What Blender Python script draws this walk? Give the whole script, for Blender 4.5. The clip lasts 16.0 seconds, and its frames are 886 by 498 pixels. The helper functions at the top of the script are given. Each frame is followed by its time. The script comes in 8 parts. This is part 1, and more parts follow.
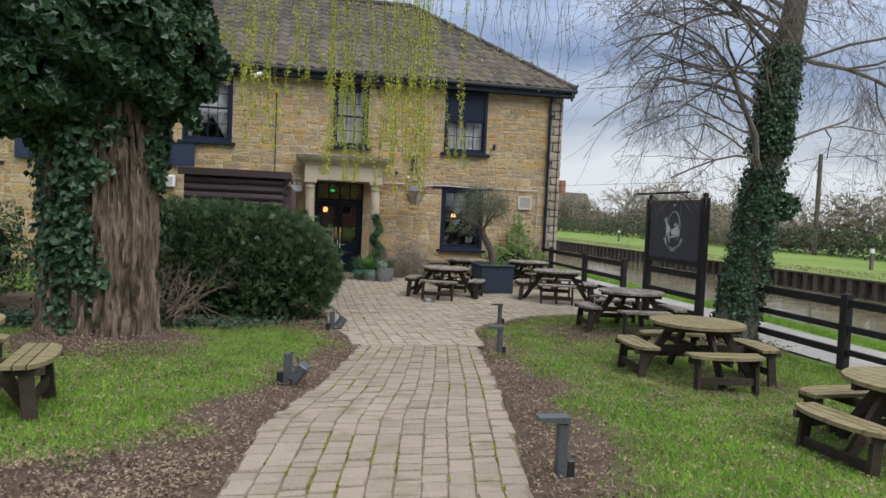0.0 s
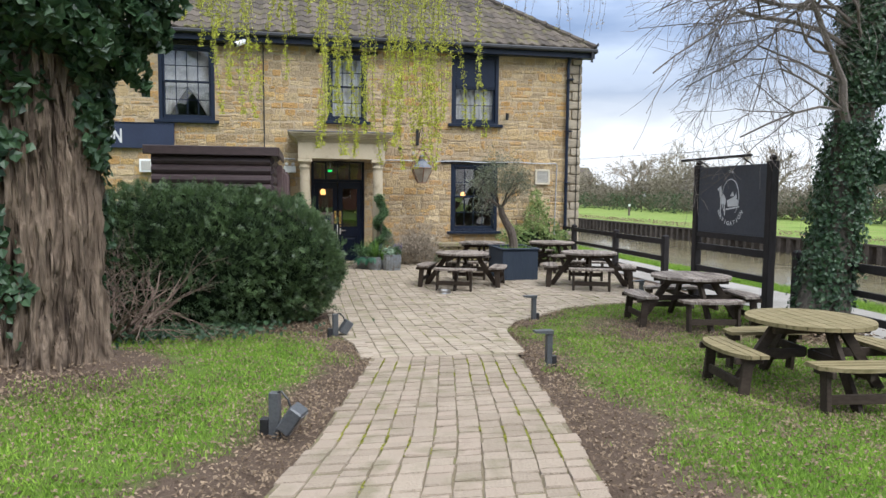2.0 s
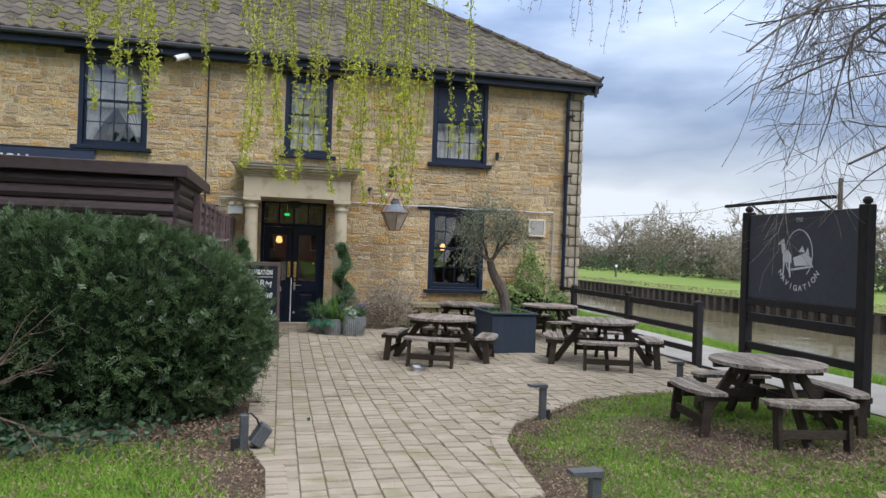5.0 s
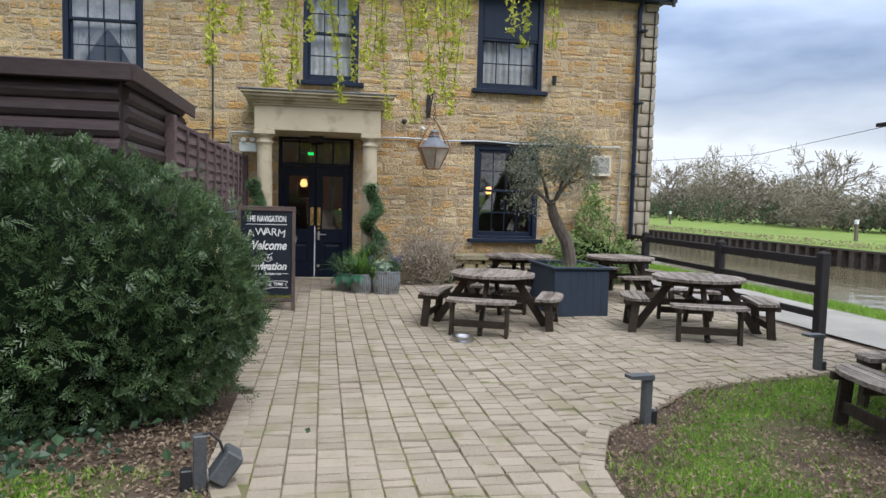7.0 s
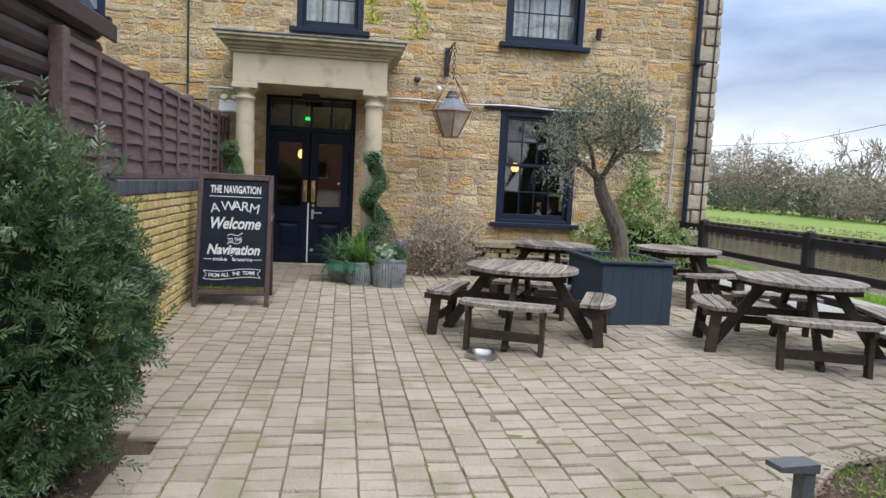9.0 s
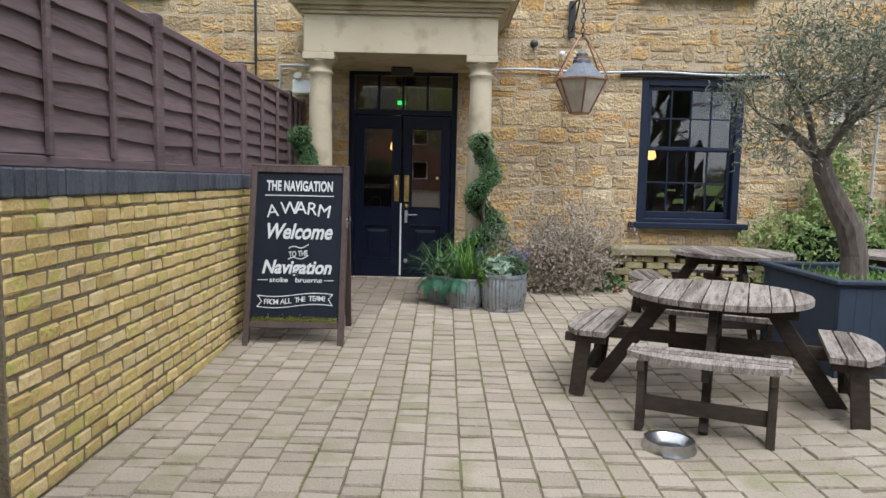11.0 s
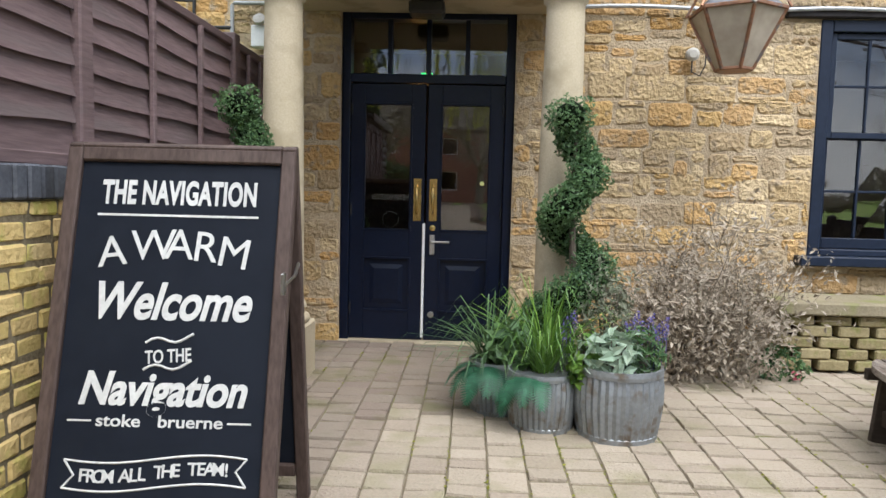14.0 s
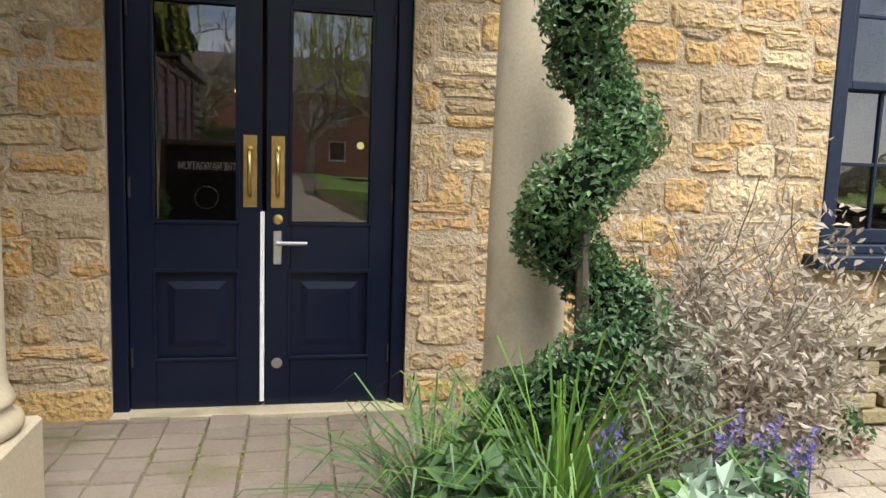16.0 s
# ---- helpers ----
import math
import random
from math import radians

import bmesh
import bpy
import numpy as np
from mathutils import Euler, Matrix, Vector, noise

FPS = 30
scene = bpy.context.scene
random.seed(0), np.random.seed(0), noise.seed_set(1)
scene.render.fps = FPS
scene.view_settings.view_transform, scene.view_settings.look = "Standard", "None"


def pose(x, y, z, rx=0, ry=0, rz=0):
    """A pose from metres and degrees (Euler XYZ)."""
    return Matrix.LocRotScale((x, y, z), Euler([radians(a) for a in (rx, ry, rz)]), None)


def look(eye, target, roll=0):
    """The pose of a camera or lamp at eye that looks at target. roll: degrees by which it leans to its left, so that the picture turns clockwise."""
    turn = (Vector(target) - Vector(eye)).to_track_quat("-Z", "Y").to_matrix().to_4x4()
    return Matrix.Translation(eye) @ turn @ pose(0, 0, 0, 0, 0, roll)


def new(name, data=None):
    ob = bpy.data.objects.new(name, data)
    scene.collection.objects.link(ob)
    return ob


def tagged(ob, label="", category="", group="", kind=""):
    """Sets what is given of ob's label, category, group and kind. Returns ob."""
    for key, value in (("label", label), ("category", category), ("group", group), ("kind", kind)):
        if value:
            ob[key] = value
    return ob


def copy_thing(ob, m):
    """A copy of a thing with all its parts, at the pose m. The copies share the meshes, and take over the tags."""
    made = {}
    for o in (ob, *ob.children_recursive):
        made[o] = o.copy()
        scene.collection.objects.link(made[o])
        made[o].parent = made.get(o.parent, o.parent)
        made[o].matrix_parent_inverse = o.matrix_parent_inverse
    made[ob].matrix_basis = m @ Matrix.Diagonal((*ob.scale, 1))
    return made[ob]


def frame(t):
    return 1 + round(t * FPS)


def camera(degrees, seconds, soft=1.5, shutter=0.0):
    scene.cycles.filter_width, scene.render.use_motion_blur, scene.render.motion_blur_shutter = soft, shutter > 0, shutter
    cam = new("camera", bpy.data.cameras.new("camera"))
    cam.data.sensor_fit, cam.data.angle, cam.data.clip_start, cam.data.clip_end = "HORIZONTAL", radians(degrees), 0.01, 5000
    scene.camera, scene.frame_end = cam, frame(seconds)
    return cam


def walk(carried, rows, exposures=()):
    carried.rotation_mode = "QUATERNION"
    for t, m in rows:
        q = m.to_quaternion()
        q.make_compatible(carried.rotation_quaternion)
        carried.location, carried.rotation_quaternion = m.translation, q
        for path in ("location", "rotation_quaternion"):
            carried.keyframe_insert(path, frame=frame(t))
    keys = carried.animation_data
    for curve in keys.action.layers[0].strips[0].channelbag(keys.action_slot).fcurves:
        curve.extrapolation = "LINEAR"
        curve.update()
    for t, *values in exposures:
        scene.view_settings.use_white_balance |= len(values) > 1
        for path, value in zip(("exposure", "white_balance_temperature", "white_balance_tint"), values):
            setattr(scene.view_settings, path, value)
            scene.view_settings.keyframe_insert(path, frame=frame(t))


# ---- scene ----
cam = camera(64.9, 16.0)
PATH = [
    (0, (0.333, 1.08, 1.393), (0.724, 3.039, 1.293), 2.5),
    (0.5, (0.303, 1.615, 1.385), (0.641, 3.58, 1.231), 2.2),
    (1, (0.236, 2.081, 1.433), (0.546, 4.049, 1.251), 1.1),
    (1.5, (0.362, 2.567, 1.402), (0.698, 4.529, 1.206), 0.3),
    (2, (0.421, 3.057, 1.348), (0.811, 5.012, 1.191), 0.5),
    (2.5, (0.528, 3.572, 1.318), (0.949, 5.525, 1.229), 1.5),
    (3, (0.618, 4.083, 1.303), (1.074, 6.03, 1.261), 2.2),
    (3.5, (0.726, 4.587, 1.275), (1.201, 6.53, 1.255), 2.6),
    (3.7, (0.775, 4.795, 1.274), (1.257, 6.736, 1.27), 2.8),
    (5.8, (1.217, 6.789, 1.167), (1.621, 8.748, 1.172), 0.8),
    (6, (1.258, 7.013, 1.166), (1.639, 8.976, 1.151), 0.9),
    (6.5, (1.326, 7.599, 1.127), (1.687, 9.565, 1.053), 1.4),
    (7, (1.426, 8.188, 1.081), (1.766, 10.154, 0.941), 1.5),
    (7.5, (1.488, 8.766, 1.022), (1.829, 10.726, 0.815), 1.0),
    (8, (1.58, 9.291, 0.962), (1.916, 11.25, 0.729), 1.4),
    (8.5, (1.687, 9.797, 0.928), (2.009, 11.759, 0.714), 2.5),
    (9, (1.824, 10.274, 0.931), (2.111, 12.245, 0.745), 2.8),
    (9.5, (1.896, 10.844, 0.922), (2.085, 12.828, 0.76), 2.2),
    (10, (1.838, 11.358, 0.913), (1.922, 13.349, 0.75), 1.6),
    (10.2, (1.829, 11.599, 0.883), (1.871, 13.591, 0.713), 1.3),
    (12.3, (1.848, 13.885, 0.8), (1.832, 15.874, 0.59), 1.3),
    (12.5, (1.832, 14.111, 0.79), (1.814, 16.101, 0.593), 1.3),
    (13, (1.81, 14.705, 0.782), (1.769, 16.695, 0.588), 1.1),
    (13.5, (1.744, 15.266, 0.78), (1.676, 17.255, 0.576), 1.2),
    (14, (1.667, 15.863, 0.782), (1.584, 17.855, 0.619), 1.4),
    (14.5, (1.579, 16.384, 0.804), (1.526, 18.377, 0.644), 2.0),
    (15, (1.597, 16.94, 0.805), (1.651, 18.934, 0.659), 3.1),
    (15.5, (1.464, 17.487, 0.791), (1.711, 19.468, 0.665), 3.4),
    (16, (1.441, 18.051, 0.767), (1.848, 19.995, 0.533), 2.0),
]
EXPOSURES = [(0.0, 0.82, 5900, 10), (1.0, 1.13, 5900, 10), (2.0, 1.32, 5850, 10), (3.7, 1.14, 5800, 10), (6.0, 1.0, 5750, 10), (7.0, 1.15, 5750, 10), (8.5, 1.27, 5700, 10), (10.2, 1.28, 5700, 10), (12.5, 1.62, 5850, 10), (14.5, 1.76, 5950, 10), (15.0, 1.9, 6000, 10), (15.5, 2.06, 6050, 10), (16.0, 2.08, 6200, 10)]

walk(cam, [(t, look(eye, target, roll)) for t, eye, target, roll in PATH], EXPOSURES)

# ---- light ----
world = bpy.data.worlds.new("sky")
scene.world = world
world.use_nodes = True
wn, wl = world.node_tree.nodes, world.node_tree.links
wn.clear()
w_out, w_bg, w_sky = wn.new("ShaderNodeOutputWorld"), wn.new("ShaderNodeBackground"), wn.new("ShaderNodeTexSky")
w_sky.sky_type, w_sky.sun_disc = "NISHITA", False
w_sky.sun_elevation, w_sky.sun_rotation = radians(54), radians(156)
w_sky.air_density, w_sky.dust_density = 1.0, 2.0
w_bg.inputs["Strength"].default_value = 0.12
# overcast cloud deck: grey-blue cloud bellies, a bright band low over the horizon
w_tc, w_map, w_n1, w_n2 = wn.new("ShaderNodeTexCoord"), wn.new("ShaderNodeMapping"), wn.new("ShaderNodeTexNoise"), wn.new("ShaderNodeTexNoise")
w_map.inputs["Scale"].default_value = (1.0, 1.0, 3.4)
w_n1.inputs["Scale"].default_value, w_n1.inputs["Detail"].default_value = 1.7, 7
w_n2.inputs["Scale"].default_value, w_n2.inputs["Detail"].default_value = 5.0, 6
wl.new(w_tc.outputs["Generated"], w_map.inputs["Vector"])
for n in (w_n1, w_n2):
    wl.new(w_map.outputs["Vector"], n.inputs["Vector"])
w_sep = wn.new("ShaderNodeSeparateXYZ")
wl.new(w_tc.outputs["Generated"], w_sep.inputs[0])
w_mix = wn.new("ShaderNodeMix")
w_mix.data_type, w_mix.inputs["Factor"].default_value = "FLOAT", 0.35
wl.new(w_n1.outputs["Fac"], w_mix.inputs[2]), wl.new(w_n2.outputs["Fac"], w_mix.inputs[3])
w_r = wn.new("ShaderNodeValToRGB")
w_r.color_ramp.elements[0].position, w_r.color_ramp.elements[0].color = 0.42, (1.8, 2.35, 3.4, 1)
w_r.color_ramp.elements[1].position, w_r.color_ramp.elements[1].color = 0.64, (5.4, 5.8, 6.5, 1)
wl.new(w_mix.outputs[0], w_r.inputs["Fac"])
w_h = wn.new("ShaderNodeMapRange")
w_h.inputs["From Min"].default_value, w_h.inputs["From Max"].default_value = 0.09, 0.17
w_h.inputs["To Min"].default_value, w_h.inputs["To Max"].default_value = 1.0, 0.0
w_edge = wn.new("ShaderNodeMath")  # ragged lower edge of the cloud deck
w_edge.operation, w_edge.inputs[1].default_value = "MULTIPLY_ADD", 0.30
w_low = wn.new("ShaderNodeMath")
w_low.operation, w_low.inputs[1].default_value = "SUBTRACT", 0.15
wl.new(w_mix.outputs[0], w_edge.inputs[0]), wl.new(w_sep.outputs["Z"], w_edge.inputs[2])
wl.new(w_edge.outputs[0], w_low.inputs[0]), wl.new(w_low.outputs[0], w_h.inputs["Value"])
w_band = wn.new("ShaderNodeMix")
w_band.data_type = "RGBA"
w_band.inputs[7].default_value = (11.6, 11.4, 11.0, 1)
wl.new(w_h.outputs[0], w_band.inputs["Factor"]), wl.new(w_r.outputs["Color"], w_band.inputs[6])
w_all = wn.new("ShaderNodeMix")
w_all.data_type, w_all.inputs["Factor"].default_value = "RGBA", 0.85
wl.new(w_sky.outputs["Color"], w_all.inputs[6]), wl.new(w_band.outputs[2], w_all.inputs[7])
w_zen = wn.new("ShaderNodeMapRange")  # overcast sky: brighter overhead than at the horizon
w_zen.inputs["From Min"].default_value, w_zen.inputs["From Max"].default_value = 0.10, 0.75
w_zen.inputs["To Min"].default_value, w_zen.inputs["To Max"].default_value = 0.36, 1.60
wl.new(w_sep.outputs["Z"], w_zen.inputs["Value"])
w_mul = wn.new("ShaderNodeVectorMath")
w_mul.operation = "SCALE"
w_grey, w_up = wn.new("ShaderNodeMix"), wn.new("ShaderNodeMapRange")  # even pale grey cloud overhead
w_grey.data_type, w_grey.inputs[7].default_value = "RGBA", (4.4, 4.4, 4.4, 1)
w_up.inputs["From Min"].default_value, w_up.inputs["From Max"].default_value = 0.38, 0.62
wl.new(w_sep.outputs["Z"], w_up.inputs["Value"]), wl.new(w_up.outputs[0], w_grey.inputs["Factor"])
wl.new(w_all.outputs[2], w_grey.inputs[6]), wl.new(w_grey.outputs[2], w_mul.inputs[0]), wl.new(w_zen.outputs[0], w_mul.inputs["Scale"])
wl.new(w_mul.outputs[0], w_bg.inputs["Color"]), wl.new(w_bg.outputs[0], w_out.inputs["Surface"])

sun = new("sun", bpy.data.lights.new("sun", "SUN"))
sun.data.energy, sun.data.angle, sun.data.color = 1.5, radians(45), (1.0, 0.95, 0.88)
sun.matrix_world = look((0, 0, 30), (-9, 20, 0))

# ---- materials ----
def material(name, c1, c2, rough=0.7, metal=0.0, fine=60.0, coarse=3.0, bump=0.15, c3=None, spread=0.5, per_object=0.0, per_island=0.0, stretch=(1, 1, 1), spec=0.5, bump_scale=None, depth=0.01, rough2=None, palette=None):
    """Two-scale noise between c1 and c2, stains of c3, bump, and variation from piece to piece."""
    m = bpy.data.materials.new(name)
    m.use_nodes = True
    n, l = m.node_tree.nodes, m.node_tree.links
    b = n["Principled BSDF"]
    b.inputs["Roughness"].default_value, b.inputs["Metallic"].default_value = rough, metal
    b.inputs["Specular IOR Level"].default_value = spec
    tc, mp = n.new("ShaderNodeTexCoord"), n.new("ShaderNodeMapping")
    mp.inputs["Scale"].default_value = stretch
    l.new(tc.outputs["Object"], mp.inputs["Vector"])
    info = n.new("ShaderNodeObjectInfo")
    shift = n.new("ShaderNodeVectorMath")
    shift.operation = "ADD"
    l.new(mp.outputs[0], shift.inputs[0])
    sc = n.new("ShaderNodeMath")
    sc.operation, sc.inputs[1].default_value = "MULTIPLY", 37.0
    l.new(info.outputs["Random"], sc.inputs[0]), l.new(sc.outputs[0], shift.inputs[1])
    f, g = n.new("ShaderNodeTexNoise"), n.new("ShaderNodeTexNoise")
    f.inputs["Scale"].default_value, f.inputs["Detail"].default_value = fine, 5
    g.inputs["Scale"].default_value, g.inputs["Detail"].default_value = coarse, 4
    l.new(shift.outputs[0], f.inputs["Vector"]), l.new(shift.outputs[0], g.inputs["Vector"])
    add = n.new("ShaderNodeMath")
    add.operation = "ADD"
    l.new(f.outputs["Fac"], add.inputs[0]), l.new(g.outputs["Fac"], add.inputs[1])
    last = add.outputs[0]
    for amount, node, socket in ((per_object, info, "Random"), (per_island, n.new("ShaderNodeNewGeometry"), "Random Per Island")):
        if amount:
            k = n.new("ShaderNodeMath")
            k.operation, k.inputs[1].default_value = "MULTIPLY_ADD", amount
            l.new(node.outputs[socket], k.inputs[0])
            k2 = n.new("ShaderNodeMath")
            k2.operation, k2.inputs[1].default_value = "SUBTRACT", amount / 2
            l.new(last, k.inputs[2]), l.new(k.outputs[0], k2.inputs[0])
            last = k2.outputs[0]
    r = n.new("ShaderNodeMapRange")
    r.inputs["From Min"].default_value, r.inputs["From Max"].default_value = 1 - spread / 2, 1 + spread / 2
    l.new(last, r.inputs["Value"])
    mix = n.new("ShaderNodeMix")
    mix.data_type = "RGBA"
    mix.inputs[6].default_value, mix.inputs[7].default_value = (*c1, 1), (*c2, 1)
    l.new(r.outputs[0], mix.inputs["Factor"])
    col = mix.outputs[2]
    if palette:
        pick, frac, rp, sw = n.new("ShaderNodeMath"), n.new("ShaderNodeMath"), n.new("ShaderNodeValToRGB"), n.new("ShaderNodeMix")
        geo = n.new("ShaderNodeNewGeometry")
        pick.operation, frac.operation, rp.color_ramp.interpolation = "ADD", "FRACT", "CONSTANT"
        l.new(info.outputs["Random"], pick.inputs[0]), l.new(geo.outputs["Random Per Island"], pick.inputs[1])
        l.new(pick.outputs[0], frac.inputs[0]), l.new(frac.outputs[0], rp.inputs["Fac"])
        while len(rp.color_ramp.elements) < len(palette):
            rp.color_ramp.elements.new(0.5)
        for i, c in enumerate(palette):
            rp.color_ramp.elements[i].position, rp.color_ramp.elements[i].color = i / len(palette), (*c, 1)
        sw.data_type, sw.inputs["Factor"].default_value = "RGBA", 0.55
        l.new(col, sw.inputs[6]), l.new(rp.outputs["Color"], sw.inputs[7])
        col = sw.outputs[2]
    if c3:
        s, sr, mx = n.new("ShaderNodeTexNoise"), n.new("ShaderNodeMapRange"), n.new("ShaderNodeMix")
        s.inputs["Scale"].default_value, s.inputs["Detail"].default_value = coarse * 2.3, 6
        l.new(shift.outputs[0], s.inputs["Vector"]), l.new(s.outputs["Fac"], sr.inputs["Value"])
        sr.inputs["From Min"].default_value, sr.inputs["From Max"].default_value = 0.53, 0.68
        mx.data_type, mx.inputs[7].default_value = "RGBA", (*c3, 1)
        l.new(sr.outputs[0], mx.inputs["Factor"]), l.new(col, mx.inputs[6])
        col = mx.outputs[2]
    l.new(col, b.inputs["Base Color"])
    if rough2 is not None:
        rr = n.new("ShaderNodeMapRange")
        rr.inputs["To Min"].default_value, rr.inputs["To Max"].default_value = rough, rough2
        l.new(g.outputs["Fac"], rr.inputs["Value"]), l.new(rr.outputs[0], b.inputs["Roughness"])
    if bump:
        bp = n.new("ShaderNodeBump")
        bp.inputs["Strength"].default_value, bp.inputs["Distance"].default_value = min(1, bump), depth
        l.new(add.outputs[0], bp.inputs["Height"]), l.new(bp.outputs[0], b.inputs["Normal"])
    return m


def leaf_material(name, c1, c2, rough=0.5, spread=1.0, spec=0.4):
    m = bpy.data.materials.new(name)
    m.use_nodes = True
    n, l = m.node_tree.nodes, m.node_tree.links
    b = n["Principled BSDF"]
    b.inputs["Roughness"].default_value, b.inputs["Specular IOR Level"].default_value = rough, spec
    geo, ramp = n.new("ShaderNodeNewGeometry"), n.new("ShaderNodeMix")
    ramp.data_type = "RGBA"
    ramp.inputs[6].default_value, ramp.inputs[7].default_value = (*c1, 1), (*c2, 1)
    tc, no, ad = n.new("ShaderNodeTexCoord"), n.new("ShaderNodeTexNoise"), n.new("ShaderNodeMath")
    no.inputs["Scale"].default_value = 2.5
    l.new(tc.outputs["Object"], no.inputs["Vector"])
    ad.operation, ad.inputs[1].default_value = "MULTIPLY_ADD", 0.7
    sb = n.new("ShaderNodeMath")
    sb.operation, sb.inputs[1].default_value, sb.use_clamp = "SUBTRACT", 0.35, True
    l.new(geo.outputs["Random Per Island"], ad.inputs[0]), l.new(no.outputs["Fac"], ad.inputs[2])
    l.new(ad.outputs[0], sb.inputs[0]), l.new(sb.outputs[0], ramp.inputs["Factor"])
    l.new(ramp.outputs[2], b.inputs["Base Color"])
    tr, mx = n.new("ShaderNodeBsdfTranslucent"), n.new("ShaderNodeMixShader")
    mx.inputs[0].default_value = 0.25
    l.new(ramp.outputs[2], tr.inputs["Color"]), l.new(b.outputs[0], mx.inputs[1]), l.new(tr.outputs[0], mx.inputs[2])
    l.new(mx.outputs[0], n["Material Output"].inputs["Surface"])
    return m


STONE = material("ironstone", (0.32, 0.22, 0.11), (0.60, 0.465, 0.275), 0.92, 0, 34, 6.0, 1.0, (0.34, 0.265, 0.175), 0.85, 0.45, 0.45, depth=0.035, spec=0.15,
                 palette=[(0.47, 0.34, 0.17), (0.54, 0.41, 0.23), (0.52, 0.29, 0.085), (0.30, 0.22, 0.13), (0.60, 0.48, 0.30), (0.42, 0.30, 0.15), (0.36, 0.29, 0.20), (0.57, 0.36, 0.12), (0.50, 0.39, 0.23), (0.47, 0.27, 0.10)])
QUOIN = material("grey_quoin_stone", (0.24, 0.20, 0.145), (0.36, 0.31, 0.235), 0.9, 0, 45, 2, 0.6, None, 0.6, 0.4, 0.4, depth=0.015, spec=0.2)
MORTAR = material("lime_mortar", (0.36, 0.28, 0.18), (0.52, 0.42, 0.29), 0.95, 0, 60, 4, 0.9, (0.33, 0.26, 0.17), 0.7, spec=0.1, depth=0.02)
SLAB = material("mossy_slab", (0.20, 0.17, 0.11), (0.32, 0.275, 0.185), 0.9, 0, 50, 2.5, 0.5, (0.20, 0.20, 0.08), 0.8, spec=0.15)
BRICK_MORTAR = material("dark_brick_mortar", (0.13, 0.105, 0.065), (0.25, 0.205, 0.13), 0.95, 0, 70, 3, 0.6, spec=0.1)
ASHLAR = material("portico_limestone", (0.41, 0.345, 0.235), (0.53, 0.455, 0.33), 0.85, 0, 90, 1.6, 0.25, (0.34, 0.285, 0.19), 0.7, spec=0.2, depth=0.004)
PAVER = material("tumbled_paver", (0.22, 0.185, 0.14), (0.42, 0.36, 0.285), 0.92, 0, 70, 1.3, 1.0, (0.27, 0.24, 0.155), 0.7, 0.45, 0.45, spec=0.15, depth=0.012,
                 palette=[(0.33, 0.275, 0.205), (0.37, 0.31, 0.237), (0.29, 0.24, 0.178), (0.35, 0.29, 0.217), (0.34, 0.275, 0.215), (0.31, 0.255, 0.187)])
PAVER_PATH = material("worn_path_paver", (0.17, 0.138, 0.105), (0.36, 0.30, 0.235), 0.92, 0, 60, 1.6, 1.0, (0.22, 0.19, 0.13), 0.7, 0.5, 0.5, spec=0.15, depth=0.014,
                      palette=[(0.27, 0.22, 0.165), (0.31, 0.255, 0.195), (0.235, 0.19, 0.142), (0.29, 0.235, 0.178), (0.28, 0.22, 0.17), (0.25, 0.20, 0.15)])
# Dirt, damp and porch shade are together put into this darker paver colour.
PAVER_DAMP_SHADE = material("dirty_shaded_paver", (0.15, 0.12, 0.095), (0.28, 0.235, 0.185), 0.85, 0, 70, 1.3, 0.9, (0.17, 0.15, 0.09), 0.7, 0.4, 0.4, spec=0.2, depth=0.010,
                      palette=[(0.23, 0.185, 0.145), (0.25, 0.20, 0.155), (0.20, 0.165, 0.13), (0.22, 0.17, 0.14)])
EARTH = material("bark_mulch_soil", (0.055, 0.038, 0.026), (0.15, 0.105, 0.075), 0.95, 0, 55, 4, 0.9, spec=0.1, depth=0.03)
JOINT = material("joint_soil", (0.12, 0.098, 0.066), (0.21, 0.175, 0.12), 0.95, 0, 60, 2, 0.5, (0.16, 0.165, 0.06), spec=0.1)
TOWPATH = material("gravel_towpath", (0.25, 0.235, 0.21), (0.35, 0.33, 0.30), 0.95, 0, 120, 1.5, 0.4, spec=0.1)
ROOF_TILE = material("roof_tile", (0.052, 0.044, 0.037), (0.125, 0.103, 0.083), 0.88, 0, 40, 1.0, 0.4, (0.115, 0.105, 0.045), 0.7, 0.5, 0.5, spec=0.2)
NAVY = material("navy_gloss_paint", (0.0030, 0.0055, 0.015), (0.005, 0.0085, 0.022), 0.30, 0, 30, 2, 0.03, spec=0.28, depth=0.002)
NAVY_MATT = material("slate_blue_paint", (0.030, 0.041, 0.060), (0.043, 0.056, 0.078), 0.6, 0, 25, 1.5, 0.12, None, 0.8, spec=0.25, depth=0.004, stretch=(1, 1, 0.3))
FRAME = material("window_paint", (0.007, 0.012, 0.026), (0.012, 0.019, 0.038), 0.42, 0, 30, 2, 0.06, depth=0.003, spec=0.3)
BLACKWOOD = material("black_stained_wood", (0.014, 0.012, 0.012), (0.035, 0.030, 0.030), 0.75, 0, 30, 2, 0.35, None, 0.8, stretch=(1, 1, 0.25), depth=0.006, spec=0.25)
SHED_WOOD = material("dark_brown_cladding", (0.034, 0.023, 0.024), (0.084, 0.057, 0.058), 0.5, 0, 30, 1.5, 0.3, None, 0.8, 0.2, 0.2, stretch=(0.3, 0.3, 1.5), depth=0.006, spec=0.4)
FENCE_WOOD = material("brown_fence_panel", (0.085, 0.056, 0.056), (0.19, 0.130, 0.128), 0.7, 0, 35, 2.5, 0.45, (0.13, 0.098, 0.095), 0.8, 0.3, 0.3, stretch=(1, 0.18, 1.6), depth=0.008, spec=0.3)
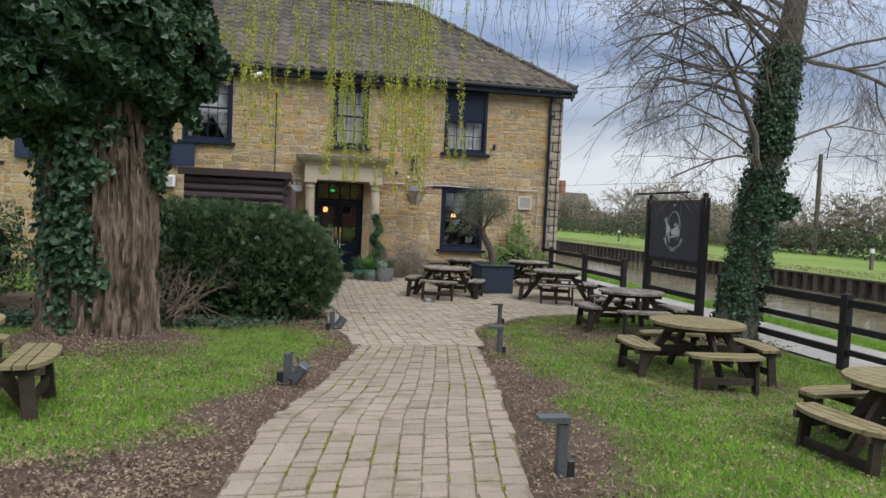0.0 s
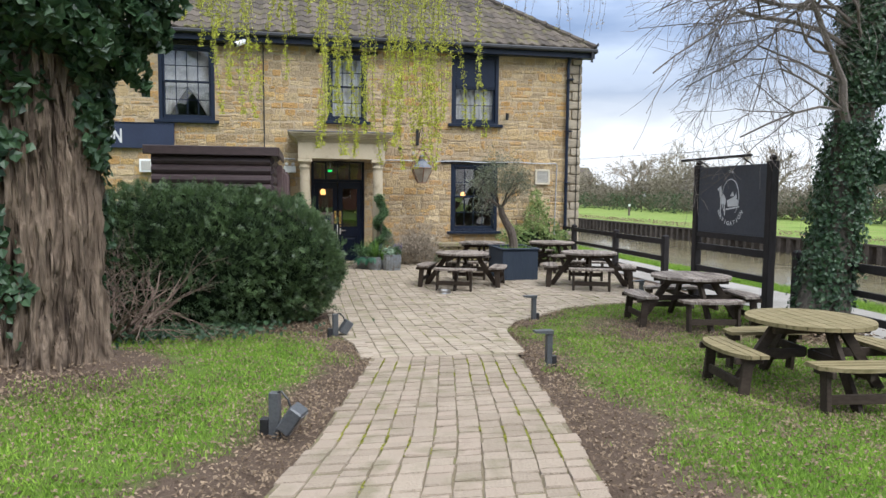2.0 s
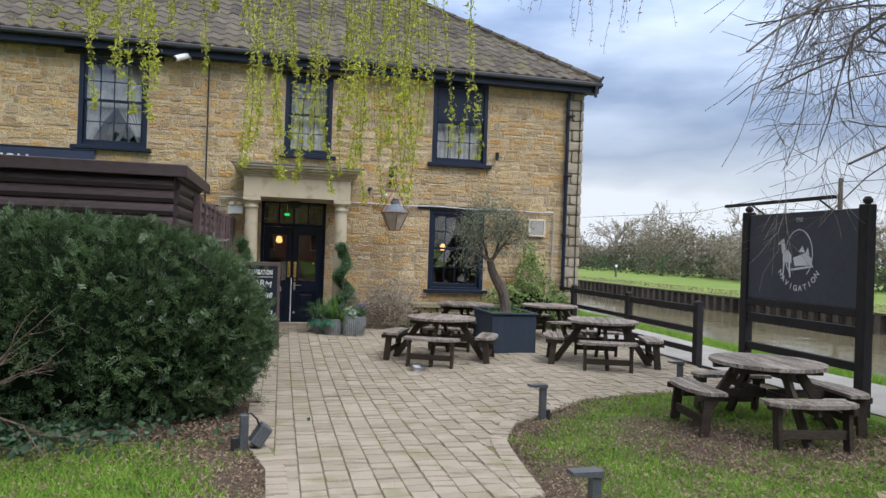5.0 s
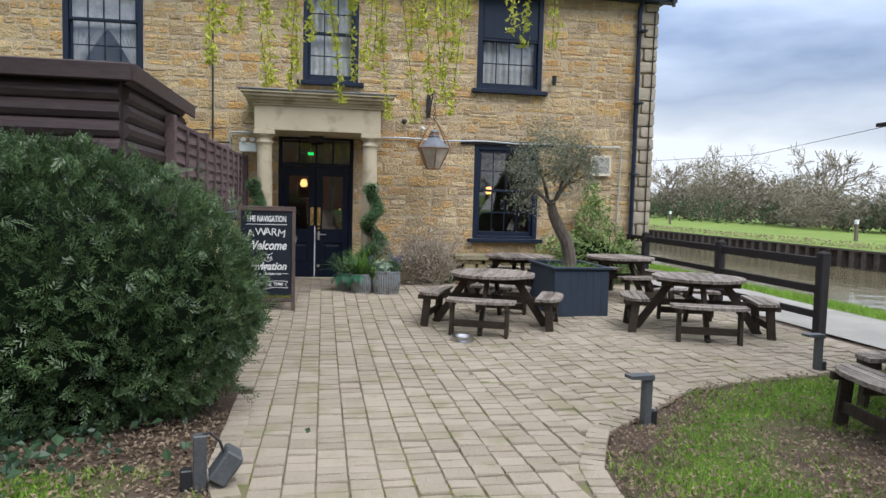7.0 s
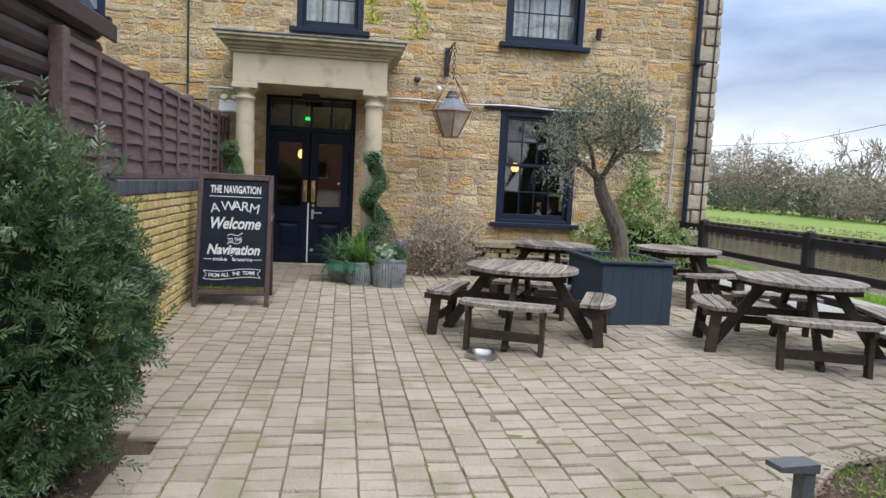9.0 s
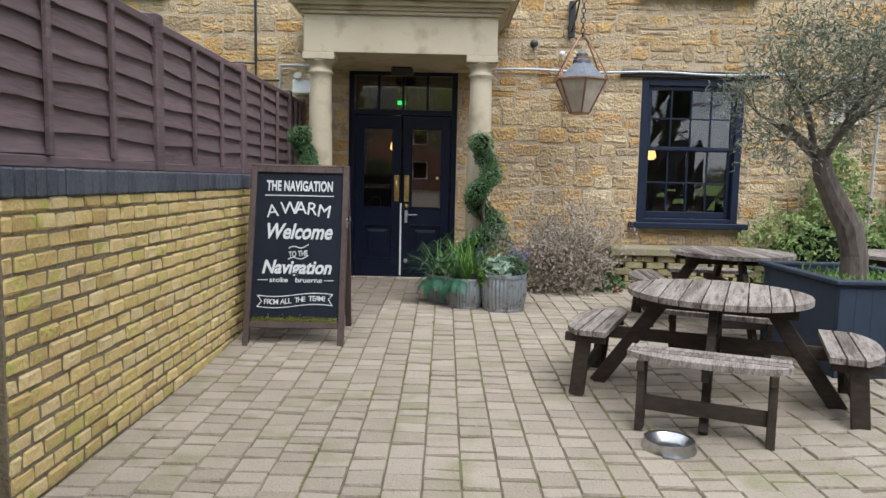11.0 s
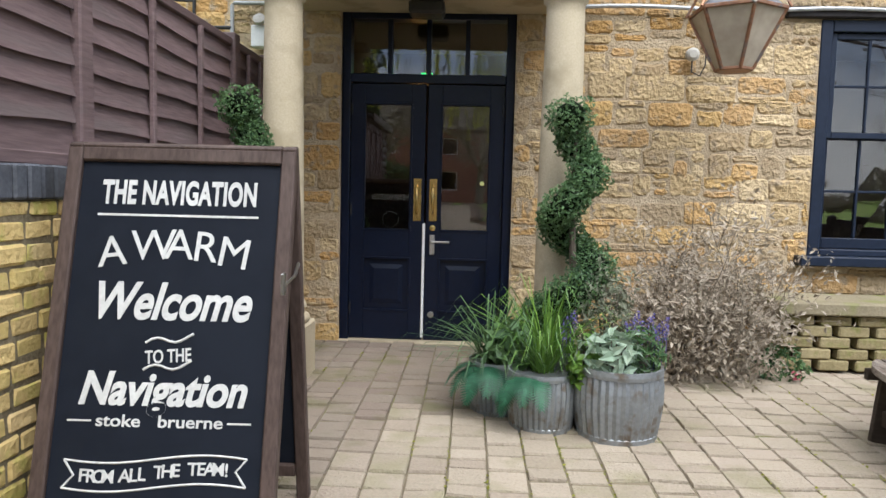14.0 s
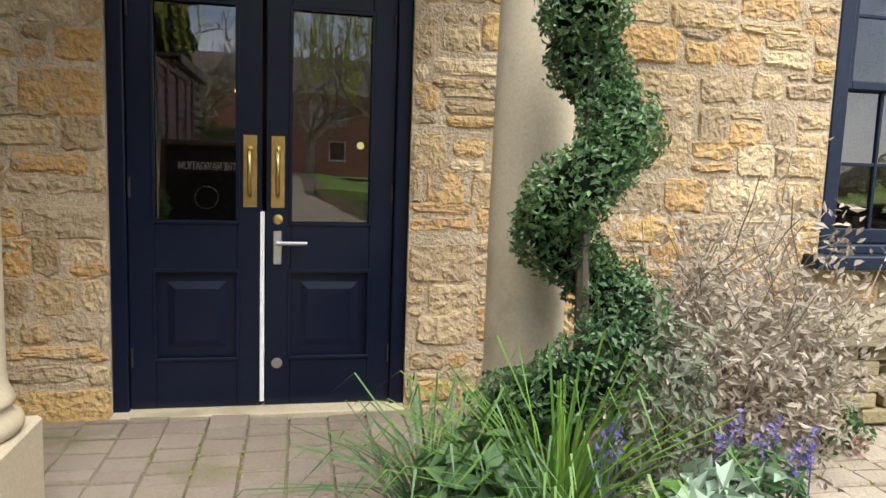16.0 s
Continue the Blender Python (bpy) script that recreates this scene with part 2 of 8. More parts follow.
TABLE_DARK = material("weathered_dark_table", (0.024, 0.017, 0.012), (0.066, 0.050, 0.037), 0.75, 0, 40, 4, 0.5, None, 0.8, 0.25, 0.25, stretch=(0.4, 2, 1), depth=0.006, spec=0.2)
TABLE_TOP = material("worn_table_boards", (0.075, 0.058, 0.046), (0.36, 0.31, 0.265), 0.75, 0, 55, 6, 0.6, (0.11, 0.08, 0.06), 0.55, 0.25, 0.3, stretch=(3, 0.25, 1), depth=0.008, spec=0.25)
TABLE_GREEN = material("algae_table_boards", (0.155, 0.125, 0.06), (0.27, 0.225, 0.125), 0.8, 0, 40, 5, 0.4, (0.12, 0.105, 0.045), 0.8, 0.2, 0.3, stretch=(0.25, 3, 1), depth=0.006, spec=0.2)
YELLOW_BRICK = material("yellow_stock_brick", (0.40, 0.27, 0.09), (0.68, 0.52, 0.24), 0.92, 0, 45, 3.5, 0.9, (0.45, 0.40, 0.11), 0.8, 0.5, 0.5, spec=0.12, depth=0.012,
                        palette=[(0.58, 0.42, 0.17), (0.64, 0.47, 0.20), (0.50, 0.36, 0.15), (0.62, 0.44, 0.22), (0.55, 0.43, 0.16), (0.66, 0.52, 0.28)])
BENCH_BRICK = material("mossy_buff_brick", (0.20, 0.165, 0.085), (0.37, 0.31, 0.175), 0.92, 0, 55, 4, 0.7, (0.20, 0.20, 0.07), 0.8, 0.5, 0.5, spec=0.12, depth=0.010)
BLUE_BRICK = material("blue_coping_brick", (0.045, 0.048, 0.058), (0.10, 0.105, 0.12), 0.6, 0, 60, 3, 0.3, None, 0.7, 0.5, 0.5, spec=0.3)
CHALK_BLACK = material("chalkboard", (0.005, 0.0075, 0.014), (0.009, 0.012, 0.020), 0.65, 0, 8, 1, 0.02, spec=0.18)
CHALK_WHITE = material("white_lettering", (0.50, 0.50, 0.49), (0.64, 0.64, 0.62), 0.75, 0, 60, 5, 0, spec=0.2)
BOARD_FRAME = material("brown_board_frame", (0.050, 0.033, 0.027), (0.095, 0.066, 0.056), 0.6, 0, 40, 3, 0.25, stretch=(2, 2, 0.3), depth=0.004, spec=0.3)
GALV = material("galvanised_tin", (0.21, 0.225, 0.235), (0.34, 0.36, 0.37), 0.5, 0.6, 50, 6, 0.15, (0.17, 0.14, 0.11), 0.8, depth=0.003)
GREY_METAL = material("grey_bollard_metal", (0.075, 0.08, 0.085), (0.12, 0.125, 0.13), 0.5, 0.4, 60, 3, 0.08)
BLACK_PLASTIC = material("black_plastic", (0.012, 0.012, 0.013), (0.022, 0.022, 0.024), 0.45, 0, 50, 3, 0.05)
WHITE_PAINT = material("white_paint", (0.70, 0.70, 0.68), (0.80, 0.80, 0.78), 0.5, 0, 40, 2, 0.05)
COPPER = material("aged_copper", (0.23, 0.115, 0.065), (0.36, 0.19, 0.115), 0.45, 0.7, 40, 6, 0.1, (0.19, 0.17, 0.16))
BRASS = material("brass", (0.55, 0.38, 0.13), (0.68, 0.50, 0.20), 0.25, 1.0, 40, 6, 0.03)
CHROME = material("satin_chrome", (0.55, 0.55, 0.55), (0.68, 0.68, 0.68), 0.3, 1.0, 40, 6, 0.02)
LEAD = material("lead_flashing", (0.11, 0.12, 0.14), (0.20, 0.215, 0.24), 0.6, 0.3, 30, 3, 0.1)
BARK = material("furrowed_bark", (0.035, 0.025, 0.019), (0.27, 0.205, 0.15), 0.95, 0, 20, 5, 1.0, None, 0.75, stretch=(1, 1, 0.16), depth=0.09, spec=0.1)
BARK_DARK = material("dark_bark", (0.04, 0.035, 0.028), (0.12, 0.105, 0.085), 0.95, 0, 22, 4, 1.0, stretch=(1, 1, 0.3), depth=0.03, spec=0.1)
BARK_SMOOTH = material("smooth_bark", (0.085, 0.068, 0.055), (0.17, 0.14, 0.115), 0.9, 0, 30, 4, 0.7, stretch=(1, 1, 0.3), depth=0.015, spec=0.1)
PALE_TWIG = material("faded_twig", (0.17, 0.14, 0.105), (0.32, 0.27, 0.21), 0.9, 0, 20, 2, 0, spec=0.1)
TWIG = material("bare_twig", (0.12, 0.10, 0.088), (0.21, 0.18, 0.16), 0.9, 0, 20, 2, 0, spec=0.1)
SHRUB_TWIG = material("reddish_twig", (0.12, 0.085, 0.065), (0.26, 0.195, 0.155), 0.9, 0, 20, 2, 0, spec=0.1)
PILING = material("steel_piling", (0.050, 0.040, 0.032), (0.115, 0.095, 0.078), 0.9, 0, 12, 1, 0.5, stretch=(1, 1, 0.4), spec=0.2)
RED_BRICK = material("red_brick", (0.20, 0.085, 0.055), (0.30, 0.14, 0.095), 0.9, 0, 30, 2, 0.3)
CURTAIN = material("lace_curtain", (0.50, 0.50, 0.49), (0.78, 0.78, 0.77), 0.9, 0, 22, 5, 0.5, None, 0.5, spec=0.1)
# Gloom of the unlit rooms is put into this near-black wall colour.
DARK_ROOM = material("painted_room_gloom", (0.035, 0.027, 0.020), (0.06, 0.045, 0.034), 0.9, 0, 20, 1, 0)
PLAQUE = material("plaque_stone", (0.50, 0.44, 0.33), (0.60, 0.54, 0.42), 0.8, 0, 60, 4, 0.2)
GREYBOX = material("vent_louvre", (0.36, 0.34, 0.30), (0.45, 0.43, 0.39), 0.7, 0, 60, 4, 0.1)
STEEL = material("stainless_steel", (0.45, 0.45, 0.45), (0.6, 0.6, 0.6), 0.3, 1.0, 40, 6, 0.02)
SAGE = material("navy_sign_panel", (0.013, 0.020, 0.048), (0.019, 0.028, 0.062), 0.5, 0, 20, 2, 0.03)
SIGN_DARK = material("charcoal_sign_panel", (0.035, 0.039, 0.053), (0.050, 0.055, 0.071), 0.55, 0, 20, 2, 0.03)
SILVER = material("silver_print", (0.50, 0.50, 0.52), (0.62, 0.62, 0.64), 0.6, 0, 60, 3, 0)
MOSS = leaf_material("roof_moss", (0.16, 0.17, 0.02), (0.30, 0.30, 0.04), 0.9)
GRASS = leaf_material("grass", (0.085, 0.175, 0.020), (0.30, 0.45, 0.065), 0.7, spec=0.15)
YEW = leaf_material("yew", (0.010, 0.028, 0.014), (0.150, 0.225, 0.085), 0.40, spec=0.5)
IVY = leaf_material("ivy", (0.012, 0.032, 0.016), (0.075, 0.135, 0.060), 0.38)
BOX_LEAF = leaf_material("box_leaf", (0.028, 0.072, 0.030), (0.165, 0.275, 0.105), 0.42)
WILLOW = leaf_material("willow_leaf", (0.36, 0.40, 0.035), (0.60, 0.60, 0.09), 0.6)
OLIVE = leaf_material("olive_leaf", (0.10, 0.115, 0.065), (0.25, 0.265, 0.19), 0.6)
VARIEGATED = leaf_material("variegated_leaf", (0.065, 0.15, 0.030), (0.40, 0.46, 0.17), 0.5)
SILVER_LEAF = leaf_material("silvery_shrub", (0.24, 0.20, 0.145), (0.52, 0.45, 0.36), 0.7)
SPIKE_LEAF = leaf_material("spike_leaf", (0.045, 0.12, 0.02), (0.20, 0.34, 0.05), 0.45)
FERN = leaf_material("fern", (0.015, 0.065, 0.035), (0.05, 0.17, 0.09), 0.5)
PALE_LEAF = leaf_material("pale_leaf", (0.20, 0.29, 0.20), (0.42, 0.50, 0.38), 0.5)
LAVENDER = leaf_material("lavender", (0.10, 0.08, 0.25), (0.20, 0.17, 0.42), 0.7)
DEAD_LEAF = leaf_material("dead_leaf", (0.08, 0.052, 0.033), (0.42, 0.32, 0.215), 0.85)
FAR_BUSH = leaf_material("winter_thicket", (0.155, 0.135, 0.10), (0.29, 0.255, 0.19), 0.9, spec=0.1)
FAR_GREEN = leaf_material("far_evergreen", (0.045, 0.07, 0.035), (0.10, 0.14, 0.07), 0.8, spec=0.1)
MEADOW = material("meadow_grass", (0.10, 0.155, 0.028), (0.20, 0.265, 0.068), 0.95, 0, 14, 0.5, 0.5, (0.20, 0.20, 0.075), 0.7, spec=0.1, depth=0.05)


def simple(name, build):
    m = bpy.data.materials.new(name)
    m.use_nodes = True
    build(m.node_tree.nodes, m.node_tree.links, m.node_tree.nodes["Principled BSDF"])
    return m


def _glass(n, l, b):
    b.inputs["Base Color"].default_value = (0.85, 0.9, 0.9, 1)
    b.inputs["Roughness"].default_value, b.inputs["IOR"].default_value = 0.02, 1.5
    tr, gl, fr, mx = n.new("ShaderNodeBsdfTransparent"), n.new("ShaderNodeBsdfGlossy"), n.new("ShaderNodeFresnel"), n.new("ShaderNodeMixShader")
    gl.inputs["Roughness"].default_value, fr.inputs["IOR"].default_value = 0.01, 2.5
    tr.inputs["Color"].default_value = (0.86, 0.88, 0.88, 1)
    l.new(fr.outputs[0], mx.inputs[0]), l.new(tr.outputs[0], mx.inputs[1]), l.new(gl.outputs[0], mx.inputs[2])
    l.new(mx.outputs[0], n["Material Output"].inputs["Surface"])


GLASS = simple("window_glass", _glass)


def _water(n, l, b):
    b.inputs["Base Color"].default_value, b.inputs["Roughness"].default_value = (0.135, 0.115, 0.065, 1), 0.08
    no, bp, tc = n.new("ShaderNodeTexNoise"), n.new("ShaderNodeBump"), n.new("ShaderNodeTexCoord")
    no.inputs["Scale"].default_value = 1.6
    bp.inputs["Strength"].default_value, bp.inputs["Distance"].default_value = 0.25, 0.05
    l.new(tc.outputs["Object"], no.inputs["Vector"]), l.new(no.outputs["Fac"], bp.inputs["Height"]), l.new(bp.outputs[0], b.inputs["Normal"])


WATER = simple("canal_water", _water)


def glow(name, colour, strength):
    def build(n, l, b):
        b.inputs["Base Color"].default_value = (*colour, 1)
        b.inputs["Emission Color"].default_value, b.inputs["Emission Strength"].default_value = (*colour, 1), strength
    return simple(name, build)


LAMP_GLOW, EXIT_GLOW = glow("lamp_glow", (1.0, 0.45, 0.12), 1.3), glow("exit_sign_glow", (0.05, 0.9, 0.15), 0.6)


def _lawn(n, l, b):
    """Turf with worn, mulchy patches; bare soil along the paving."""
    b.inputs["Roughness"].default_value, b.inputs["Specular IOR Level"].default_value = 0.95, 0.1
    tc, a, c, d = n.new("ShaderNodeTexCoord"), n.new("ShaderNodeTexNoise"), n.new("ShaderNodeTexNoise"), n.new("ShaderNodeTexNoise")
    for node, s in ((a, 0.55), (c, 9.0), (d, 70.0)):
        node.inputs["Scale"].default_value, node.inputs["Detail"].default_value = s, 6
        l.new(tc.outputs["Object"], node.inputs["Vector"])
    g, s, m = n.new("ShaderNodeMix"), n.new("ShaderNodeMix"), n.new("ShaderNodeMix")
    for node in (g, s, m):
        node.data_type = "RGBA"
    g.inputs[6].default_value, g.inputs[7].default_value = (0.055, 0.095, 0.018, 1), (0.17, 0.25, 0.045, 1)
    s.inputs[6].default_value, s.inputs[7].default_value = (0.050, 0.035, 0.025, 1), (0.175, 0.128, 0.096, 1)
    l.new(c.outputs["Fac"], g.inputs["Factor"]), l.new(d.outputs["Fac"], s.inputs["Factor"])
    at, ad, r = n.new("ShaderNodeAttribute"), n.new("ShaderNodeMath"), n.new("ShaderNodeMapRange")
    at.attribute_name, ad.operation = "bare", "ADD"
    ad2 = n.new("ShaderNodeMath")
    ad2.operation, ad2.inputs[1].default_value = "MULTIPLY_ADD", 0.5
    l.new(c.outputs["Fac"], ad2.inputs[0]), l.new(a.outputs["Fac"], ad2.inputs[2])
    l.new(at.outputs["Fac"], ad.inputs[0]), l.new(ad2.outputs[0], ad.inputs[1])
    r.inputs["From Min"].default_value, r.inputs["From Max"].default_value = 0.80, 1.04
    l.new(ad.outputs[0], r.inputs["Value"])
    l.new(r.outputs[0], m.inputs["Factor"]), l.new(g.outputs[2], m.inputs[6]), l.new(s.outputs[2], m.inputs[7])
    l.new(m.outputs[2], b.inputs["Base Color"])
    bp = n.new("ShaderNodeBump")
    bp.inputs["Strength"].default_value, bp.inputs["Distance"].default_value = 0.8, 0.03
    l.new(d.outputs["Fac"], bp.inputs["Height"]), l.new(bp.outputs[0], b.inputs["Normal"])


LAWN = simple("lawn_ground", _lawn)

# ---- building helpers ----
rng = np.random.default_rng(7)


class Shape:
    """Collects vertices and faces of one mesh."""

    def __init__(self):
        self.v, self.f, self.n = [], [], 0

    def add(self, verts, faces):
        k = len(self.v)
        self.v += [tuple(p) for p in verts]
        self.f += [tuple(i + k for i in q) for q in faces]
        return self

    def box(self, x0, x1, y0, y1, z0, z1, c=0.004, m=None):
        """A box with chamfered edges."""
        c = min(c, abs(x1 - x0) * 0.3, abs(y1 - y0) * 0.3, abs(z1 - z0) * 0.3)
        vs = []
        for x, sx in ((x0, 1), (x1, -1)):
            for y, sy in ((y0, 1), (y1, -1)):
                for z, sz in ((z0, 1), (z1, -1)):
                    vs += [(x, y + c * sy, z + c * sz), (x + c * sx, y, z + c * sz), (x + c * sx, y + c * sy, z)]
        if m is not None:
            vs = [m @ Vector(p) for p in vs]
        i = lambda a, b, d, k: ((a * 2 + b) * 2 + d) * 3 + k
        fs = []
        for a in (0, 1):
            fs += [(i(a, 0, 0, 0), i(a, 1, 0, 0), i(a, 1, 1, 0), i(a, 0, 1, 0)), (i(0, a, 0, 1), i(1, a, 0, 1), i(1, a, 1, 1), i(0, a, 1, 1)), (i(0, 0, a, 2), i(1, 0, a, 2), i(1, 1, a, 2), i(0, 1, a, 2))]
            for b in (0, 1):
                fs += [(i(a, b, 0, 0), i(a, b, 1, 0), i(a, b, 1, 1), i(a, b, 0, 1)), (i(a, 0, b, 0), i(a, 1, b, 0), i(a, 1, b, 2), i(a, 0, b, 2)), (i(0, a, b, 1), i(1, a, b, 1), i(1, a, b, 2), i(0, a, b, 2))]
                fs += [(i(a, b, d, 0), i(a, b, d, 1), i(a, b, d, 2)) for d in (0, 1)]
        return self.add(vs, fs)

    def beam(self, p, q, w, h, c=0.004, up=(0, 0, 1)):
        """A chamfered bar from p to q, w wide and h high."""
        p, q = Vector(p), Vector(q)
        d = (q - p)
        x = d.normalized()
        y = Vector(up).cross(x)
        if y.length < 1e-4:
            y = Vector((0, 1, 0)).cross(x)
        y.normalize()
        z = x.cross(y)
        m = Matrix((x, y, z)).transposed().to_4x4()
        m.translation = p
        return self.box(0, d.length, -w / 2, w / 2, -h / 2, h / 2, c, m)

    def tube(self, pts, radii, n=8, cap=True):
        pts = [Vector(p) for p in pts]
        radii = [radii] * len(pts) if isinstance(radii, (int, float)) else radii
        k, vs, fs = len(self.v), [], []
        side = None
        for j, p in enumerate(pts):
            t = (pts[min(j + 1, len(pts) - 1)] - pts[max(j - 1, 0)]).normalized()
            if side is None:
                side = t.orthogonal().normalized()
            side = (side - t * side.dot(t))
            side = side.normalized() if side.length > 1e-5 else t.orthogonal().normalized()
            u = t.cross(side)
            for a in range(n):
                an = 2 * math.pi * a / n
                vs.append(p + (side * math.cos(an) + u * math.sin(an)) * radii[j])
        for j in range(len(pts) - 1):
            for a in range(n):
                b = (a + 1) % n
                fs.append((j * n + a, j * n + b, (j + 1) * n + b, (j + 1) * n + a))
        if cap:
            fs += [tuple(range(n))[::-1], tuple((len(pts) - 1) * n + a for a in range(n))]
        return self.add(vs, fs)

    def lathe(self, prof, n=24, at=(0, 0, 0), ripple=0.0, count=0):
        """Turns a profile of (radius, height) about the upright axis."""
        vs, fs = [], []
        for r, z in prof:
            for a in range(n):
                an = 2 * math.pi * a / n
                rr = r + (ripple * (1 if a % 2 else -1) if ripple else 0)
                vs.append((at[0] + rr * math.cos(an), at[1] + rr * math.sin(an), at[2] + z))
        for j in range(len(prof) - 1):
            for a in range(n):
                b = (a + 1) % n
                fs.append((j * n + a, j * n + b, (j + 1) * n + b, (j + 1) * n + a))
        fs += [tuple(range(n))[::-1], tuple((len(prof) - 1) * n + a for a in range(n))]
        return self.add(vs, fs)

    def prism(self, outline, z0, z1, m=None):
        """An upright prism over an outline of (x, y)."""
        k = len(outline)
        vs = [(x, y, z0) for x, y in outline] + [(x, y, z1) for x, y in outline]
        if m is not None:
            vs = [m @ Vector(p) for p in vs]
        return self.add(vs, [tuple(range(k))[::-1], tuple(range(k, 2 * k))] + [(i, (i + 1) % k, k + (i + 1) % k, k + i) for i in range(k)])

    def leaves(self, pts, nrm, size, fold=0.25, ratio=0.55, jitter=0.7):
        """A small folded leaf at each point, roughly facing nrm."""
        pts, nrm = np.asarray(pts, float), np.asarray(nrm, float)
        k = len(pts)
        nrm = nrm + rng.normal(0, jitter, (k, 3))
        nrm /= np.linalg.norm(nrm, axis=1)[:, None] + 1e-9
        a = np.cross(nrm, rng.normal(0, 1, (k, 3)))
        a /= np.linalg.norm(a, axis=1)[:, None] + 1e-9
        b = np.cross(nrm, a)
        s = (np.asarray(size) * rng.uniform(0.65, 1.3, k))[:, None]
        base, tip = pts - a * s * 0.5, pts + a * s * 0.5 - nrm * s * 0.12
        l, r = pts + b * s * ratio / 2 + nrm * s * fold * 0.4, pts - b * s * ratio / 2 + nrm * s * fold * 0.4
        v = np.stack([base, r, tip, l], 1).reshape(-1, 3)
        o = len(self.v)
        self.v += v.tolist()
        self.f += (np.arange(k)[:, None] * 4 + np.arange(4)[None] + o).tolist()
        return self

    def blades(self, pts, ways, length, width):
        """Bent strap leaves that rise from pts along ways and droop."""
        for p, d in zip(pts, ways):
            p, d = Vector(p), Vector(d).normalized()
            ln = length * random.uniform(0.6, 1.2)
            side = d.cross(Vector((0, 0, 1)))
            side = side.normalized() * width / 2 if side.length > 1e-3 else Vector((width / 2, 0, 0))
            q1 = p + d * ln * 0.5
            q2 = q1 + (d + Vector((0, 0, -0.45))).normalized() * ln * 0.35
            q3 = q2 + (d + Vector((0, 0, -1.3))).normalized() * ln * 0.25
            self.add([p - side * 0.6, p + side * 0.6, q1 + side, q1 - side, q2 + side * 0.7, q2 - side * 0.7, q3], [(0, 1, 2, 3), (3, 2, 4, 5), (5, 4, 6)])
        return self

    def mesh(self, name, mat, smooth=False):
        me = bpy.data.meshes.new(name)
        me.from_pydata(self.v, [], self.f)
        me.materials.append(mat)
        if smooth:
            me.shade_smooth()
        me.update()
        return me


def part(name, shape, mat, parent=None, label="", smooth=False, m=None):
    """Links a Shape as one mesh object under a thing or part."""
    ob = new(name, shape.mesh(name, mat, smooth))
    ob.parent = parent
    if m is not None:
        ob.matrix_local = m
    return tagged(ob, label)


def thing(name, label, category, at=(0, 0, 0), turn=0, group="", kind=""):
    ob = new(name)
    ob.empty_display_size = 0.1
    ob.matrix_world = pose(*at, 0, 0, turn)
    return tagged(ob, label, category, group, kind)


def lettering(name, text, size, m, mat, parent, extrude=0.001, spacing=1.0, width=None, label="", shear=0.0, bold=0.0):
    """Built-in font as a mesh; centred; width fits the line to a length."""
    cu = bpy.data.curves.new(name, "FONT")
    cu.body, cu.size, cu.align_x, cu.align_y, cu.extrude, cu.space_character = text, size, "CENTER", "CENTER", extrude, spacing
    cu.shear, cu.offset = shear, bold
    tmp = bpy.data.objects.new(name, cu)
    scene.collection.objects.link(tmp)
    bpy.context.view_layer.update()
    me = bpy.data.meshes.new_from_object(tmp.evaluated_get(bpy.context.evaluated_depsgraph_get()))
    bpy.data.objects.remove(tmp)
    bpy.data.curves.remove(cu)
    if width:
        xs = [v.co.x for v in me.vertices]
        k = width / (max(xs) - min(xs))
        for v in me.vertices:
            v.co.x *= k
    me.materials.clear()
    me.materials.append(mat)
    ob = new(name, me)
    ob.parent, ob.matrix_local = parent, m
    return tagged(ob, label)


# ---- levels of the ground ----
LEVEL_Y, LEVEL_Z = (-40, -8, 0, 5, 7, 9, 11, 13, 15, 17, 19, 21.4, 60), (0.06, 0.06, 0.0, -0.15, -0.23, -0.36, -0.45, -0.53, -0.56, -0.55, -0.475, -0.44, -0.44)
WATER_Z, CANAL_NEAR, CANAL_FAR = -0.95, 11.2, 20.0


def ground_z(x, y):
    """Height of the garden: falls from the street end, level to the right, canal beyond the fence."""
    base = np.interp(y, LEVEL_Y, LEVEL_Z)
    s = np.clip((np.asarray(x) - 2.5) / 3, 0, 1)
    s = s * s * (3 - 2 * s)
    z = base * (1 - s) - 0.47 * s
    bank = np.clip((np.asarray(x) - 9.4) / 1.7, 0, 1)
    z = z - bank * 0.25
    mound = np.exp(-((np.asarray(x) + 2.05) ** 2 + (np.asarray(y) - 9.8) ** 2) / 1.2) * 0.36
    return z + mound


def on_ground(x, y):
    return (x, y, float(ground_z(x, y)))

# ---- ground, towpath, canal, far bank ----
def path_edges(y):
    """Left and right edge of the paving at y; the terrace spreads out past y = 12."""
    left = np.interp(y, (-12, 4.8, 6.3, 7.4, 10.4, 11.3, 12.2, 15.6), (-0.35, -0.08, 0.11, 0.45, 1.12, 1.10, 0.90, 0.86))
    right = np.interp(y, (-12, 4.65, 6.0, 7.7, 9.9, 11.6, 12.0, 12.7, 13.65, 14.0, 14.2), (1.45, 1.60, 1.90, 2.25, 2.66, 2.90, 2.97, 3.30, 4.45, 5.8, 7.35))
    return left, right


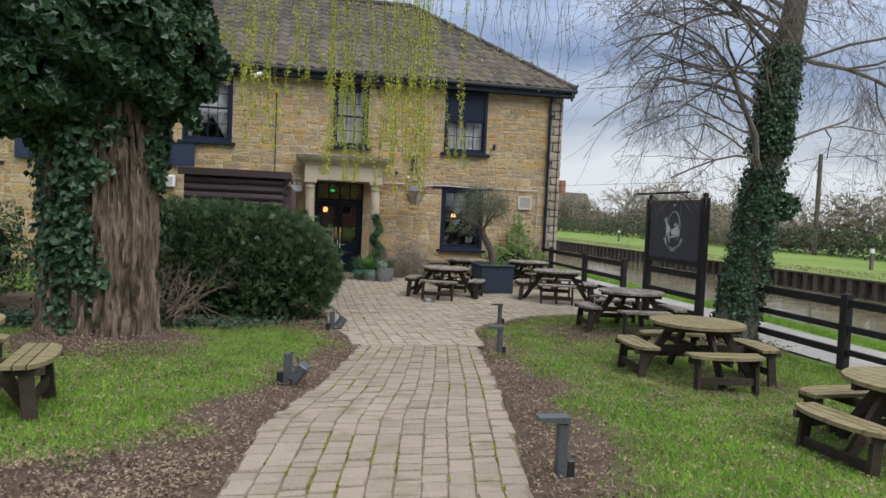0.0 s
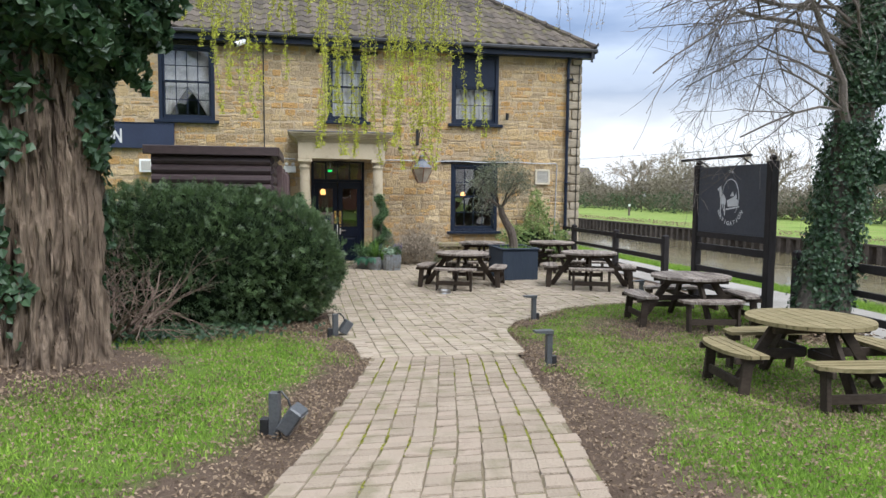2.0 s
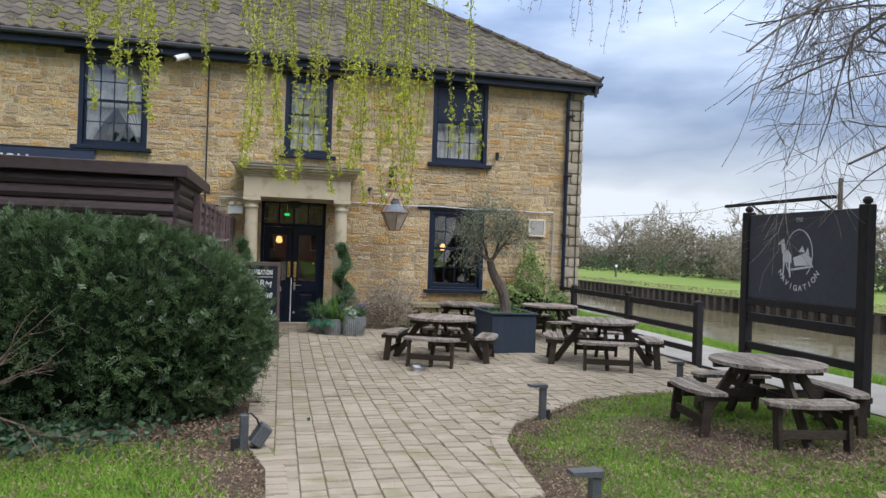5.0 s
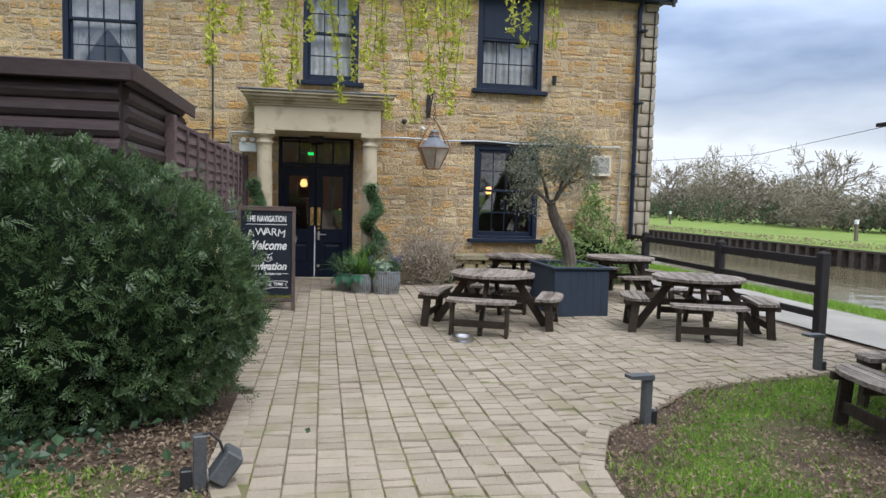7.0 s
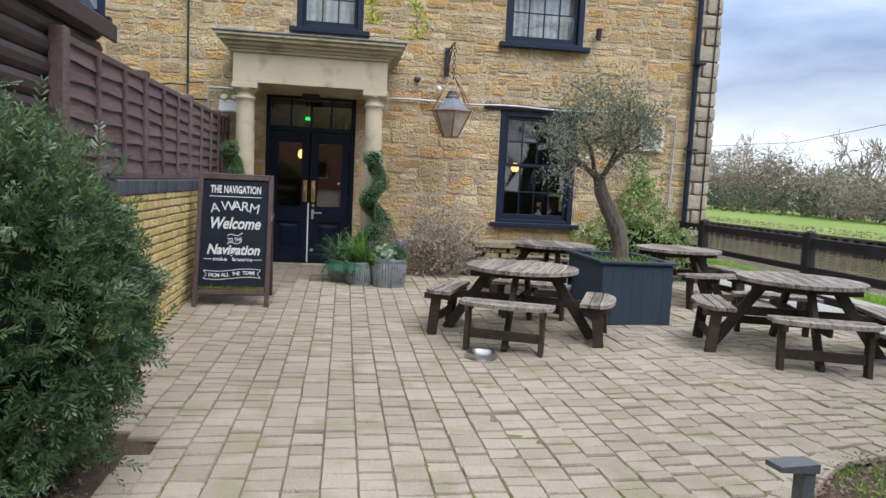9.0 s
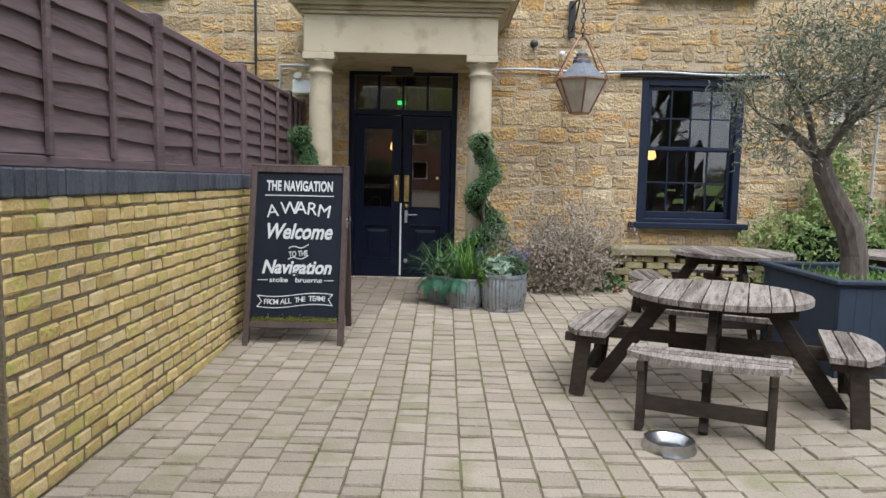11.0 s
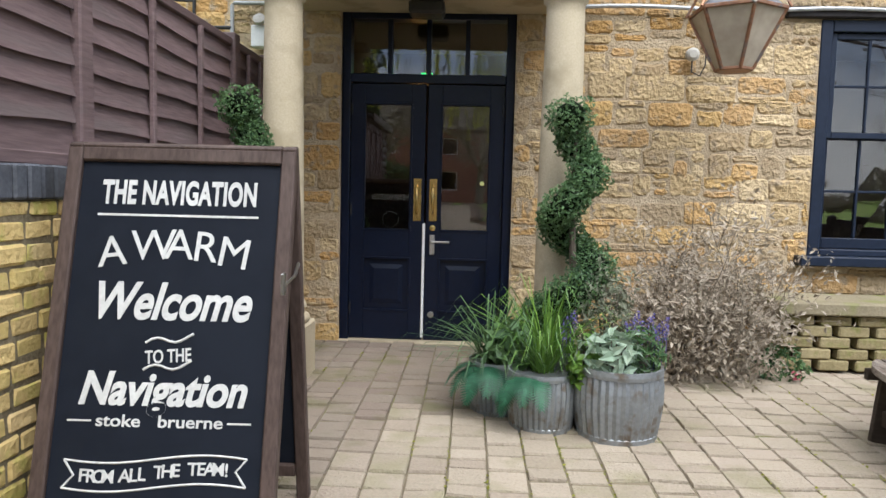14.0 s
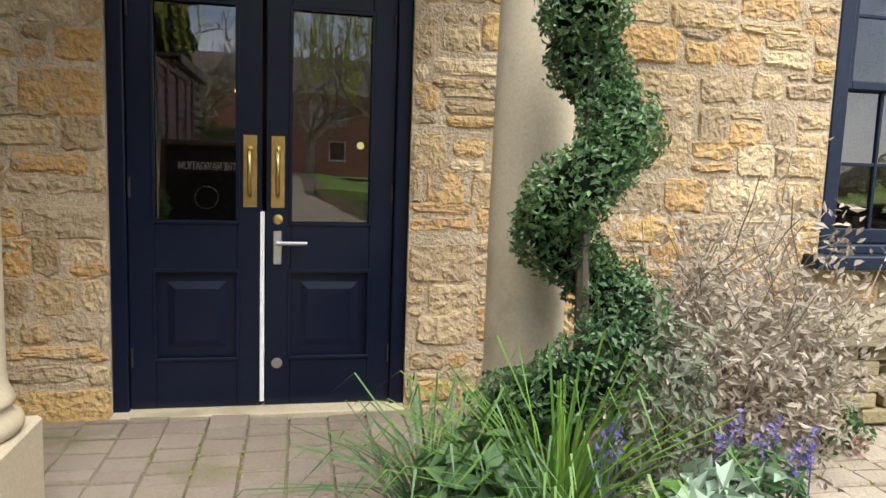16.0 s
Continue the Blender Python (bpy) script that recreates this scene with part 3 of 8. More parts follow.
def bare_at(gx, gy):
    """How worn the turf is: along the paving, under the trees, hedge and tables."""
    left, right = path_edges(gy)
    near = np.minimum(np.abs(gx - left), np.abs(gx - right))
    bare = np.clip(1 - near / 0.95, 0, 1) * 0.62
    tree = np.hypot((gx + 2.1) / 0.95, (gy - 9.9) / 0.75)
    bare += np.clip(2.0 - tree, 0, 1) * 0.55
    hedge = (gx < 1.2) & (gy > 12.3) & (gy < 16.5)
    bare += hedge * 0.5 * (gx > -6)
    bare += np.clip(1.5 - np.hypot(gx - 5.2, gy - 11.6), 0, 1) * 0.35 + np.clip(1.3 - np.hypot(gx - 4.6, gy - 8.2), 0, 1) * 0.25 + np.clip(1.2 - np.hypot(gx - 7.1, gy - 11.2), 0, 1) * 0.4
    bare += np.clip(1.7 - np.hypot(gx + 1.0, gy - 4.6), 0, 1) * 0.42
    return bare


def ground_sheet():
    xs = np.unique(np.concatenate([[-900, -300, -120, -60, -30, -20, -14], np.arange(-10, 11.2, 0.25), [11.2]]))
    ys = np.unique(np.concatenate([[-900, -300, -100, -40, -20, -12], np.arange(-8, 22, 0.25), [22, 24, 28, 34, 42, 60, 120, 300, 900]]))
    gx, gy = np.meshgrid(xs, ys)
    gz = ground_z(gx, gy) + np.where((gx > -9) & (gx < 9.4), 0.012 * np.sin(gx * 3.1 + gy) * np.sin(gy * 2.3), 0)
    left, right = path_edges(gy)
    inside = (gx > left - 0.1) & (gx < np.maximum(right, np.where(gy > 14.1, 7.4, -99)) + 0.1)
    inside |= (gy > 15.1) & (gx > 0) & (gx < 7.4)
    gz = np.where(inside & (gy < 21.5), gz - 0.05, gz)
    nx = len(xs)
    v = np.stack([gx, gy, gz], -1).reshape(-1, 3)
    f = [(j * nx + i, j * nx + i + 1, (j + 1) * nx + i + 1, (j + 1) * nx + i) for j in range(len(ys) - 1) for i in range(nx - 1)]
    me = bpy.data.meshes.new("ground")
    me.from_pydata(v.tolist(), [], f)
    me.materials.append(LAWN)
    bare = bare_at(gx, gy)
    at = me.attributes.new("bare", "FLOAT", "POINT")
    at.data.foreach_set("value", bare.reshape(-1).astype(np.float32))
    me.shade_smooth()
    ob = new("ground", me)
    return tagged(ob, "green lawn with worn mulchy patches and leaf litter", "ground", kind="structure")


ground_sheet()

tow = Shape()
seg = np.arange(-60, 140, 2.0)
for a, b in zip(seg[:-1], seg[1:]):
    tow.add([(7.62, a, -0.45), (9.25 + 0.06 * math.sin(a), a, -0.45), (9.25 + 0.06 * math.sin(b), b, -0.45), (7.62, b, -0.45)], [(0, 1, 2, 3)])
tagged(part("towpath", tow, TOWPATH), "pale grey compacted gravel towpath beside the canal", "path", kind="structure")

tagged(part("water", Shape().add([(CANAL_NEAR - 0.1, -300, WATER_Z), (CANAL_FAR + 0.1, -300, WATER_Z), (CANAL_FAR + 0.1, 400, WATER_Z), (CANAL_NEAR - 0.1, 400, WATER_Z)], [(0, 1, 2, 3)]), WATER), "still brown-green canal water", "water", kind="structure")
near_bank = Shape().box(CANAL_NEAR - 0.05, CANAL_NEAR + 0.06, -300, 400, -2, -0.70, 0.02)
tagged(part("canal_edge", near_bank, PILING), "low dark stone edge of the canal", "canal edge", kind="structure")
bank = Shape()
bank.add([(CANAL_FAR, -400, -0.28), (CANAL_FAR + 3, -400, -0.15), (CANAL_FAR + 900, -400, 0.6), (CANAL_FAR + 900, 900, 0.6), (CANAL_FAR + 3, 900, -0.15), (CANAL_FAR, 900, -0.28)], [(0, 1, 4, 5), (1, 2, 3, 4)])
tagged(part("far_bank", bank, MEADOW), "bright green far bank of the canal", "ground", kind="structure")
pile_wall = thing("piling_wall", "dark corrugated steel piling holding the far canal bank", "retaining wall", kind="structure")
part("capping", Shape().box(CANAL_FAR - 0.12, CANAL_FAR + 0.12, -120, 200, -0.36, -0.28, 0.01), PILING, pile_wall)
sheet = Shape()
y = -60.0
while y < 160:
    sheet.add([(CANAL_FAR - 0.10, y, -2), (CANAL_FAR - 0.10, y + 0.22, -2), (CANAL_FAR + 0.10, y + 0.30, -2), (CANAL_FAR + 0.10, y + 0.50, -2), (CANAL_FAR - 0.10, y + 0.58, -2),
               (CANAL_FAR - 0.10, y, -0.36), (CANAL_FAR - 0.10, y + 0.22, -0.36), (CANAL_FAR + 0.10, y + 0.30, -0.36), (CANAL_FAR + 0.10, y + 0.50, -0.36), (CANAL_FAR - 0.10, y + 0.58, -0.36)], [(i, i + 1, i + 6, i + 5) for i in range(4)])
    y += 0.58
part("sheet_piles", sheet, PILING, pile_wall)

# paving bed under the blocks
bed = Shape()
ys = np.arange(-12, 21.45, 0.25)
for a, b in zip(ys[:-1], ys[1:]):
    la, ra = path_edges(a)
    lb, rb = path_edges(b)
    if a > 14.15:
        ra = rb = 7.4
    if a >= 15.1:
        la = lb = 0.15
    for i in range(8):
        p = [(la + (ra - la) * i / 8, a), (la + (ra - la) * (i + 1) / 8, a), (lb + (rb - lb) * (i + 1) / 8, b), (lb + (rb - lb) * i / 8, b)]
        bed.add([(x, y, float(ground_z(x, y)) + 0.007) for x, y in p], [(0, 1, 2, 3)])
pavement = tagged(part("pavement", bed, JOINT), "tumbled buff block paving with dirty mossy joints", "paving", kind="structure")

# ---- the house ----
FACE = 21.38
OPENINGS = [(0.60, 1.97, -0.46, 2.20), (1.02, 2.03, 3.20, 4.90), (4.28, 5.57, 3.22, 5.05), (4.28, 5.57, 0.36, 2.16), (-3.06, -1.74, 3.12, 4.95), (-9.0, -7.75, 3.0, 4.9), (-9.0, -7.75, 0.4, 2.2)]
LEFT_END, RIGHT_END, EAVE = -16.0, 7.92, 5.25
house = thing("house", "two-storey honey ironstone pub with dark sash windows and tiled hip roof", "building", (0, 0, 0))


def pierced_wall(y0, y1, x0, x1, z0, z1, holes):
    """A wall panel with rectangular openings through it."""
    s = Shape()
    xs = sorted({x0, x1, *[h[0] for h in holes], *[h[1] for h in holes]})
    for a, b in zip(xs[:-1], xs[1:]):
        cuts = sorted((h[2], h[3]) for h in holes if h[0] <= a and h[1] >= b)
        z = z0
        for lo, hi in cuts + [(z1, z1)]:
            if lo > z + 1e-6:
                s.box(a, b, y0, y1, z, lo, 0)
            z = max(z, hi)
    return s


core = pierced_wall(FACE + 0.03, FACE + 0.45, LEFT_END, RIGHT_END, -0.6, 5.4, OPENINGS)
per = len(Shape().box(0, 1, 0, 1, 0, 1, 0).v)
faces = len(Shape().box(0, 1, 0, 1, 0, 1, 0).f)
for i in range(len(core.v) // per):
    part("wall", Shape().add(core.v[i * per:(i + 1) * per], [tuple(k - i * per for k in f) for f in core.f[i * faces:(i + 1) * faces]]), MORTAR, house, "lime mortar core of the stone wall" if i == 0 else "")
part("gable_wall", Shape().box(RIGHT_END - 0.42, RIGHT_END, FACE + 0.46, 29.7, -0.6, 5.4, 0.01), QUOIN, house)
part("back_wall", Shape().box(LEFT_END, RIGHT_END, 29.4, 29.7, -0.6, 5.4, 0.01), MORTAR, house)
part("end_wall", Shape().box(LEFT_END, LEFT_END + 0.4, FACE + 0.46, 29.38, -0.6, 5.4, 0.01), MORTAR, house)
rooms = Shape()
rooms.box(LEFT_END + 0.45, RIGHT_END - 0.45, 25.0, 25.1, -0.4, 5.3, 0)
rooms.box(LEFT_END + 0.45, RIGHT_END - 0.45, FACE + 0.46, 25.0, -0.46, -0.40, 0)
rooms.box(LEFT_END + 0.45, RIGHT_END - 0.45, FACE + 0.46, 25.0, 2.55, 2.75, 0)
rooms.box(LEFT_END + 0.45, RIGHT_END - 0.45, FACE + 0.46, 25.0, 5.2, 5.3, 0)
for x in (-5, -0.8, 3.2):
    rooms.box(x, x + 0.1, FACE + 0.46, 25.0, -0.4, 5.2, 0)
part("inner_walls", rooms, DARK_ROOM, house, "near-black room walls with indoor gloom put into their colour")

# hipped roof: boards under tiles
RIDGE_Y, RIDGE_Z, HIP_X = 25.55, 8.55, 3.75
EA, EX = FACE - 0.30, RIGHT_END + 0.25
roof = Shape()
roof.add([(LEFT_END - 0.3, EA, 5.28), (EX, EA, 5.28), (HIP_X, RIDGE_Y, RIDGE_Z), (LEFT_END - 0.3, RIDGE_Y, RIDGE_Z), (EX, 29.9, 5.28), (LEFT_END - 0.3, 29.9, 5.28)], [(0, 1, 2, 3), (1, 4, 2), (4, 5, 3, 2), (0, 3, 5), (1, 0, 5, 4)])
roof_ob = part("roof", roof, ROOF_TILE, house, "dark brown pantiled hip roof with moss")
SLOPE = (RIDGE_Z - 5.28) / (RIDGE_Y - EA)
part("gutter", Shape().box(LEFT_END - 0.3, EX + 0.06, EA - 0.09, EA + 0.02, 5.17, 5.28, 0.03), BLACK_PLASTIC, house, "black plastic gutter")
part("side_gutter", Shape().box(EX - 0.02, EX + 0.08, EA + 0.03, 29.9, 5.17, 5.28, 0.03), BLACK_PLASTIC, house, "black plastic gutter")
part("fascia", Shape().box(LEFT_END - 0.3, EX, EA + 0.03, EA + 0.27, 5.04, 5.25, 0.004), FRAME, house, "dark painted eaves board")
part("bracket", Shape().tube([(EX - 0.02, EA - 0.03, 5.3), (EX + 0.06, EA - 0.06, 5.42)], 0.03, 6).tube([(EX - 0.1, EA - 0.05, 5.2), (EX - 0.12, EA - 0.05, 4.93)], 0.035, 8), BLACK_PLASTIC, house)
ridge = Shape()
x = LEFT_END
while x < HIP_X:
    ridge.tube([(x, RIDGE_Y, RIDGE_Z - 0.02), (x + 0.43, RIDGE_Y, RIDGE_Z - 0.02)], 0.13, 8)
    x += 0.45
part("ridge_tiles", ridge, ROOF_TILE, house)
hip = Shape()
p, q = Vector((EX, EA, 5.30)), Vector((HIP_X, RIDGE_Y, RIDGE_Z))
for i in range(17):
    hip.tube([p.lerp(q, i / 17), p.lerp(q, (i + 0.96) / 17)], [0.11, 0.095], 7)
part("hip_tiles", hip, ROOF_TILE, house)


def sash_window(x0, x1, z0, z1, cols, rows_top, rows_bottom, curtain, lintel=True, blank_top=False):
    """Box frame, two glazed sashes with glazing bars, sill, lintel and curtains; part of the house."""
    w = part("window", Shape().box(x0, x0 + 0.09, FACE + 0.02, FACE + 0.16, z0, z1, 0.006).box(x1 - 0.09, x1, FACE + 0.02, FACE + 0.16, z0, z1, 0.006).box(x0 + 0.09, x1 - 0.09, FACE + 0.022, FACE + 0.16, z1 - 0.09, z1, 0.006).box(x0 + 0.09, x1 - 0.09, FACE + 0.022, FACE + 0.16, z0, z0 + 0.05, 0.006), FRAME, house, "navy painted sliding sash window")
    part("sill", Shape().box(x0 - 0.10, x1 + 0.10, FACE - 0.10, FACE + 0.10, z0 - 0.075, z0, 0.008), FRAME, w, "thick dark painted sill")
    if lintel:
        part("lintel", Shape().box(x0 - 0.28, x1 + 0.28, FACE - 0.025, FACE + 0.1, z1 + 0.005, z1 + 0.085, 0.008), BLACKWOOD, w, "dark timber lintel")
    mid = (z0 + z1) / 2 + 0.03
    a, b = x0 + 0.095, x1 - 0.095
    for lo, hi, rows, dy in ((mid - 0.02, z1 - 0.095, rows_top, 0.055), (z0 + 0.055, mid + 0.02, rows_bottom, 0.10)):
        yy = FACE + dy
        s = Shape()
        s.box(a, a + 0.045, yy, yy + 0.04, lo, hi, 0.004).box(b - 0.045, b, yy, yy + 0.04, lo, hi, 0.004)
        s.box(a + 0.045, b - 0.045, yy + 0.001, yy + 0.04, hi - 0.045, hi, 0.004).box(a + 0.045, b - 0.045, yy + 0.001, yy + 0.04, lo, lo + (0.045 if dy < 0.08 else 0.08), 0.004)
        part("sash", s, FRAME, w)
        pw, ph = (b - a - 0.09) / cols, (hi - lo - 0.1) / rows
        bars = Shape()
        for i in range(1, cols):
            bars.box(a + 0.045 + pw * i - 0.01, a + 0.045 + pw * i + 0.01, yy + 0.006, yy + 0.032, lo + 0.05, hi - 0.045, 0.003)
        for j in range(1, rows):
            bars.box(a + 0.045, b - 0.045, yy + 0.009, yy + 0.030, lo + 0.05 + ph * j - 0.01, lo + 0.05 + ph * j + 0.01, 0.003)
        part("glazing_bar", bars, FRAME, w)
        for i in range(cols):
            for j in range(rows):
                px, pz = a + 0.045 + pw * i, lo + 0.05 + ph * j
                t1, t2 = random.uniform(-0.0022, 0.0022), random.uniform(-0.0022, 0.0022)
                g = part("pane", Shape().add([(px, yy + 0.02 + t1, pz), (px + pw, yy + 0.02 - t1, pz), (px + pw, yy + 0.02 - t2, pz + ph), (px, yy + 0.02 + t2, pz + ph)], [(0, 1, 2, 3)]), GLASS, w)
                g.visible_shadow = False
    if blank_top:
        part("blank_panel", Shape().box(a + 0.03, b - 0.03, FACE + 0.046, FACE + 0.0545, mid + 0.03, z1 - 0.12, 0.003), FRAME, w, "dark painted board closing the upper sash")
    if curtain == "lace":
        c = Shape()
        n = 60
        top = mid + 0.02 if blank_top else z1 - 0.1
        for i in range(n):
            u, v = a + (b - a) * i / n, a + (b - a) * (i + 1) / n
            f = lambda x: FACE + 0.24 + 0.015 * math.sin(x * 55)
            c.add([(u, f(u), z0 + 0.05), (v, f(v), z0 + 0.05), (v, f(v), top), (u, f(u), top)], [(0, 1, 2, 3)])
        part("net_curtain", c, CURTAIN, w, "white lace net curtain")
    if curtain == "tied":
        part("roller_blind", Shape().box(a, b, FACE + 0.22, FACE + 0.228, mid - 0.12, z1 - 0.08, 0.002), CURTAIN, w, "white roller blind half drawn")
        c = Shape()
        for side in (-1, 1):
            for i in range(24):
                def edge(k, z):
                    h = (z - z0) / (mid - z0)
                    reach = 0.50 * max(0.0, min(1.0, h)) ** 1.3 + 0.07
                    x_in = (a if side < 0 else b) - side * (b - a) * reach * k / 24
                    return (x_in, FACE + 0.25 + 0.02 * math.sin(k * 1.9), z)
                for j in range(6):
                    za, zb = z0 + 0.05 + (mid - z0 - 0.1) * j / 6, z0 + 0.05 + (mid - z0 - 0.1) * (j + 1) / 6
                    c.add([edge(i, za), edge(i + 1, za), edge(i + 1, zb), edge(i, zb)], [(0, 1, 2, 3)])
        part("tied_curtain", c, CURTAIN, w, "white curtains tied back to both sides")
    return w


sash_window(-3.06, -1.74, 3.12, 4.95, 4, 2, 2, "tied")
sash_window(1.02, 2.03, 3.20, 4.90, 3, 2, 2, "lace")
sash_window(4.28, 5.57, 3.22, 5.05, 4, 2, 2, "lace", blank_top=True)
sash_window(4.28, 5.57, 0.36, 2.16, 4, 2, 2, "none")
sash_window(-9.0, -7.75, 3.0, 4.9, 4, 2, 2, "lace")
sash_window(-9.0, -7.75, 0.4, 2.2, 4, 2, 2, "none")

# entrance: fanlight, frame, two door leaves
DX0, DX1, DZ0, DZ1, DT, DY = 0.60, 1.97, -0.44, 1.635, 2.19, FACE + 0.06
ent = part("entrance", Shape().box(DX0, DX0 + 0.07, DY, DY + 0.14, DZ0, DT, 0.006).box(DX1 - 0.07, DX1, DY, DY + 0.14, DZ0, DT, 0.006).box(DX0 + 0.07, DX1 - 0.07, DY + 0.001, DY + 0.14, DT - 0.06, DT, 0.006).box(DX0 + 0.07, DX1 - 0.07, DY + 0.001, DY + 0.14, DZ1, DZ1 + 0.07, 0.006), NAVY, house, "navy gloss double doors under a four-pane fanlight")
for i in (1, 2, 3):
    xx = DX0 + 0.07 + (DX1 - DX0 - 0.14) * i / 4
    mull = Shape()
    mull.box(xx - 0.018, xx + 0.018, DY + 0.02, DY + 0.10, DZ1 + 0.07, DT - 0.06, 0.004)
    part("mullion", mull, NAVY, ent)
for i in range(4):
    u, v = DX0 + 0.07 + (DX1 - DX0 - 0.14) * i / 4, DX0 + 0.07 + (DX1 - DX0 - 0.14) * (i + 1) / 4
    g = part("pane", Shape().add([(u, DY + 0.06, DZ1 + 0.07), (v, DY + 0.06, DZ1 + 0.07), (v, DY + 0.06, DT - 0.06), (u, DY + 0.06, DT - 0.06)], [(0, 1, 2, 3)]), GLASS, ent)
    g.visible_shadow = False
part("threshold", Shape().box(DX0, DX1, FACE - 0.02, FACE + 0.2, -0.47, DZ0 + 0.01, 0.006), ASHLAR, ent, "worn stone threshold")


def door_leaf(x0, x1, y, active):
    z0, z1 = DZ0 + 0.015, DZ1 - 0.005
    gz0, gz1 = z0 + 0.90, z1 - 0.16
    pz0, pz1 = z0 + 0.24, z0 + 0.66
    st = 0.115
    s = Shape().box(x0, x0 + st, y, y + 0.045, z0, z1, 0.003).box(x1 - st, x1, y, y + 0.045, z0, z1, 0.003)
    for lo, hi in ((z0, pz0), (pz1, gz0), (gz1, z1)):
        s.box(x0 + st, x1 - st, y + 0.0005, y + 0.045, lo, hi, 0.003)
    leaf = part("door_leaf", s, NAVY, ent, "navy gloss door leaf with glazed upper panel")
    pn = Shape().box(x0 + st, x1 - st, y + 0.022, y + 0.04, pz0, pz1, 0.002)
    a, b, c, d = x0 + st + 0.05, x1 - st - 0.05, pz0 + 0.05, pz1 - 0.05
    e = 0.035
    pn.add([(a, y + 0.022, c), (b, y + 0.022, c), (b, y + 0.022, d), (a, y + 0.022, d), (a + e, y + 0.013, c + e), (b - e, y + 0.013, c + e), (b - e, y + 0.013, d - e), (a + e, y + 0.013, d - e)], [(0, 1, 5, 4), (1, 2, 6, 5), (2, 3, 7, 6), (3, 0, 4, 7), (4, 5, 6, 7)])
    part("raised_panel", pn, NAVY, leaf)
    bead = Shape()
    for lo, hi in ((gz0, gz1), (pz0, pz1)):
        bead.box(x0 + st - 0.012, x1 - st + 0.012, y - 0.008, y + 0.004, hi - 0.004, hi + 0.014, 0.003).box(x0 + st - 0.012, x1 - st + 0.012, y - 0.008, y + 0.004, lo - 0.014, lo + 0.004, 0.003)
        bead.box(x0 + st - 0.012, x0 + st + 0.006, y - 0.0075, y + 0.004, lo, hi, 0.003).box(x1 - st - 0.006, x1 - st + 0.012, y - 0.0075, y + 0.004, lo, hi, 0.003)
    part("bead", bead, NAVY, leaf)
    g = part("pane", Shape().add([(x0 + st, y + 0.02, gz0), (x1 - st, y + 0.02, gz0), (x1 - st, y + 0.02, gz1), (x0 + st, y + 0.02, gz1)], [(0, 1, 2, 3)]), GLASS, leaf)
    g.visible_shadow = False
    hx = x1 - 0.055 if not active else x0 + 0.055
    hz = z0 + 1.14
    part("push_plate", Shape().box(hx - 0.032, hx + 0.032, y - 0.006, y - 0.0005, hz - 0.17, hz + 0.17, 0.002), BRASS, leaf, "brass push plate")
    part("pull_handle", Shape().tube([(hx, y - 0.006, hz + 0.11), (hx, y - 0.05, hz + 0.09), (hx, y - 0.055, hz), (hx, y - 0.05, hz - 0.09), (hx, y - 0.006, hz - 0.11)], [0.012, 0.009, 0.010, 0.009, 0.012], 8), BRASS, leaf, "brass pull handle", True)
    hinge = Shape()
    ex = x0 + 0.01 if not active else x1 - 0.01
    for zz in (z0 + 0.25, z0 + 1.05, z1 - 0.2):
        hinge.tube([(ex, y - 0.006, zz - 0.045), (ex, y - 0.006, zz + 0.045)], 0.008, 8)
    part("hinge", hinge, BLACK_PLASTIC, leaf)
    if active:
        part("escutcheon", Shape().lathe([(0.024, 0), (0.024, 0.008), (0.012, 0.010)], 14), BRASS, leaf, "round brass lock", m=pose(hx, y, hz - 0.225, 90, 0, 0))
        part("door_handle", Shape().box(hx - 0.02, hx + 0.02, y - 0.022, y - 0.0005, hz - 0.44, hz - 0.28, 0.004).tube([(hx, y - 0.02, hz - 0.335), (hx, y - 0.055, hz - 0.335), (hx + 0.14, y - 0.055, hz - 0.335)], 0.010, 8), CHROME, leaf, "satin chrome lever handle")
        part("lower_lock", Shape().lathe([(0.026, 0), (0.026, 0.008), (0.012, 0.010)], 14), CHROME, leaf, m=pose(hx, y, z0 + 0.21, 90, 0, 0))
        part("window_sticker", Shape().lathe([(0.018, 0), (0.018, 0.002)], 16), glow_free_yellow, leaf, "small yellow round sticker", m=pose(x1 - st - 0.05, y + 0.018, gz0 + 0.38, 90, 0, 0))
    else:
        part("edge_strip", Shape().box(x1 - 0.008, x1 + 0.012, y - 0.012, y + 0.03, z0 + 0.02, hz - 0.19, 0.002), WHITE_PAINT, leaf, "white draught strip")
    return leaf


glow_free_yellow = material("yellow_sticker", (0.62, 0.62, 0.20), (0.70, 0.70, 0.28), 0.6, 0, 20, 2, 0)
door_leaf(DX0 + 0.072, (DX0 + DX1) / 2 - 0.014, DY + 0.03, False)
door_leaf((DX0 + DX1) / 2 + 0.004, DX1 - 0.072, DY + 0.03, True)

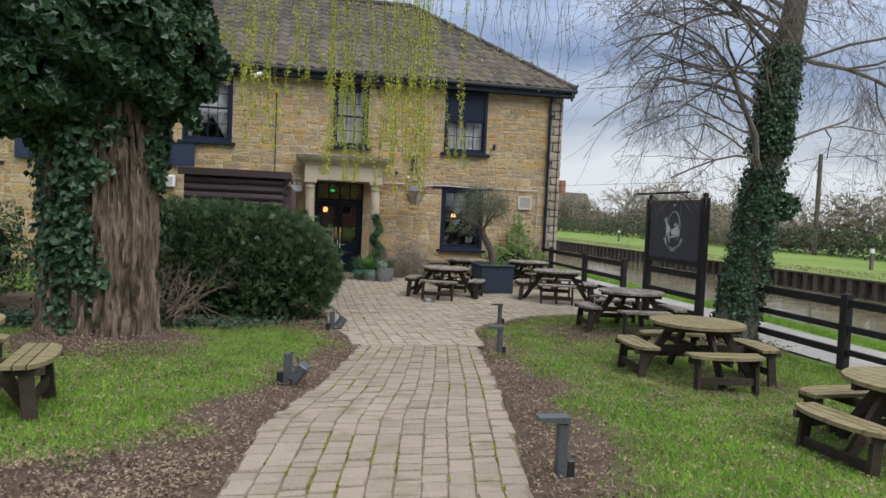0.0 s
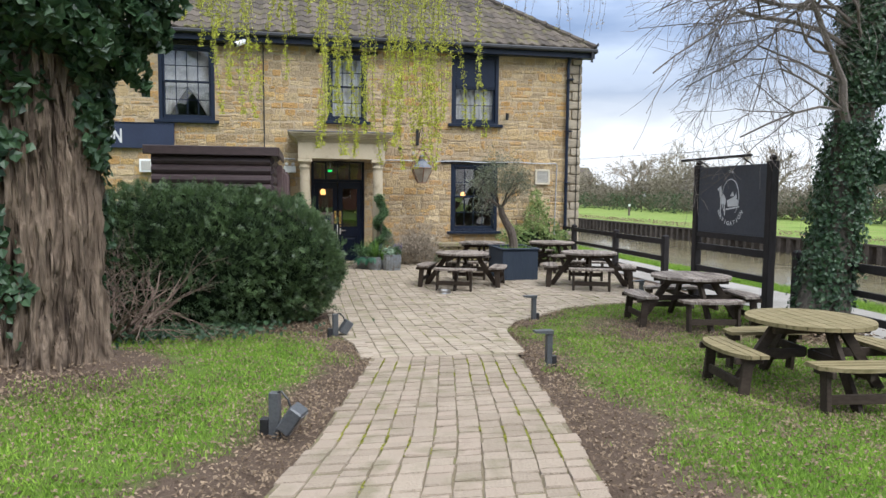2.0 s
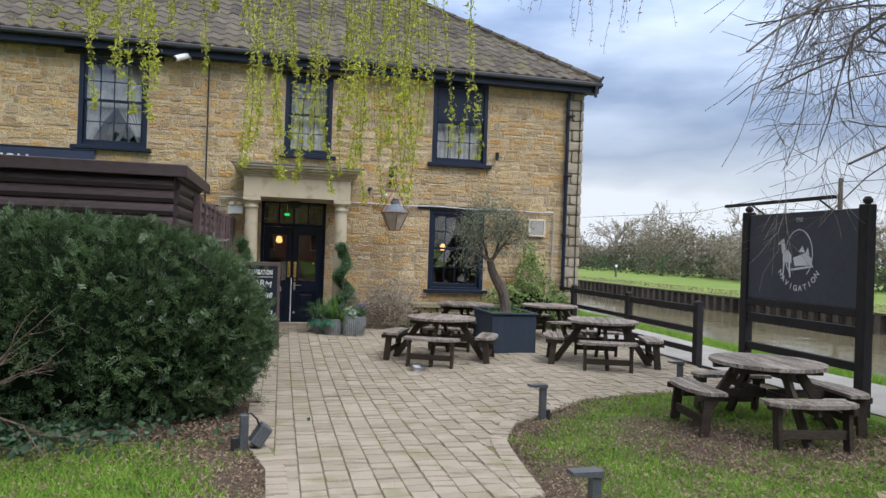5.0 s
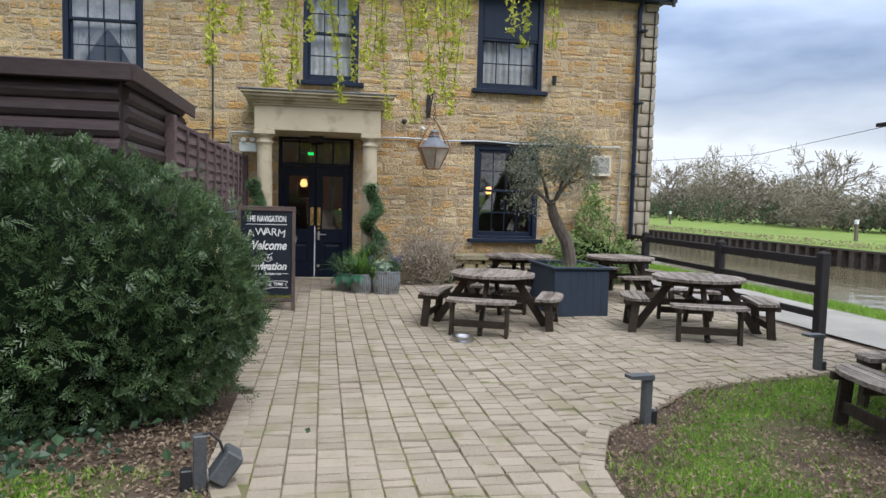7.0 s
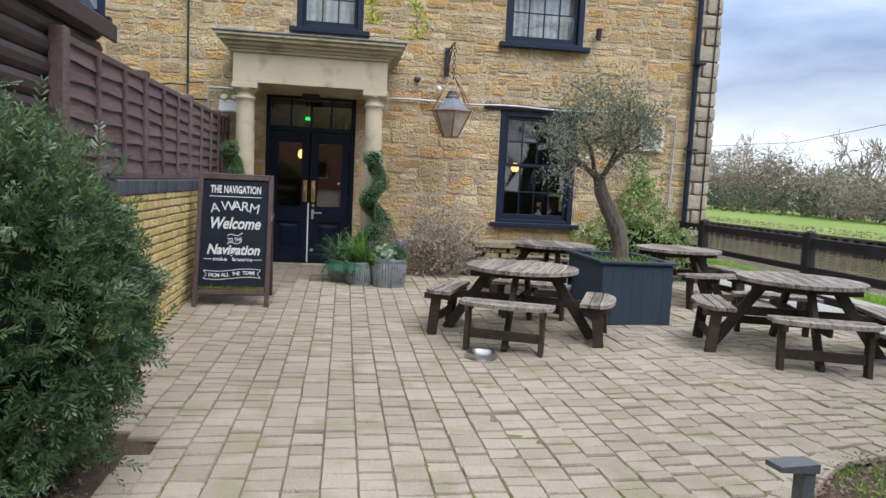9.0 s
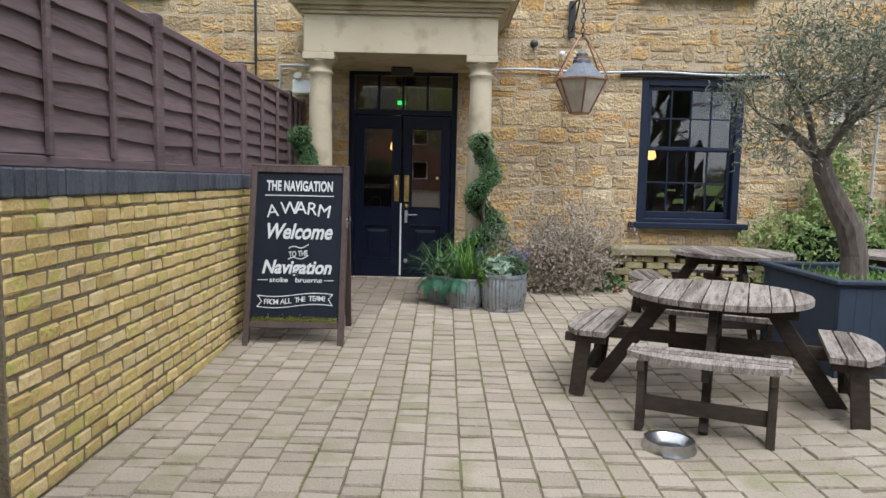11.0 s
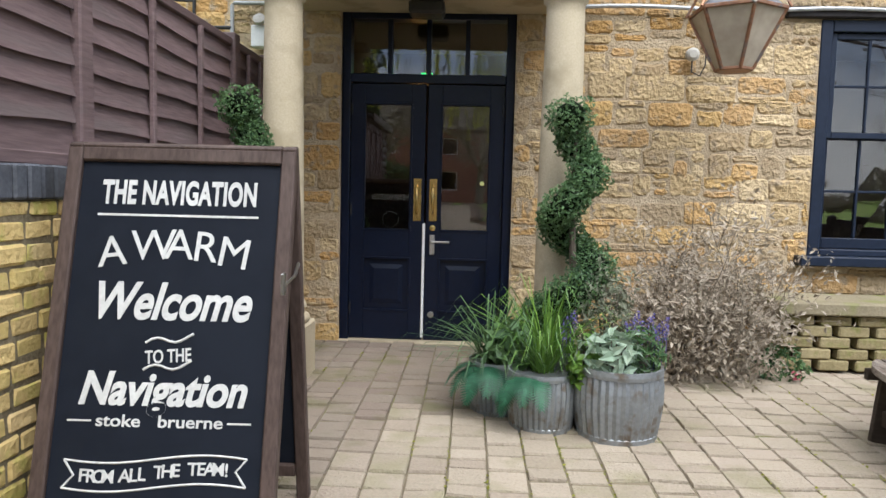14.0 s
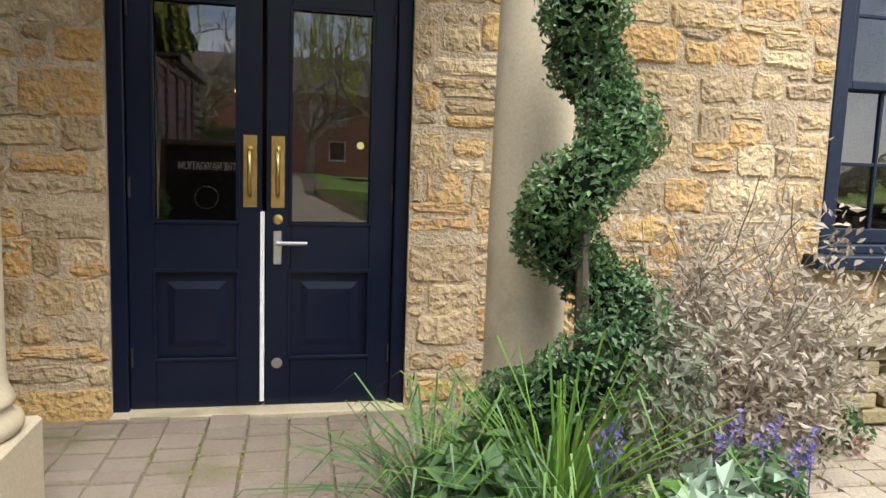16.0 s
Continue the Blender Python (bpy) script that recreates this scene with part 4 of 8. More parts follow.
# portico: two Tuscan columns and an entablature
portico = thing("portico", "pale limestone porch with two Tuscan columns and lead-capped entablature", "porch", (0, 0, 0))
COL_Y = 20.30
for cx in (0.445, 2.205):
    z0 = float(ground_z(cx, COL_Y)) - 0.03
    part("plinth", Shape().box(cx - 0.18, cx + 0.18, COL_Y - 0.18, COL_Y + 0.18, z0, z0 + 0.40, 0.012), ASHLAR, portico, "mossy square stone plinth")
    b = z0 + 0.40
    part("column", Shape().lathe([(0.16, 0), (0.174, 0.012), (0.18, 0.032), (0.174, 0.052), (0.158, 0.062), (0.148, 0.07), (0.145, 0.085), (0.153, 0.094), (0.158, 0.107), (0.152, 0.12), (0.149, 0.128), (0.14, 0.15), (0.135, 0.19), (0.135, 0.683), (0.129, 1.262), (0.119, 1.958), (0.119, 2.035), (0.138, 2.05), (0.138, 2.069), (0.119, 2.083), (0.119, 2.132), (0.157, 2.166), (0.167, 2.18)], 32, (cx, COL_Y, b)), ASHLAR, portico, "smooth tapering stone column", True)
    part("capital", Shape().box(cx - 0.17, cx + 0.17, COL_Y - 0.17, COL_Y + 0.17, b + 2.181, b + 2.255, 0.006), ASHLAR, portico)
top = float(ground_z(0.445, COL_Y)) - 0.03 + 0.40 + 2.255
part("architrave", Shape().box(0.285, 2.365, COL_Y - 0.15, FACE + 0.05, top + 0.002, top + 0.40, 0.006), ASHLAR, portico)
corn = Shape()
for i, (d, z0, z1) in enumerate(((0.03, 0.40, 0.44), (0.06, 0.44, 0.48), (0.11, 0.48, 0.53), (0.17, 0.53, 0.58), (0.21, 0.58, 0.625))):
    corn.box(0.285 - d, 2.365 + d, COL_Y - 0.15 - d, FACE + 0.04 - i * 0.002, top + z0 + 0.0005, top + z1, 0.008)
part("cornice", corn, ASHLAR, portico, "moulded stone cornice")
part("flashing", Shape().box(0.045, 2.605, COL_Y - 0.38, FACE + 0.02, top + 0.626, top + 0.645, 0.004).box(0.06, 2.59, FACE - 0.015, FACE + 0.02, top + 0.645, top + 0.72, 0.003), LEAD, portico, "grey lead capping")
part("emergency_light", Shape().box(1.16, 1.42, 21.0, 21.2, top - 0.1, top + 0.001, 0.02), BLACK_PLASTIC, portico, "black bulkhead lamp under the porch")

# ---- brick wall with fence panels, shed ----
WX, WY0, WY1, WZ = 0.15, 15.15, 21.36, 0.72
garden_wall = thing("garden_wall", "yellow stock brick wall with blue brick coping beside the terrace", "wall")
part("mortar", Shape().box(WX - 0.24, WX - 0.008, WY0, WY1, -0.75, WZ, 0.003), BRICK_MORTAR, garden_wall)
panel_fence = thing("panel_fence", "brown stained overlapping timber fence panels on the brick wall", "fence")
FX = 0.02
random.seed(5)
y = 15.05
bay = 0
while y < 21.2:
    y1 = min(y + 1.83, 21.33)
    post_z = 0.845 if y > 15.7 else -0.6
    part("post", Shape().box(FX - 0.05, FX + 0.05, y - 0.05, y + 0.05, post_z, 1.80, 0.008), FENCE_WOOD, panel_fence)
    part("top_rail", Shape().box(FX - 0.03, FX + 0.035, y + 0.052, y1 - 0.052, 1.71, 1.76, 0.006), FENCE_WOOD, panel_fence)
    part("gravel_board", Shape().box(FX - 0.025, FX + 0.03, y + 0.052, y1 - 0.052, 0.845, 0.90, 0.006), FENCE_WOOD, panel_fence)
    for j in range(7):
        za = 0.895 + j * 0.118
        s = Shape()
        n = 10
        ph, am = random.uniform(0, 9), random.uniform(0.004, 0.012)
        vs = []
        for i in range(n + 1):
            yy = y + 0.05 + (y1 - y - 0.1) * i / n
            wob = am * math.sin(ph + i * 0.9) + random.uniform(-0.003, 0.003)
            vs += [(FX + 0.028, yy, za + wob), (FX + 0.016, yy, za + 0.004 + wob), (FX + 0.004, yy, za + 0.135), (FX - 0.004, yy, za + 0.135)]
        fs = []
        for i in range(n):
            k = i * 4
            fs += [(k, k + 4, k + 7, k + 3)[::1], (k + 1, k + 2, k + 6, k + 5), (k, k + 1, k + 5, k + 4), (k + 3, k + 7, k + 6, k + 2)]
        s.add(vs, fs)
        part("board", s, FENCE_WOOD, panel_fence)
    for i in range(1, 3):
        yy = y + (y1 - y) * i / 3
        part("batten", Shape().box(FX + 0.026, FX + 0.052, yy - 0.018, yy + 0.018, 0.90, 1.71, 0.004), FENCE_WOOD, panel_fence)
    y = y1 + (0.0 if y1 < 21.2 else 9)
part("post", Shape().box(FX - 0.05, FX + 0.05, 21.26, 21.36, 0.845, 1.80, 0.008), FENCE_WOOD, panel_fence)

shed = thing("shed", "dark brown log-lap timber shed with felt roof", "shed", (0, 0, 0))
SX0, SX1, SY0, SY1, SZ = -1.72, -0.06, 13.72, 15.95, 1.93
part("floor", Shape().box(SX0, SX1, SY0, SY1, -0.6, -0.45, 0.005), SHED_WOOD, shed)
for nm, bx in (("side_wall", (SX0 + 0.03, SX0 + 0.06, SY0 + 0.03, SY1 - 0.03)), ("side_wall", (SX1 - 0.06, SX1 - 0.03, SY0 + 0.03, SY1 - 0.03)), ("front_wall", (SX0 + 0.06, SX1 - 0.06, SY0 + 0.03, SY0 + 0.06)), ("back_wall", (SX0 + 0.06, SX1 - 0.06, SY1 - 0.06, SY1 - 0.03))):
    part(nm, Shape().box(*bx, -0.45, SZ, 0.003), SHED_WOOD, shed)
z = -0.42
while z < SZ - 0.02:
    part("log_board", Shape().tube([(SX0, SY0 + 0.022, z + 0.07), (SX1, SY0 + 0.022, z + 0.07)], 0.074, 10), SHED_WOOD, shed)
    part("log_board", Shape().tube([(SX1 - 0.022, SY0 + 0.05, z + 0.07), (SX1 - 0.022, SY1, z + 0.07)], 0.074, 10), SHED_WOOD, shed)
    z += 0.135
part("roof", Shape().box(SX0 - 0.08, SX1 + 0.10, SY0 - 0.10, SY1 + 0.08, SZ + 0.005, SZ + 0.06, 0.02), BLACKWOOD, shed, "black felt roof")
part("roof_edge", Shape().box(SX0 - 0.09, SX1 + 0.11, SY0 - 0.13, SY0 - 0.102, SZ - 0.05, SZ + 0.08, 0.012).box(SX1 + 0.102, SX1 + 0.13, SY0 - 0.10, SY1 + 0.08, SZ - 0.05, SZ + 0.08, 0.012), SHED_WOOD, shed)

# ---- picnic tables ----
def picnic_table(top_mat, at, turn, tag):
    """Round eight-seat picnic table: plank top, A-legs, four curved benches."""
    t = thing("picnic_table", tag, "picnic table", on_ground(*at), turn, "round picnic tables")
    R, H = 0.55, 0.695
    n = 9
    w = 2 * R / n
    for i in range(n):
        x0, x1 = -R + w * i + 0.004, -R + w * (i + 1) - 0.004
        k = 5
        arc = [(x0 + (x1 - x0) * j / k) for j in range(k + 1)]
        yy = [math.sqrt(max(0.0, R * R - a * a)) for a in arc]
        part("top_board", Shape().prism([(a, -b) for a, b in zip(arc, yy)] + [(a, b) for a, b in zip(arc[::-1], yy[::-1])], H - 0.035, H), top_mat, t)
    part("cross_rail", Shape().beam((-0.46, -0.2, H - 0.072), (0.46, -0.2, H - 0.072), 0.045, 0.07).beam((-0.46, 0.2, H - 0.072), (0.46, 0.2, H - 0.072), 0.045, 0.07), TABLE_DARK, t)
    for k in range(4):
        m = pose(0, 0, 0, 0, 0, 90 * k)
        f = lambda s: Shape().add([m @ Vector((p[0] * 0.95, p[1] * 0.95, p[2] * 0.95)) for p in s.v], s.f)
        part("table_leg", f(Shape().beam((0, -0.30, 0.70), (0, -0.78, 0.0), 0.05, 0.10)), TABLE_DARK, t)
        part("seat_rail", f(Shape().beam((0, -0.03, 0.385), (0, -0.92, 0.385), 0.04, 0.085)), TABLE_DARK, t)
        bench = part("bench", f(Shape().prism([(-0.44, -0.725), (0.44, -0.725), (0.44, -0.645), (-0.44, -0.645)], 0.425, 0.46)), top_mat, t)
        part("bench_board", f(Shape().prism([(-0.44, -0.818), (0.44, -0.818), (0.44, -0.737), (-0.44, -0.737)], 0.425, 0.46)), top_mat, bench)
        outer = [(-0.44 + 0.88 * j / 10, -0.832 - 0.12 * (1 - abs(2 * j / 10 - 1) ** 3.0) - 0.012) for j in range(11)]
        part("bench_board", f(Shape().prism(outer + [(0.44, -0.830), (-0.44, -0.830)], 0.425, 0.46)), top_mat, bench)
        for sx in (-0.35, 0.35):
            part("bench_leg", f(Shape().beam((sx, -0.80, 0.425), (sx, -0.84, 0.0), 0.045, 0.10)), TABLE_DARK, t)
            part("bench_bearer", f(Shape().beam((sx, -0.66, 0.395), (sx, -0.93, 0.395), 0.04, 0.06)), TABLE_DARK, t)
        part("stretcher", f(Shape().beam((-0.33, -0.825, 0.16), (0.33, -0.825, 0.16), 0.035, 0.085)), TABLE_DARK, t)
    return t


DARK_TAG, GREEN_TAG = "round dark weathered timber picnic table on the block paving", "round greenish algae-stained timber picnic table on the grass"
t_dark = picnic_table(TABLE_TOP, (3.58, 16.89), -24, DARK_TAG)
for at, turn in (((5.99, 16.08), -19), ((4.55, 19.05), -6), ((6.30, 19.07), 8)):
    copy_thing(t_dark, pose(*on_ground(*at), 0, 0, turn))
t_mid = copy_thing(t_dark, pose(*on_ground(5.85, 12.10), 0, 0, -8))
t_mid["label"] = "round dark weathered timber picnic table on the lawn edge"
t_green = picnic_table(TABLE_GREEN, (5.02, 8.68), -6, GREEN_TAG)
for at, turn in (((5.15, 5.68), 4), ((-2.36, 6.62), 8)):
    copy_thing(t_green, pose(*on_ground(*at), 0, 0, turn))

# ---- rail fence along the towpath and the hanging sign ----
def rail_fence(name, posts, tag):
    f = thing(name, tag, "fence", group="towpath fences")
    for i, y in enumerate(posts):
        z = float(ground_z(7.5, y))
        part("post", Shape().box(7.44, 7.56, y - 0.06, y + 0.06, z - 0.1, 0.55, 0.012), BLACKWOOD, f)
        part("post_cap", Shape().add([(7.44, y - 0.06, 0.551), (7.56, y - 0.06, 0.551), (7.56, y + 0.06, 0.551), (7.44, y + 0.06, 0.551), (7.5, y, 0.585)], [(0, 1, 4), (1, 2, 4), (2, 3, 4), (3, 0, 4), (3, 2, 1, 0)]), BLACKWOOD, f)
    for a, b in zip(posts[:-1], posts[1:]):
        for z, h in ((0.44, 0.11), (0.10, 0.09), (-0.22, 0.09)):
            part("rail", Shape().box(7.475, 7.525, a + 0.062, b - 0.062, z - h / 2 + random.uniform(-0.012, 0.012), z + h / 2, 0.008), BLACKWOOD, f)
    return f


rail_fence("rail_fence", [15.82, 18.08, 20.62, 23.2, 25.8], "black-stained timber post and rail fence beside the towpath")
rail_fence("rail_fence", [12.0, 9.15, 6.4, 3.6, 0.8, -2.0, -5.0, -8.0], "black-stained timber post and rail fence behind the lawn")
psign = thing("pub_sign", "charcoal panel sign on two black timber posts with lamp bar", "sign", (0, 0, 0))
for y in (12.50, 14.52):
    part("post", Shape().box(7.33, 7.46, y - 0.065, y + 0.065, -0.6, 1.90, 0.01), BLACKWOOD, psign)
    part("finial", Shape().lathe([(0.02, 0), (0.05, 0.02), (0.055, 0.05), (0.03, 0.085), (0.005, 0.09)], 12, (7.395, y, 1.90)), BLACKWOOD, psign)
part("panel", Shape().box(7.36, 7.42, 12.57, 14.45, 0.73, 1.86, 0.006), SIGN_DARK, psign, "charcoal sign board")
part("panel_frame", Shape().box(7.345, 7.435, 12.57, 14.45, 0.63, 0.725, 0.006), BLACKWOOD, psign)
part("rail", Shape().box(7.36, 7.43, 12.57, 14.45, 0.40, 0.52, 0.006).box(7.36, 7.43, 12.57, 14.45, 0.02, 0.12, 0.006).box(7.36, 7.43, 12.57, 14.45, -0.28, -0.19, 0.006), BLACKWOOD, psign)
part("lamp_bar", Shape().box(7.16, 7.22, 12.75, 14.75, 1.97, 2.01, 0.006).beam((7.39, 13.0, 1.86), (7.19, 13.0, 1.98), 0.02, 0.02).beam((7.39, 14.2, 1.86), (7.19, 14.2, 1.98), 0.02, 0.02), BLACKWOOD, psign, "dark picture-light bar over the sign")

# ---- planter with olive tree ----
planter = thing("planter", "large slate-blue boarded timber planter box on the terrace", "planter", on_ground(4.92, 17.76), 0)
PW, PD, PH = 0.39, 0.56, 0.66
for nm, bx in (("side", (-PW, PW, -PD, -PD + 0.03)), ("side", (-PW, PW, PD - 0.03, PD)), ("side", (-PW, -PW + 0.03, -PD + 0.031, PD - 0.031)), ("side", (PW - 0.03, PW, -PD + 0.031, PD - 0.031))):
    part(nm, Shape().box(*bx, 0.0, PH, 0.004), NAVY_MATT, planter)
for i in range(7):
    u = -PW + 2 * PW * i / 7
    part("board", Shape().box(u + 0.0008, u + 2 * PW / 7 - 0.0008, -PD - 0.012, -PD - 0.0005, 0.02, PH - 0.03, 0.001), NAVY_MATT, planter)
part("rim", Shape().box(-PW - 0.04, PW + 0.04, -PD - 0.04, -PD + 0.04, PH, PH + 0.03, 0.006).box(-PW - 0.04, PW + 0.04, PD - 0.04, PD + 0.04, PH, PH + 0.03, 0.006).box(-PW - 0.04, -PW + 0.04, -PD + 0.041, PD - 0.041, PH, PH + 0.03, 0.006).box(PW - 0.04, PW + 0.04, -PD + 0.041, PD - 0.041, PH, PH + 0.03, 0.006), NAVY_MATT, planter)
part("soil", Shape().box(-PW + 0.03, PW - 0.03, -PD + 0.03, PD - 0.03, PH - 0.14, PH - 0.06, 0.02), EARTH, planter)

# ---- low brick bench by the window ----
seat_wall = thing("brick_bench", "low honeycomb buff brick bench with stone slab top under the window", "bench", (0, 0, 0))
BX0, BX1, BY0, BY1 = 3.90, 5.75, 20.87, 21.345
part("slab", Shape().box(BX0 - 0.06, BX1 + 0.04, BY0 - 0.06, BY1, -0.02, 0.07, 0.01), SLAB, seat_wall, "mossy stone slab seat")

# ---- greenery helpers ----
def blob_points(n, centre, half, power=2.6, bumps=0.10, bottom=-1.0, seed=1):
    """Points and normals on a bumpy rounded block."""
    r = np.random.default_rng(seed)
    d = r.normal(0, 1, (n, 3))
    d /= np.linalg.norm(d, axis=1)[:, None]
    d = d[d[:, 2] > bottom]
    k = (np.abs(d[:, 0]) ** power + np.abs(d[:, 1]) ** power + np.abs(d[:, 2]) ** power) ** (-1 / power)
    p = d * k[:, None]
    wob = 1 + bumps * (np.sin(d[:, 0] * 7 + seed) * np.sin(d[:, 1] * 6 + 2) + 0.6 * np.sin(d[:, 2] * 11 + d[:, 0] * 9)) / 1.5
    depth = 1 - np.abs(r.normal(0, 0.035, len(p)))
    q = p * (wob * depth)[:, None] * np.asarray(half) + np.asarray(centre)
    nn = d / np.asarray(half)
    nn /= np.linalg.norm(nn, axis=1)[:, None]
    return q, nn


# Solid core added inside foliage, coloured dark for the shade between leaves.
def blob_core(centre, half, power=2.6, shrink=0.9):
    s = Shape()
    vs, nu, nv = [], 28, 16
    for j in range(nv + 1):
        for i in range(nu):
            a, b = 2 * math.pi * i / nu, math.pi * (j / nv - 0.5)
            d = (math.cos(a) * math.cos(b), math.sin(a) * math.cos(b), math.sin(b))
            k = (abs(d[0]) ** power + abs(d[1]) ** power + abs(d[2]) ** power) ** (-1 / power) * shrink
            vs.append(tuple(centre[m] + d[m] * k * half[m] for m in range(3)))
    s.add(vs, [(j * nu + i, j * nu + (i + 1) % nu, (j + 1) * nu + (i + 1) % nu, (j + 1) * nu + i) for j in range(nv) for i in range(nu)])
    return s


# Near-black colour of the cores: shade inside the foliage, painted.
LEAF_SHADE = leaf_material("dark_leaf_shade", (0.006, 0.010, 0.005), (0.012, 0.020, 0.009), 0.9, spec=0.1)


THIN = [0.0028]  # thinnest twig
BOUND = [None]  # where a crown may reach


def grow(s, p, d, length, r, depth, spread=0.55, droop=0.0, bend=0.25, sides=5, twigs=None, split=(2, 3), shrink=0.72):
    """A branch that bends and forks; tips collected in twigs."""
    if BOUND[0] and not BOUND[0](p):
        return
    n = 4 if depth > 1 else 3
    pts, rad = [Vector(p)], [r]
    d = Vector(d).normalized()
    for i in range(n):
        d = (d + Vector((random.gauss(0, bend), random.gauss(0, bend), random.gauss(0, bend) - droop)) * 0.5).normalized()
        pts.append(pts[-1] + d * length / n)
        rad.append(max(THIN[0], r * (1 - 0.38 * (i + 1) / n)))
    s.tube(pts, rad, sides if depth > 2 else 4 if depth > 0 else 3, cap=False)
    if twigs is not None:
        twigs.append((pts[-1], d))
    if depth <= 0:
        return
    for k in range(random.randint(*split) + (1 if depth <= 2 else 0)):
        at = random.randint(1, n) if depth <= 2 else random.randint(2, n)
        axis = Vector((random.gauss(0, 1), random.gauss(0, 1), random.gauss(0, 1))).cross(d)
        if axis.length < 1e-3:
            continue
        nd = (d + axis.normalized() * random.uniform(0.5, 1.3) * spread * 1.6).normalized()
        grow(s, pts[at], nd, length * random.uniform(0.55, 0.85) * (shrink / 0.72), rad[at] * random.uniform(0.5, 0.7), depth - 1, spread, droop * 1.25, bend, sides, twigs, split, shrink)


def furrowed_trunk(base, tip, r0, r1, flare=0.35, n=40, rows=26, seed=3, ridge=0.06):
    """A trunk with deep lengthwise furrows and a flared foot."""
    s = Shape()
    base, tip = Vector(base), Vector(tip)
    vs = []
    for j in range(rows + 1):
        t = j / rows
        c = base.lerp(tip, t)
        r = (r0 + (r1 - r0) * t) * (1 + flare * max(0, 1 - t * 5) ** 2)
        for i in range(n):
            a = 2 * math.pi * i / n
            ph = a + 0.22 * math.sin(t * 5 + seed)
            crust = noise.noise((math.cos(a) * 8, math.sin(a) * 8, c.z * 1.6)) * 0.75 + noise.noise((math.cos(a) * 19, math.sin(a) * 19, c.z * 5)) * 0.5
            k = r * (1 + 0.08 * math.sin(a * 3 + seed) + 0.04 * math.sin(a * 5 + 1 + t * 2)) + ridge * r * crust * 1.3 + 0.6 * ridge * r * (abs(math.sin(ph * 15.5 + 0.35 * math.sin(t * 31 + a * 13) + 0.5 * math.sin(t * 7 + a * 3) + 0.3 * math.sin(t * 19 + a * 7))) ** 0.7 - 0.5) * 2
            vs.append((c.x + k * math.cos(a), c.y + k * math.sin(a), c.z))
    s.add(vs, [(j * n + i, j * n + (i + 1) % n, (j + 1) * n + (i + 1) % n, (j + 1) * n + i) for j in range(rows) for i in range(n)])
    return s


# ---- yew hedge ----
random.seed(11)
yew = thing("yew_hedge", "large clipped dark green yew hedge with rounded end", "hedge", (0, 0, 0))
HC, HH = (-1.22, 13.44, 0.30), (2.24, 0.92, 1.16)


def clump(p):
    """Uneven swelling of a clipped hedge: broad humps and hand-sized tufts, in metres."""
    x, y, z = p[:, 0], p[:, 1], p[:, 2]
    broad = np.sin(x * 2.3 + 1) * np.sin(y * 2.9 + z * 1.3) + 0.7 * np.sin(z * 3.7 + x * 1.6 + 2) * np.sin(y * 3.3)
    tuft = np.sin(x * 17 + 3 * np.sin(z * 6)) * np.sin(y * 15 + z * 4) + np.sin(z * 19 + 2 * np.sin(x * 7)) * np.sin(x * 11 + y * 9)
    return 0.045 * broad + 0.045 * tuft


def yew_sprays(n, centre, half, power, seed, length, needles, floor_z):
    """Short shoots set with two ranks of flat needles over a bumpy rounded block."""
    r = np.random.default_rng(seed)
    q, nn = blob_points(n, centre, half, power, 0.03, -0.95, seed)
    q = q + nn * clump(q)[:, None]
    ok = q[:, 2] > floor_z
    q, nn = q[ok], nn[ok]
    k = len(q)
    ax = nn * 0.75 + r.normal(0, 0.5, (k, 3)) + np.array((0, 0, 0.25))
    ax /= np.linalg.norm(ax, axis=1)[:, None]
    side = np.cross(ax, r.normal(0, 1, (k, 3)))
    side /= np.linalg.norm(side, axis=1)[:, None]
    ln = length * r.uniform(0.6, 1.35, k)
    s = Shape()
    vs = []
    for j in range(needles):
        u = (j // 2 + 0.3) / (needles / 2)
        sg = 1 if j % 2 else -1
        base = q + ax * (ln * (u - 0.45))[:, None]
        nl = (0.040 * (1.1 - 0.55 * u) * r.uniform(0.8, 1.2, k))[:, None]
        d = side * sg * 0.8 + ax * 0.6 + r.normal(0, 0.12, (k, 3))
        w = ax * 0.0082
        vs.append(np.stack([base - w, base + d * nl * 0.55 - w * 0.9, base + d * nl, base + d * nl * 0.5 + w * 0.9], 1))
    v = np.stack(vs, 1).reshape(-1, 3)
    s.v, s.f = v.tolist(), np.arange(len(v)).reshape(-1, 4).tolist()
    return s


part("shade_core", blob_core(HC, HH, 2.1, 0.88), LEAF_SHADE, yew, "solid near-black core painting the shade inside the hedge")
part("foliage", yew_sprays(19000, HC, HH, 2.1, 4, 0.10, 10, -0.52), YEW, yew)
tagged(part("shoot_mass", yew_sprays(1500, HC, (HH[0] + 0.03, HH[1] + 0.03, HH[2] + 0.03), 2.2, 9, 0.16, 14, -0.40), YEW, yew, "ragged fresh yew shoots"), kind="stuff")
stems = Shape()
for i in range(14):
    x = random.uniform(-3.2, 0.5)
    stems.tube([(x, 13.9 + random.uniform(-0.4, 0.4), -0.62), (x + random.uniform(-0.3, 0.3), 13.6, 0.3)], [0.05, 0.03], 6)
tagged(part("stem", stems, BARK_SMOOTH, yew), kind="stuff")

